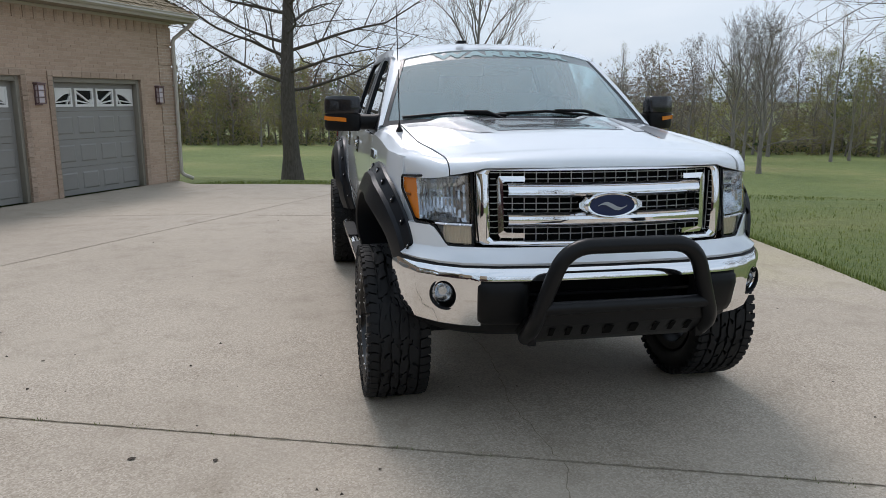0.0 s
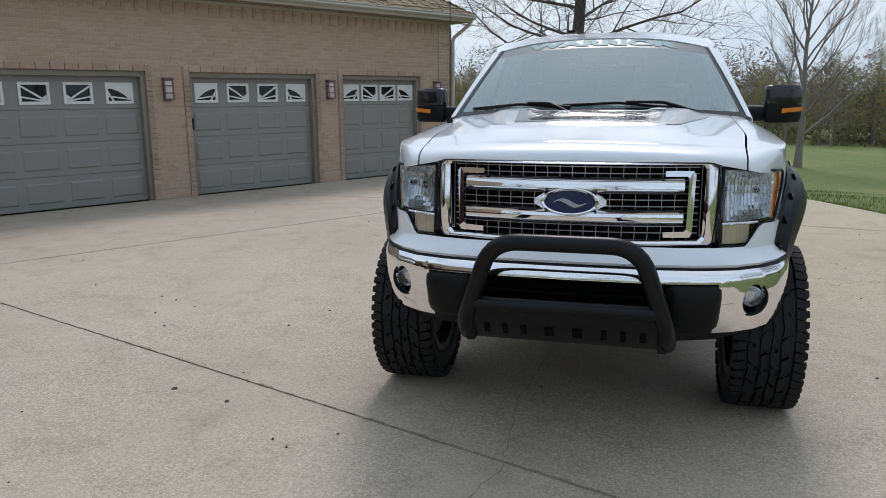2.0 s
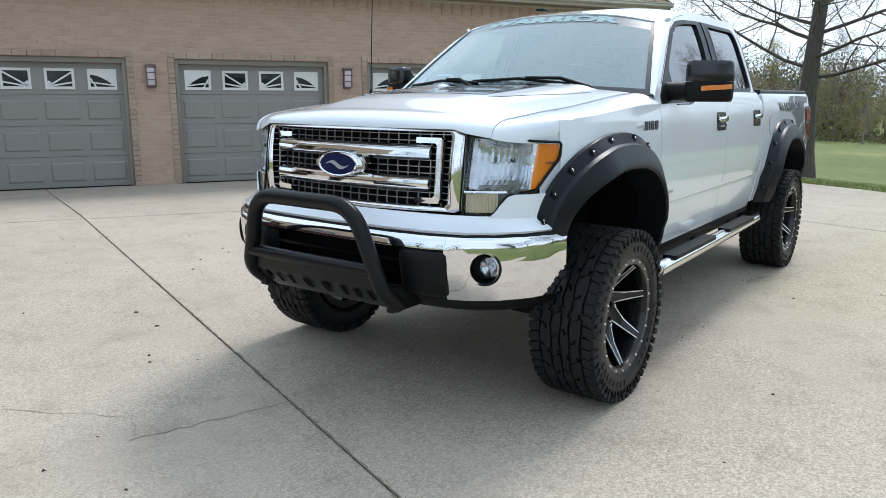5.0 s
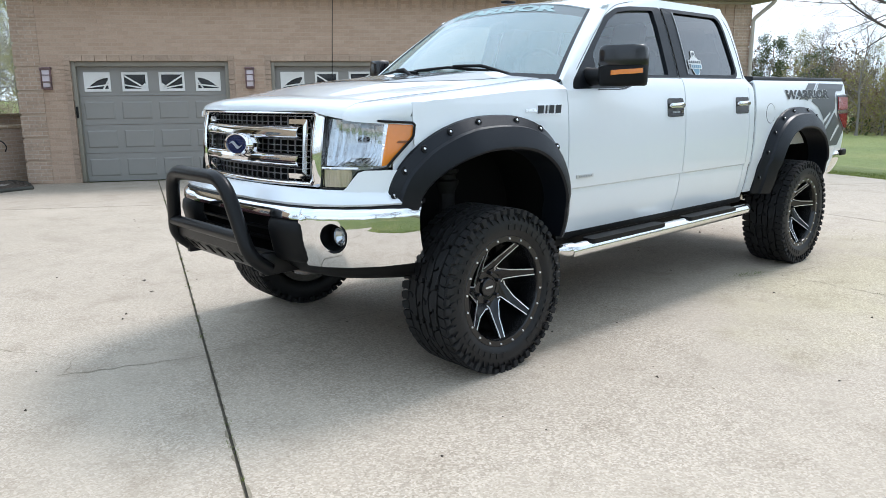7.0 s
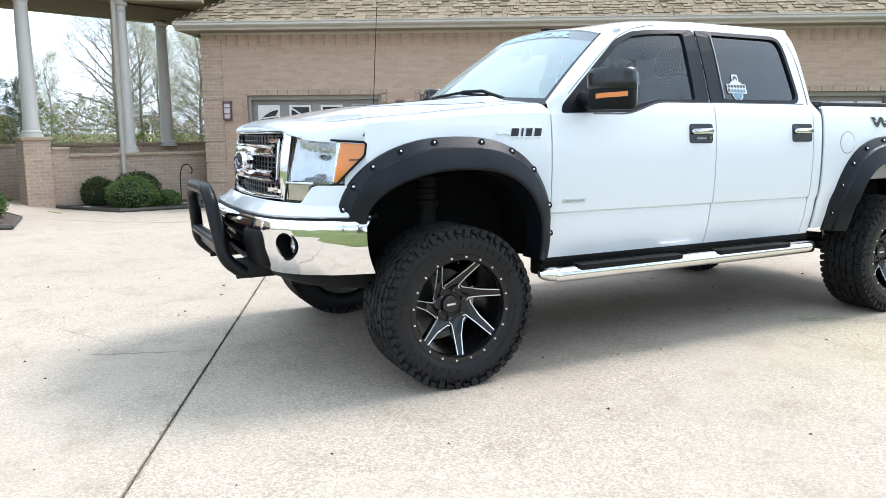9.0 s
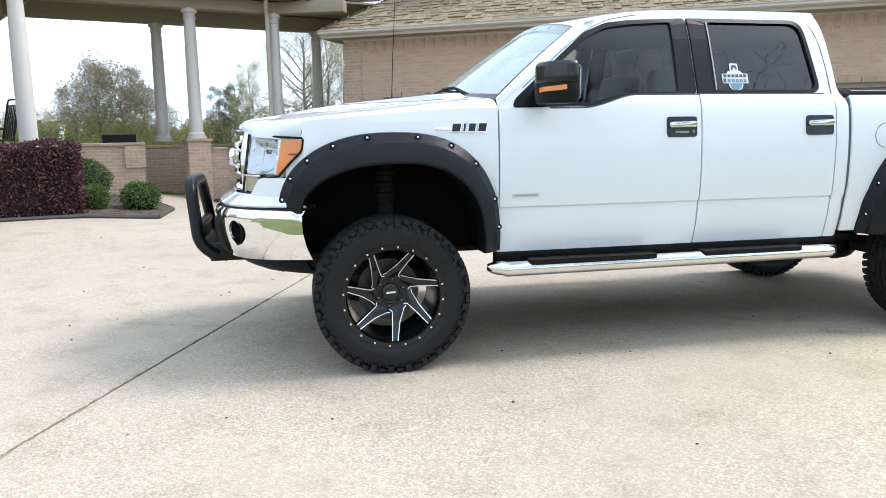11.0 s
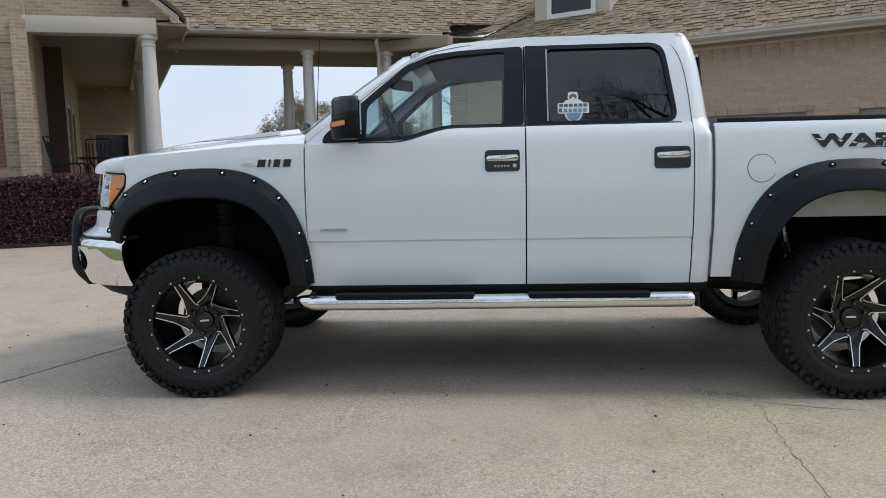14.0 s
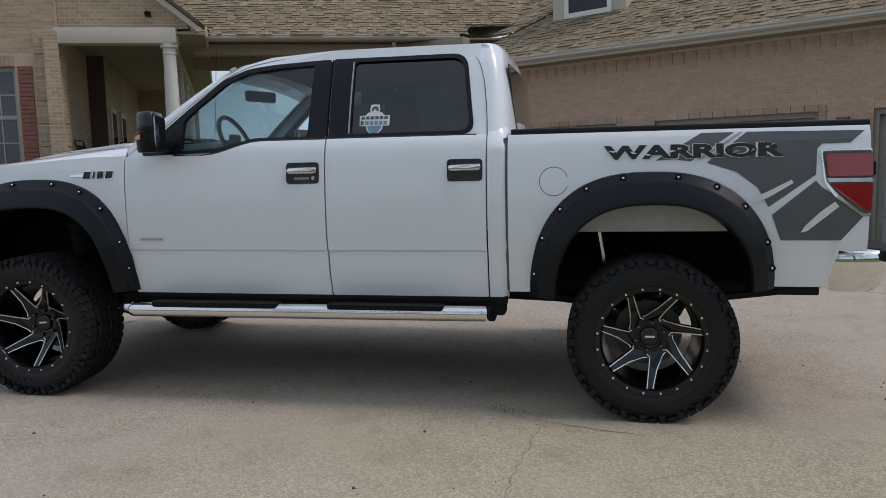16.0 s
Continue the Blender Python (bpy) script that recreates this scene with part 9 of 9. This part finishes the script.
def far_crowns(name, label, stops, crowns, seed, spots=(), leaves=800, size=0.17):
    """Hazy twig and leaf crowns standing deeper in the woods, scattered or at given spots (x, y, height, radius)."""
    rnd = random.Random(seed)
    V, F = [], []
    for c in range(crowns or len(spots)):
        t = radians(rnd.uniform(18, 132))
        d = rnd.uniform(63, 78)
        x, y = d * math.cos(t) - 1, d * math.sin(t) - 2
        r, h = rnd.uniform(1.5, 2.9), rnd.uniform(1.6, 5.2)
        if spots:
            x, y, h, r = spots[c]
        g = ground_z(x, y)
        for _ in range(leaves):
            p = Vector((rnd.gauss(0, 1), rnd.gauss(0, 1), rnd.gauss(0, 1))).normalized() * r * rnd.random() ** 0.42
            p += Vector((noise.noise(p * 0.9 + Vector((x, y, 0))), 0, noise.noise(p * 0.9 + Vector((y, x, 3))))) * 0.8
            scatter(V, F, rnd, Vector((x + p.x, y + p.y, max(g + 0.1, g + h + p.z * 1.25))), size * rnd.uniform(0.6, 1.4), 0.32)
    ob = data_mesh(name, V, F, island_material(name, stops, 0.9))
    tagged(ob, label, "woods", kind="stuff")


far_crowns("tan_crowns", "hazy tan twig crowns deep in the woods", [(0, (0.13, 0.10, 0.068)), (0.6, (0.20, 0.158, 0.108)), (1, (0.29, 0.235, 0.165))], 95, 101)
far_crowns("green_crowns", "hazy spring-green crowns deep in the woods", [(0, (0.085, 0.105, 0.036)), (0.6, (0.15, 0.172, 0.060)), (1, (0.24, 0.25, 0.10))], 60, 102)
far_crowns("russet_crowns", "hazy russet budding crowns deep in the woods", [(0, (0.15, 0.092, 0.066)), (1, (0.26, 0.17, 0.125))], 26, 103)


far_crowns("twig_crowns", "round tan twig crowns beyond the covered way", [(0, (0.30, 0.26, 0.16)), (0.6, (0.41, 0.36, 0.23)), (1, (0.50, 0.44, 0.30))], 0, 104,
           [(-45.0, -13.2, 3.2, 1.25), (-45.3, -12.0, 4.3, 1.6), (-45.6, -10.6, 4.0, 1.55), (-45.9, -9.4, 3.2, 1.2), (-45.5, -11.4, 3.0, 1.6)], 620, 0.11)
far_crowns("low_crowns", "low spring-green growth beyond the covered way", [(0, (0.15, 0.17, 0.065)), (0.6, (0.25, 0.26, 0.10)), (1, (0.36, 0.35, 0.16))], 0, 105,
           [(-44.0, -14.6, 1.2, 0.9), (-44.2, -13.4, 1.5, 1.1), (-44.2, -12.2, 1.8, 1.2), (-44.3, -11.0, 1.9, 1.2), (-44.4, -9.8, 1.7, 1.1), (-44.6, -8.6, 1.4, 1.0), (-44.8, -7.4, 1.2, 0.9), (-45.0, -6.2, 1.1, 0.9), (-43.5, -15.8, 0.9, 0.8), (-37.2, -1.2, 1.6, 1.3), (-37.4, 0.4, 1.8, 1.4), (-37.6, 2.0, 1.3, 1.1), (-37.0, -2.6, 1.2, 1.1), (-37.8, 3.6, 1.0, 1.0), (-37.8, 5.2, 1.0, 1.0)], 800, 0.085)


def stems():
    rnd = random.Random(95)
    wood = Wood()
    for _ in range(170):
        a = rnd.uniform(20, 130)
        t = radians(a)
        d = (59 if a > 60 else 53) + rnd.uniform(0, 12)
        p = Vector((d * math.cos(t) - 1, d * math.sin(t) - 2, 0))
        p.z = ground_z(p.x, p.y) - 0.2
        h, r = rnd.uniform(3.0, 7.5), rnd.uniform(0.03, 0.09)
        lean = Vector((rnd.gauss(0, 0.06), rnd.gauss(0, 0.06), 1))
        wood.limb([p, p + lean * h * 0.5, p + lean * h + Vector((rnd.gauss(0, 0.3), 0, 0))], [r, r * 0.7, r * 0.2], 4)
    ob = data_mesh("stems", wood.V, wood.F, M_BARK_HAZED)
    tagged(ob, "slim grey stems standing in the woods", "undergrowth", kind="stuff")


stems()


# ---- beds, hedge and shrubs ----
def leafy(name, label, category, mat, inside, n, size, seed, group=""):
    """A clipped bush: leaves crowd near the surface of a lumpy form; inside(rnd) gives a place and the way out."""
    rnd = random.Random(seed)
    V, F = [], []
    for _ in range(n):
        p, out = inside(rnd)
        d = (out + Vector((rnd.gauss(0, 0.7), rnd.gauss(0, 0.7), rnd.gauss(0, 0.7)))).normalized() * size * rnd.uniform(0.6, 1.4)
        b = d.cross(Vector((rnd.gauss(0, 1), rnd.gauss(0, 1), rnd.gauss(0, 1)))).normalized() * size * 0.45
        p = p + out * rnd.gauss(0, 0.02)
        i = len(V)
        V += [p - d, p + b, p + d, p - b]
        F.append((i, i + 1, i + 2, i + 3))
    ob = data_mesh(name, V, F, mat)
    return tagged(ob, label, category, group)


def hedge_form(rnd):
    # a long box with soft, uneven faces, in the house's frame
    a = rnd.uniform(-7.5, 0.62)
    wob = 0.06 * noise.noise(Vector((a * 1.7, 0.3, 0)))
    side = rnd.random()
    z0, z1 = 0.15, 1.23 + 0.05 * noise.noise(Vector((a * 1.1, 5, 0)))
    if side < 0.5:
        p, o = Vector((a, -1.95 - wob, z0 + (z1 - z0) * rnd.random() ** 0.8)), Vector((0, -1, 0))
    elif side < 0.82:
        p, o = Vector((a, rnd.uniform(-1.95, -0.85), z1 + wob)), Vector((0, 0, 1))
    elif side < 0.92:
        p, o = Vector((0.66 + wob, rnd.uniform(-1.95, -0.85), z0 + (z1 - z0) * rnd.random())), Vector((1, 0, 0))
    else:
        p, o = Vector((a, rnd.uniform(-1.8, -1.0), rnd.uniform(z0, z1 - 0.1))), Vector((0, -0.5, 0.5))
    return HOUSE @ p, HOUSE.to_3x3() @ o


hedge = leafy("hedge", "clipped purple-leaved hedge in the bed before the porch", "hedge", M_LEAF_PURPLE, hedge_form, 34000, 0.034, 61)
# solid dark box whose colour stands in for shade between the leaves
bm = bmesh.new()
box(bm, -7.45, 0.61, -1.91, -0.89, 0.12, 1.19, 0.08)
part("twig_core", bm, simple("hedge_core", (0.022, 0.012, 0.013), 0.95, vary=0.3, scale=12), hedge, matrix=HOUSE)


def shrub(x, y, r, h, seed, mat):
    z0 = ground_z(x, y)

    def form(rnd):
        v = Vector((rnd.gauss(0, 1), rnd.gauss(0, 1), rnd.gauss(0.25, 1))).normalized()
        k = 1 + 0.10 * noise.noise(v * 2.2 + Vector((seed, 0, 0)))
        return Vector((x + v.x * r * k, y + v.y * r * k, z0 + h * 0.5 + v.z * h * 0.5 * k)), v
    s = leafy("shrub", "round clipped green shrub in the mulch bed", "shrub", mat, form, 2600, 0.026, seed, "clipped shrubs")
    # dark solid inside the leaves, coloured as the shaded depth of the shrub
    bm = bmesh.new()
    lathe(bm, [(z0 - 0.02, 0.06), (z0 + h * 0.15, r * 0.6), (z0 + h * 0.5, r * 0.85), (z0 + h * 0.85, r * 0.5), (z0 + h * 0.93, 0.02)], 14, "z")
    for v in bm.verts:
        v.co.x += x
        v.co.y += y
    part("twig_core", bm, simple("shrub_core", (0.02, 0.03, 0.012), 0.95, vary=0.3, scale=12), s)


shrub(-9.2, -4.05, 0.38, 0.68, 71, M_LEAF_BOX)
shrub(-7.70, -3.62, 0.22, 0.40, 72, M_LEAF_BOX)
shrub(-7.98, -2.95, 0.29, 0.46, 73, M_LEAF_BOX)
shrub(-11.05, -1.32, 0.29, 0.58, 74, M_LEAF_DARK)
shrub(-10.50, -0.78, 0.42, 0.60, 75, M_LEAF_BOX)
shrub(-10.72, -0.16, 0.26, 0.32, 76, M_LEAF_BOX)
shrub(-11.25, -0.62, 0.42, 0.66, 77, M_LEAF_DARK)


def bed(name, outline, seed):
    bm = bmesh.new()
    bm.faces.new([bm.verts.new((x, y, ground_z(x, y) + 0.05)) for x, y in outline])
    bmesh.ops.triangulate(bm, faces=bm.faces[:])
    ob = finish(name, bm, M_SOIL, smooth=0)
    tagged(ob, "planting bed covered with dark bark mulch", "flower bed", kind="structure")
    bm = bmesh.new()
    tube(bm, [(x, y, ground_z(x, y) + 0.03) for x, y in outline] + [(*outline[0], ground_z(*outline[0]) + 0.03)], 0.035, 6)
    part("edging", bm, M_EDGING, ob, "dark edging strip")
    rnd = random.Random(seed)
    V, F = [], []
    xs, ys = [p[0] for p in outline], [p[1] for p in outline]
    for _ in range(2600):
        x, y = rnd.uniform(min(xs), max(xs)), rnd.uniform(min(ys), max(ys))
        inside = False
        for (x0, y0), (x1, y1) in zip(outline, outline[1:] + outline[:1]):
            if (y0 > y) != (y1 > y) and x < (x1 - x0) * (y - y0) / (y1 - y0) + x0:
                inside = not inside
        if not inside:
            continue
        a = rnd.uniform(0, 6.28)
        q, s, z = rnd.uniform(0.02, 0.05), rnd.uniform(0.008, 0.02), ground_z(x, y) + 0.035 + rnd.uniform(0, 0.02)
        i = len(V)
        c, n = math.cos(a), math.sin(a)
        V += [(x - c * q - n * s, y - n * q + c * s, z), (x + c * q - n * s, y + n * q + c * s, z + 0.006), (x + c * q + n * s, y + n * q - c * s, z), (x - c * q + n * s, y - n * q - c * s, z + 0.01)]
        F.append((i, i + 1, i + 2, i + 3))
    o = data_mesh("mulch", V, F, M_MULCH, ob)
    tagged(o, "chips of bark mulch", kind="stuff")


bed("bed_porch", [(-7.10, -2.55), (-6.90, -3.6), (-6.55, -5.2), (-5.85, -7.6), (-5.4, -9.2), (-8.6, -10.0), (-9.4, -7.0), (-9.35, -5.2), (-9.6, -3.2), (-8.3, -2.5)], 81)
bed("bed_garage", [(-11.44, 0.72), (-10.42, 0.57), (-9.84, -1.04), (-10.10, -1.25), (-10.98, -2.05), (-11.12, -2.00), (-11.86, 0.55)], 82)


# ---- garden hook by the garage bed ----
hook = empty("garden_hook", "thin black shepherd hook standing in the mulch bed", "garden hook", matrix=pose(-11.45, 0.22, ground_z(-11.45, 0.22)))
bm = bmesh.new()
tube(bm, bend([(0, 0, -0.1), (0, 0, 0.62), (0.04, 0.05, 0.80), (0.14, 0.16, 0.82), (0.20, 0.22, 0.70), (0.17, 0.19, 0.62)], 0.12), 0.011, 6)
part("rod", bm, M_IRON, hook)


def stone(x, y, s, seed):
    rnd = random.Random(seed)
    bm = bmesh.new()
    bmesh.ops.create_icosphere(bm, subdivisions=2, radius=1.0)
    for v in bm.verts:
        k = 1 + 0.22 * noise.noise(v.co * 1.6 + Vector((seed, 0, 0)))
        v.co = Vector((v.co.x * s * k * 1.3, v.co.y * s * k, v.co.z * s * k * 0.7))
    o = finish("stone", bm, M_STONE, smooth=60, matrix=pose(x, y, ground_z(x, y) + s * 0.45, 0, 0, rnd.uniform(0, 360)))
    tagged(o, "pale rounded stone in the mulch bed", "stone", "bed stones")


M_STONE = simple("stone", (0.36, 0.33, 0.29), 0.9, vary=0.2, scale=9, grain=0.5, grain_scale=60)
for x, y, s, k in ((-10.95, 0.22, 0.07, 1), (-11.15, 0.34, 0.06, 2), (-10.60, 0.28, 0.05, 3), (-10.85, -1.72, 0.06, 4), (-10.62, -1.55, 0.08, 5), (-11.3, 0.42, 0.05, 6)):
    stone(x, y, s, k)


# ---- small litter on the drive ----
def leaf(x, y, s, rz):
    bm = bmesh.new()
    sheet(bm, [[(0.5 * s * a, s * b * (1 - a * a), 0.004 + 0.25 * s * abs(b) * (1 - a * a)) for b in (-0.3, 0, 0.3)] for a in np.linspace(-1, 1, 7)], 0.001)
    o = finish("dry_leaf", bm, M_DRY, matrix=pose(x, y, ground_z(x, y), 0, 0, rz))
    tagged(o, "small dry brown leaf lying on the concrete", "leaf", "dry leaves")


M_DRY = simple("dry_leaf", (0.06, 0.045, 0.032), 0.9, vary=0.3, scale=40)
for x, y, s, rz in ((-2.24, -0.63, 0.07, 20), (-1.85, -0.72, 0.06, 80), (-1.1, -0.95, 0.03, 10), (1.15, -2.0, 0.02, 50), (-0.2, -0.1, 0.035, 100), (2.35, 1.1, 0.03, 30), (1.9, 1.55, 0.02, 10), (2.3, 2.6, 0.018, 70), (1.6, 0.6, 0.02, 0), (0.5, -2.4, 0.025, 60), (-3.1, 0.9, 0.04, 10), (-3.6, 1.6, 0.03, 40), (-1.6, -1.9, 0.025, 15), (2.6, -0.9, 0.03, 66)):
    leaf(x, y, s * 0.6, rz)


def specks():
    """Grit and bits of bark strewn over the concrete."""
    rnd = random.Random(33)
    V, F = [], []
    for _ in range(170):
        x, y = rnd.uniform(-6, 3.3), rnd.uniform(-4, 7)
        s = 0.005 + 0.010 * rnd.random() ** 3
        z = ground_z(x, y)
        i = len(V)
        a = rnd.uniform(0, 6.28)
        V += [(x + s * math.cos(a + t) * rnd.uniform(0.6, 1.4), y + s * math.sin(a + t), z) for t in (0, 2.1, 4.2)] + [(x, y, z + s * 0.8)]
        F += [(i, i + 1, i + 3), (i + 1, i + 2, i + 3), (i + 2, i, i + 3)]
    o = data_mesh("grit", V, F, M_DRY)
    tagged(o, "dark grit scattered over the concrete", "grit", kind="stuff")


specks()


# ---- single bricks and shingles ----
def piece_material(name, stops, per_object):
    m, nt, b = material(name)
    v = coords(nt)
    if per_object:
        r = nt.nodes.new("ShaderNodeObjectInfo").outputs["Random"]
    else:
        r = nt.nodes.new("ShaderNodeNewGeometry").outputs["Random Per Island"]
    col = ramp(nt, r, stops)
    grit = noise_tex(nt, v, 38, 4, 0.65)
    col = mix(nt, 1.0, col, ramp(nt, grit, [(0.3, (0.86, 0.86, 0.86)), (0.7, (1.1, 1.1, 1.1))]), "MULTIPLY")
    col = mix(nt, 1.0, col, ramp(nt, noise_tex(nt, v, 0.6, 4), [(0.3, (0.93, 0.93, 0.93)), (0.7, (1.05, 1.05, 1.05))]), "MULTIPLY")
    nt.links.new(col, b.inputs["Base Color"])
    b.inputs["Roughness"].default_value = 0.92
    bump(nt, b, grit, 0.5, 0.004)
    return m


def lay_bricks(parent, face, s0, s1, z0, z1, skip, near, stops, prefix, seed):
    """Courses of bricks standing a little proud of the mortar; those inside the stretch near are single parts, the rest is joined."""
    rnd = random.Random(seed)
    single = piece_material(prefix + "_brick", stops, True)
    joined = piece_material(prefix + "_bricks", stops, False)
    L, H, J = 0.203, 0.0677, 0.008
    me = bpy.data.meshes.new("brick")
    hw, hh, e = (L - J) / 2, (H - J) / 2, 0.003
    corners = [(-hw, 0.004, -hh), (hw, 0.004, -hh), (hw, 0.004, hh), (-hw, 0.004, hh), (-hw + e, -0.0035, -hh + e), (hw - e, -0.0035, -hh + e), (hw - e, -0.0035, hh - e), (-hw + e, -0.0035, hh - e)]
    faces = [(4, 5, 6, 7), (0, 1, 5, 4), (1, 2, 6, 5), (2, 3, 7, 6), (3, 0, 4, 7)]
    me.from_pydata(corners, [], faces)
    me.materials.append(single)
    V, F = [], []
    for k in range(int((z1 - z0) / H)):
        z = z0 + (k + 0.5) * H
        s = s0 - (L / 2 if k % 2 else 0.0)
        while s < s1:
            l, r = max(s + J / 2, s0), min(s + L - J / 2, s1)
            s += L
            for a0, a1, b0, b1 in skip:
                if b0 - H / 2 < z < b1 + H / 2:
                    if l < a1 and r > a0:
                        if l < a0:
                            r = min(r, a0)
                        elif r > a1:
                            l = max(l, a1)
                        else:
                            r = l
            if r - l < 0.03:
                continue
            c = (l + r) / 2
            y = face + rnd.uniform(-0.0015, 0.0015)
            if r - l > L - J - 0.001 and near[0] < c < near[1] and near[2] < z < near[3]:
                o = new("brick", me)
                o.parent = parent
                o.location = (c, y, z)
                continue
            i = len(V)
            w = (r - l) / 2
            V += [(c + (math.copysign(w, p[0]) if abs(p[0]) == hw else math.copysign(w - e, p[0])), y + p[1], z + p[2]) for p in corners]
            F += [tuple(i + q for q in f) for f in faces]
    ob = data_mesh("bricks", V, F, joined, parent)
    tagged(ob, "courses of tan brick", kind="stuff")


lay_bricks(bpy.data.objects["garage_wing"], FACE, S0 + 0.40, S1 - 0.40, 0.0, 3.36, [(l - 0.105, r + 0.105, -0.2, DOOR_TOP + 0.11) for l, r in DOORS], (-2.6, 3.2, 2.25, 3.4),
           [(0, (0.435, 0.308, 0.226)), (0.5, (0.468, 0.336, 0.250)), (1, (0.498, 0.362, 0.272))], "tan", 301)
lay_bricks(bpy.data.objects["house"], 0.0, -9.0, -2.62, 0.2, 6.4, [(-5.2, -2.64, 1.40, 3.66)], (-5.0, -2.6, 3.7, 6.4),
           [(0, (0.365, 0.268, 0.178)), (0.5, (0.425, 0.318, 0.218)), (1, (0.49, 0.375, 0.262))], "buff", 302)
lay_bricks(bpy.data.objects["house"], 0.0, -2.62, -2.15, 4.17, 6.4, [], (0, 0, 0, 0),
           [(0, (0.365, 0.268, 0.178)), (0.5, (0.425, 0.318, 0.218)), (1, (0.49, 0.375, 0.262))], "upper", 303)
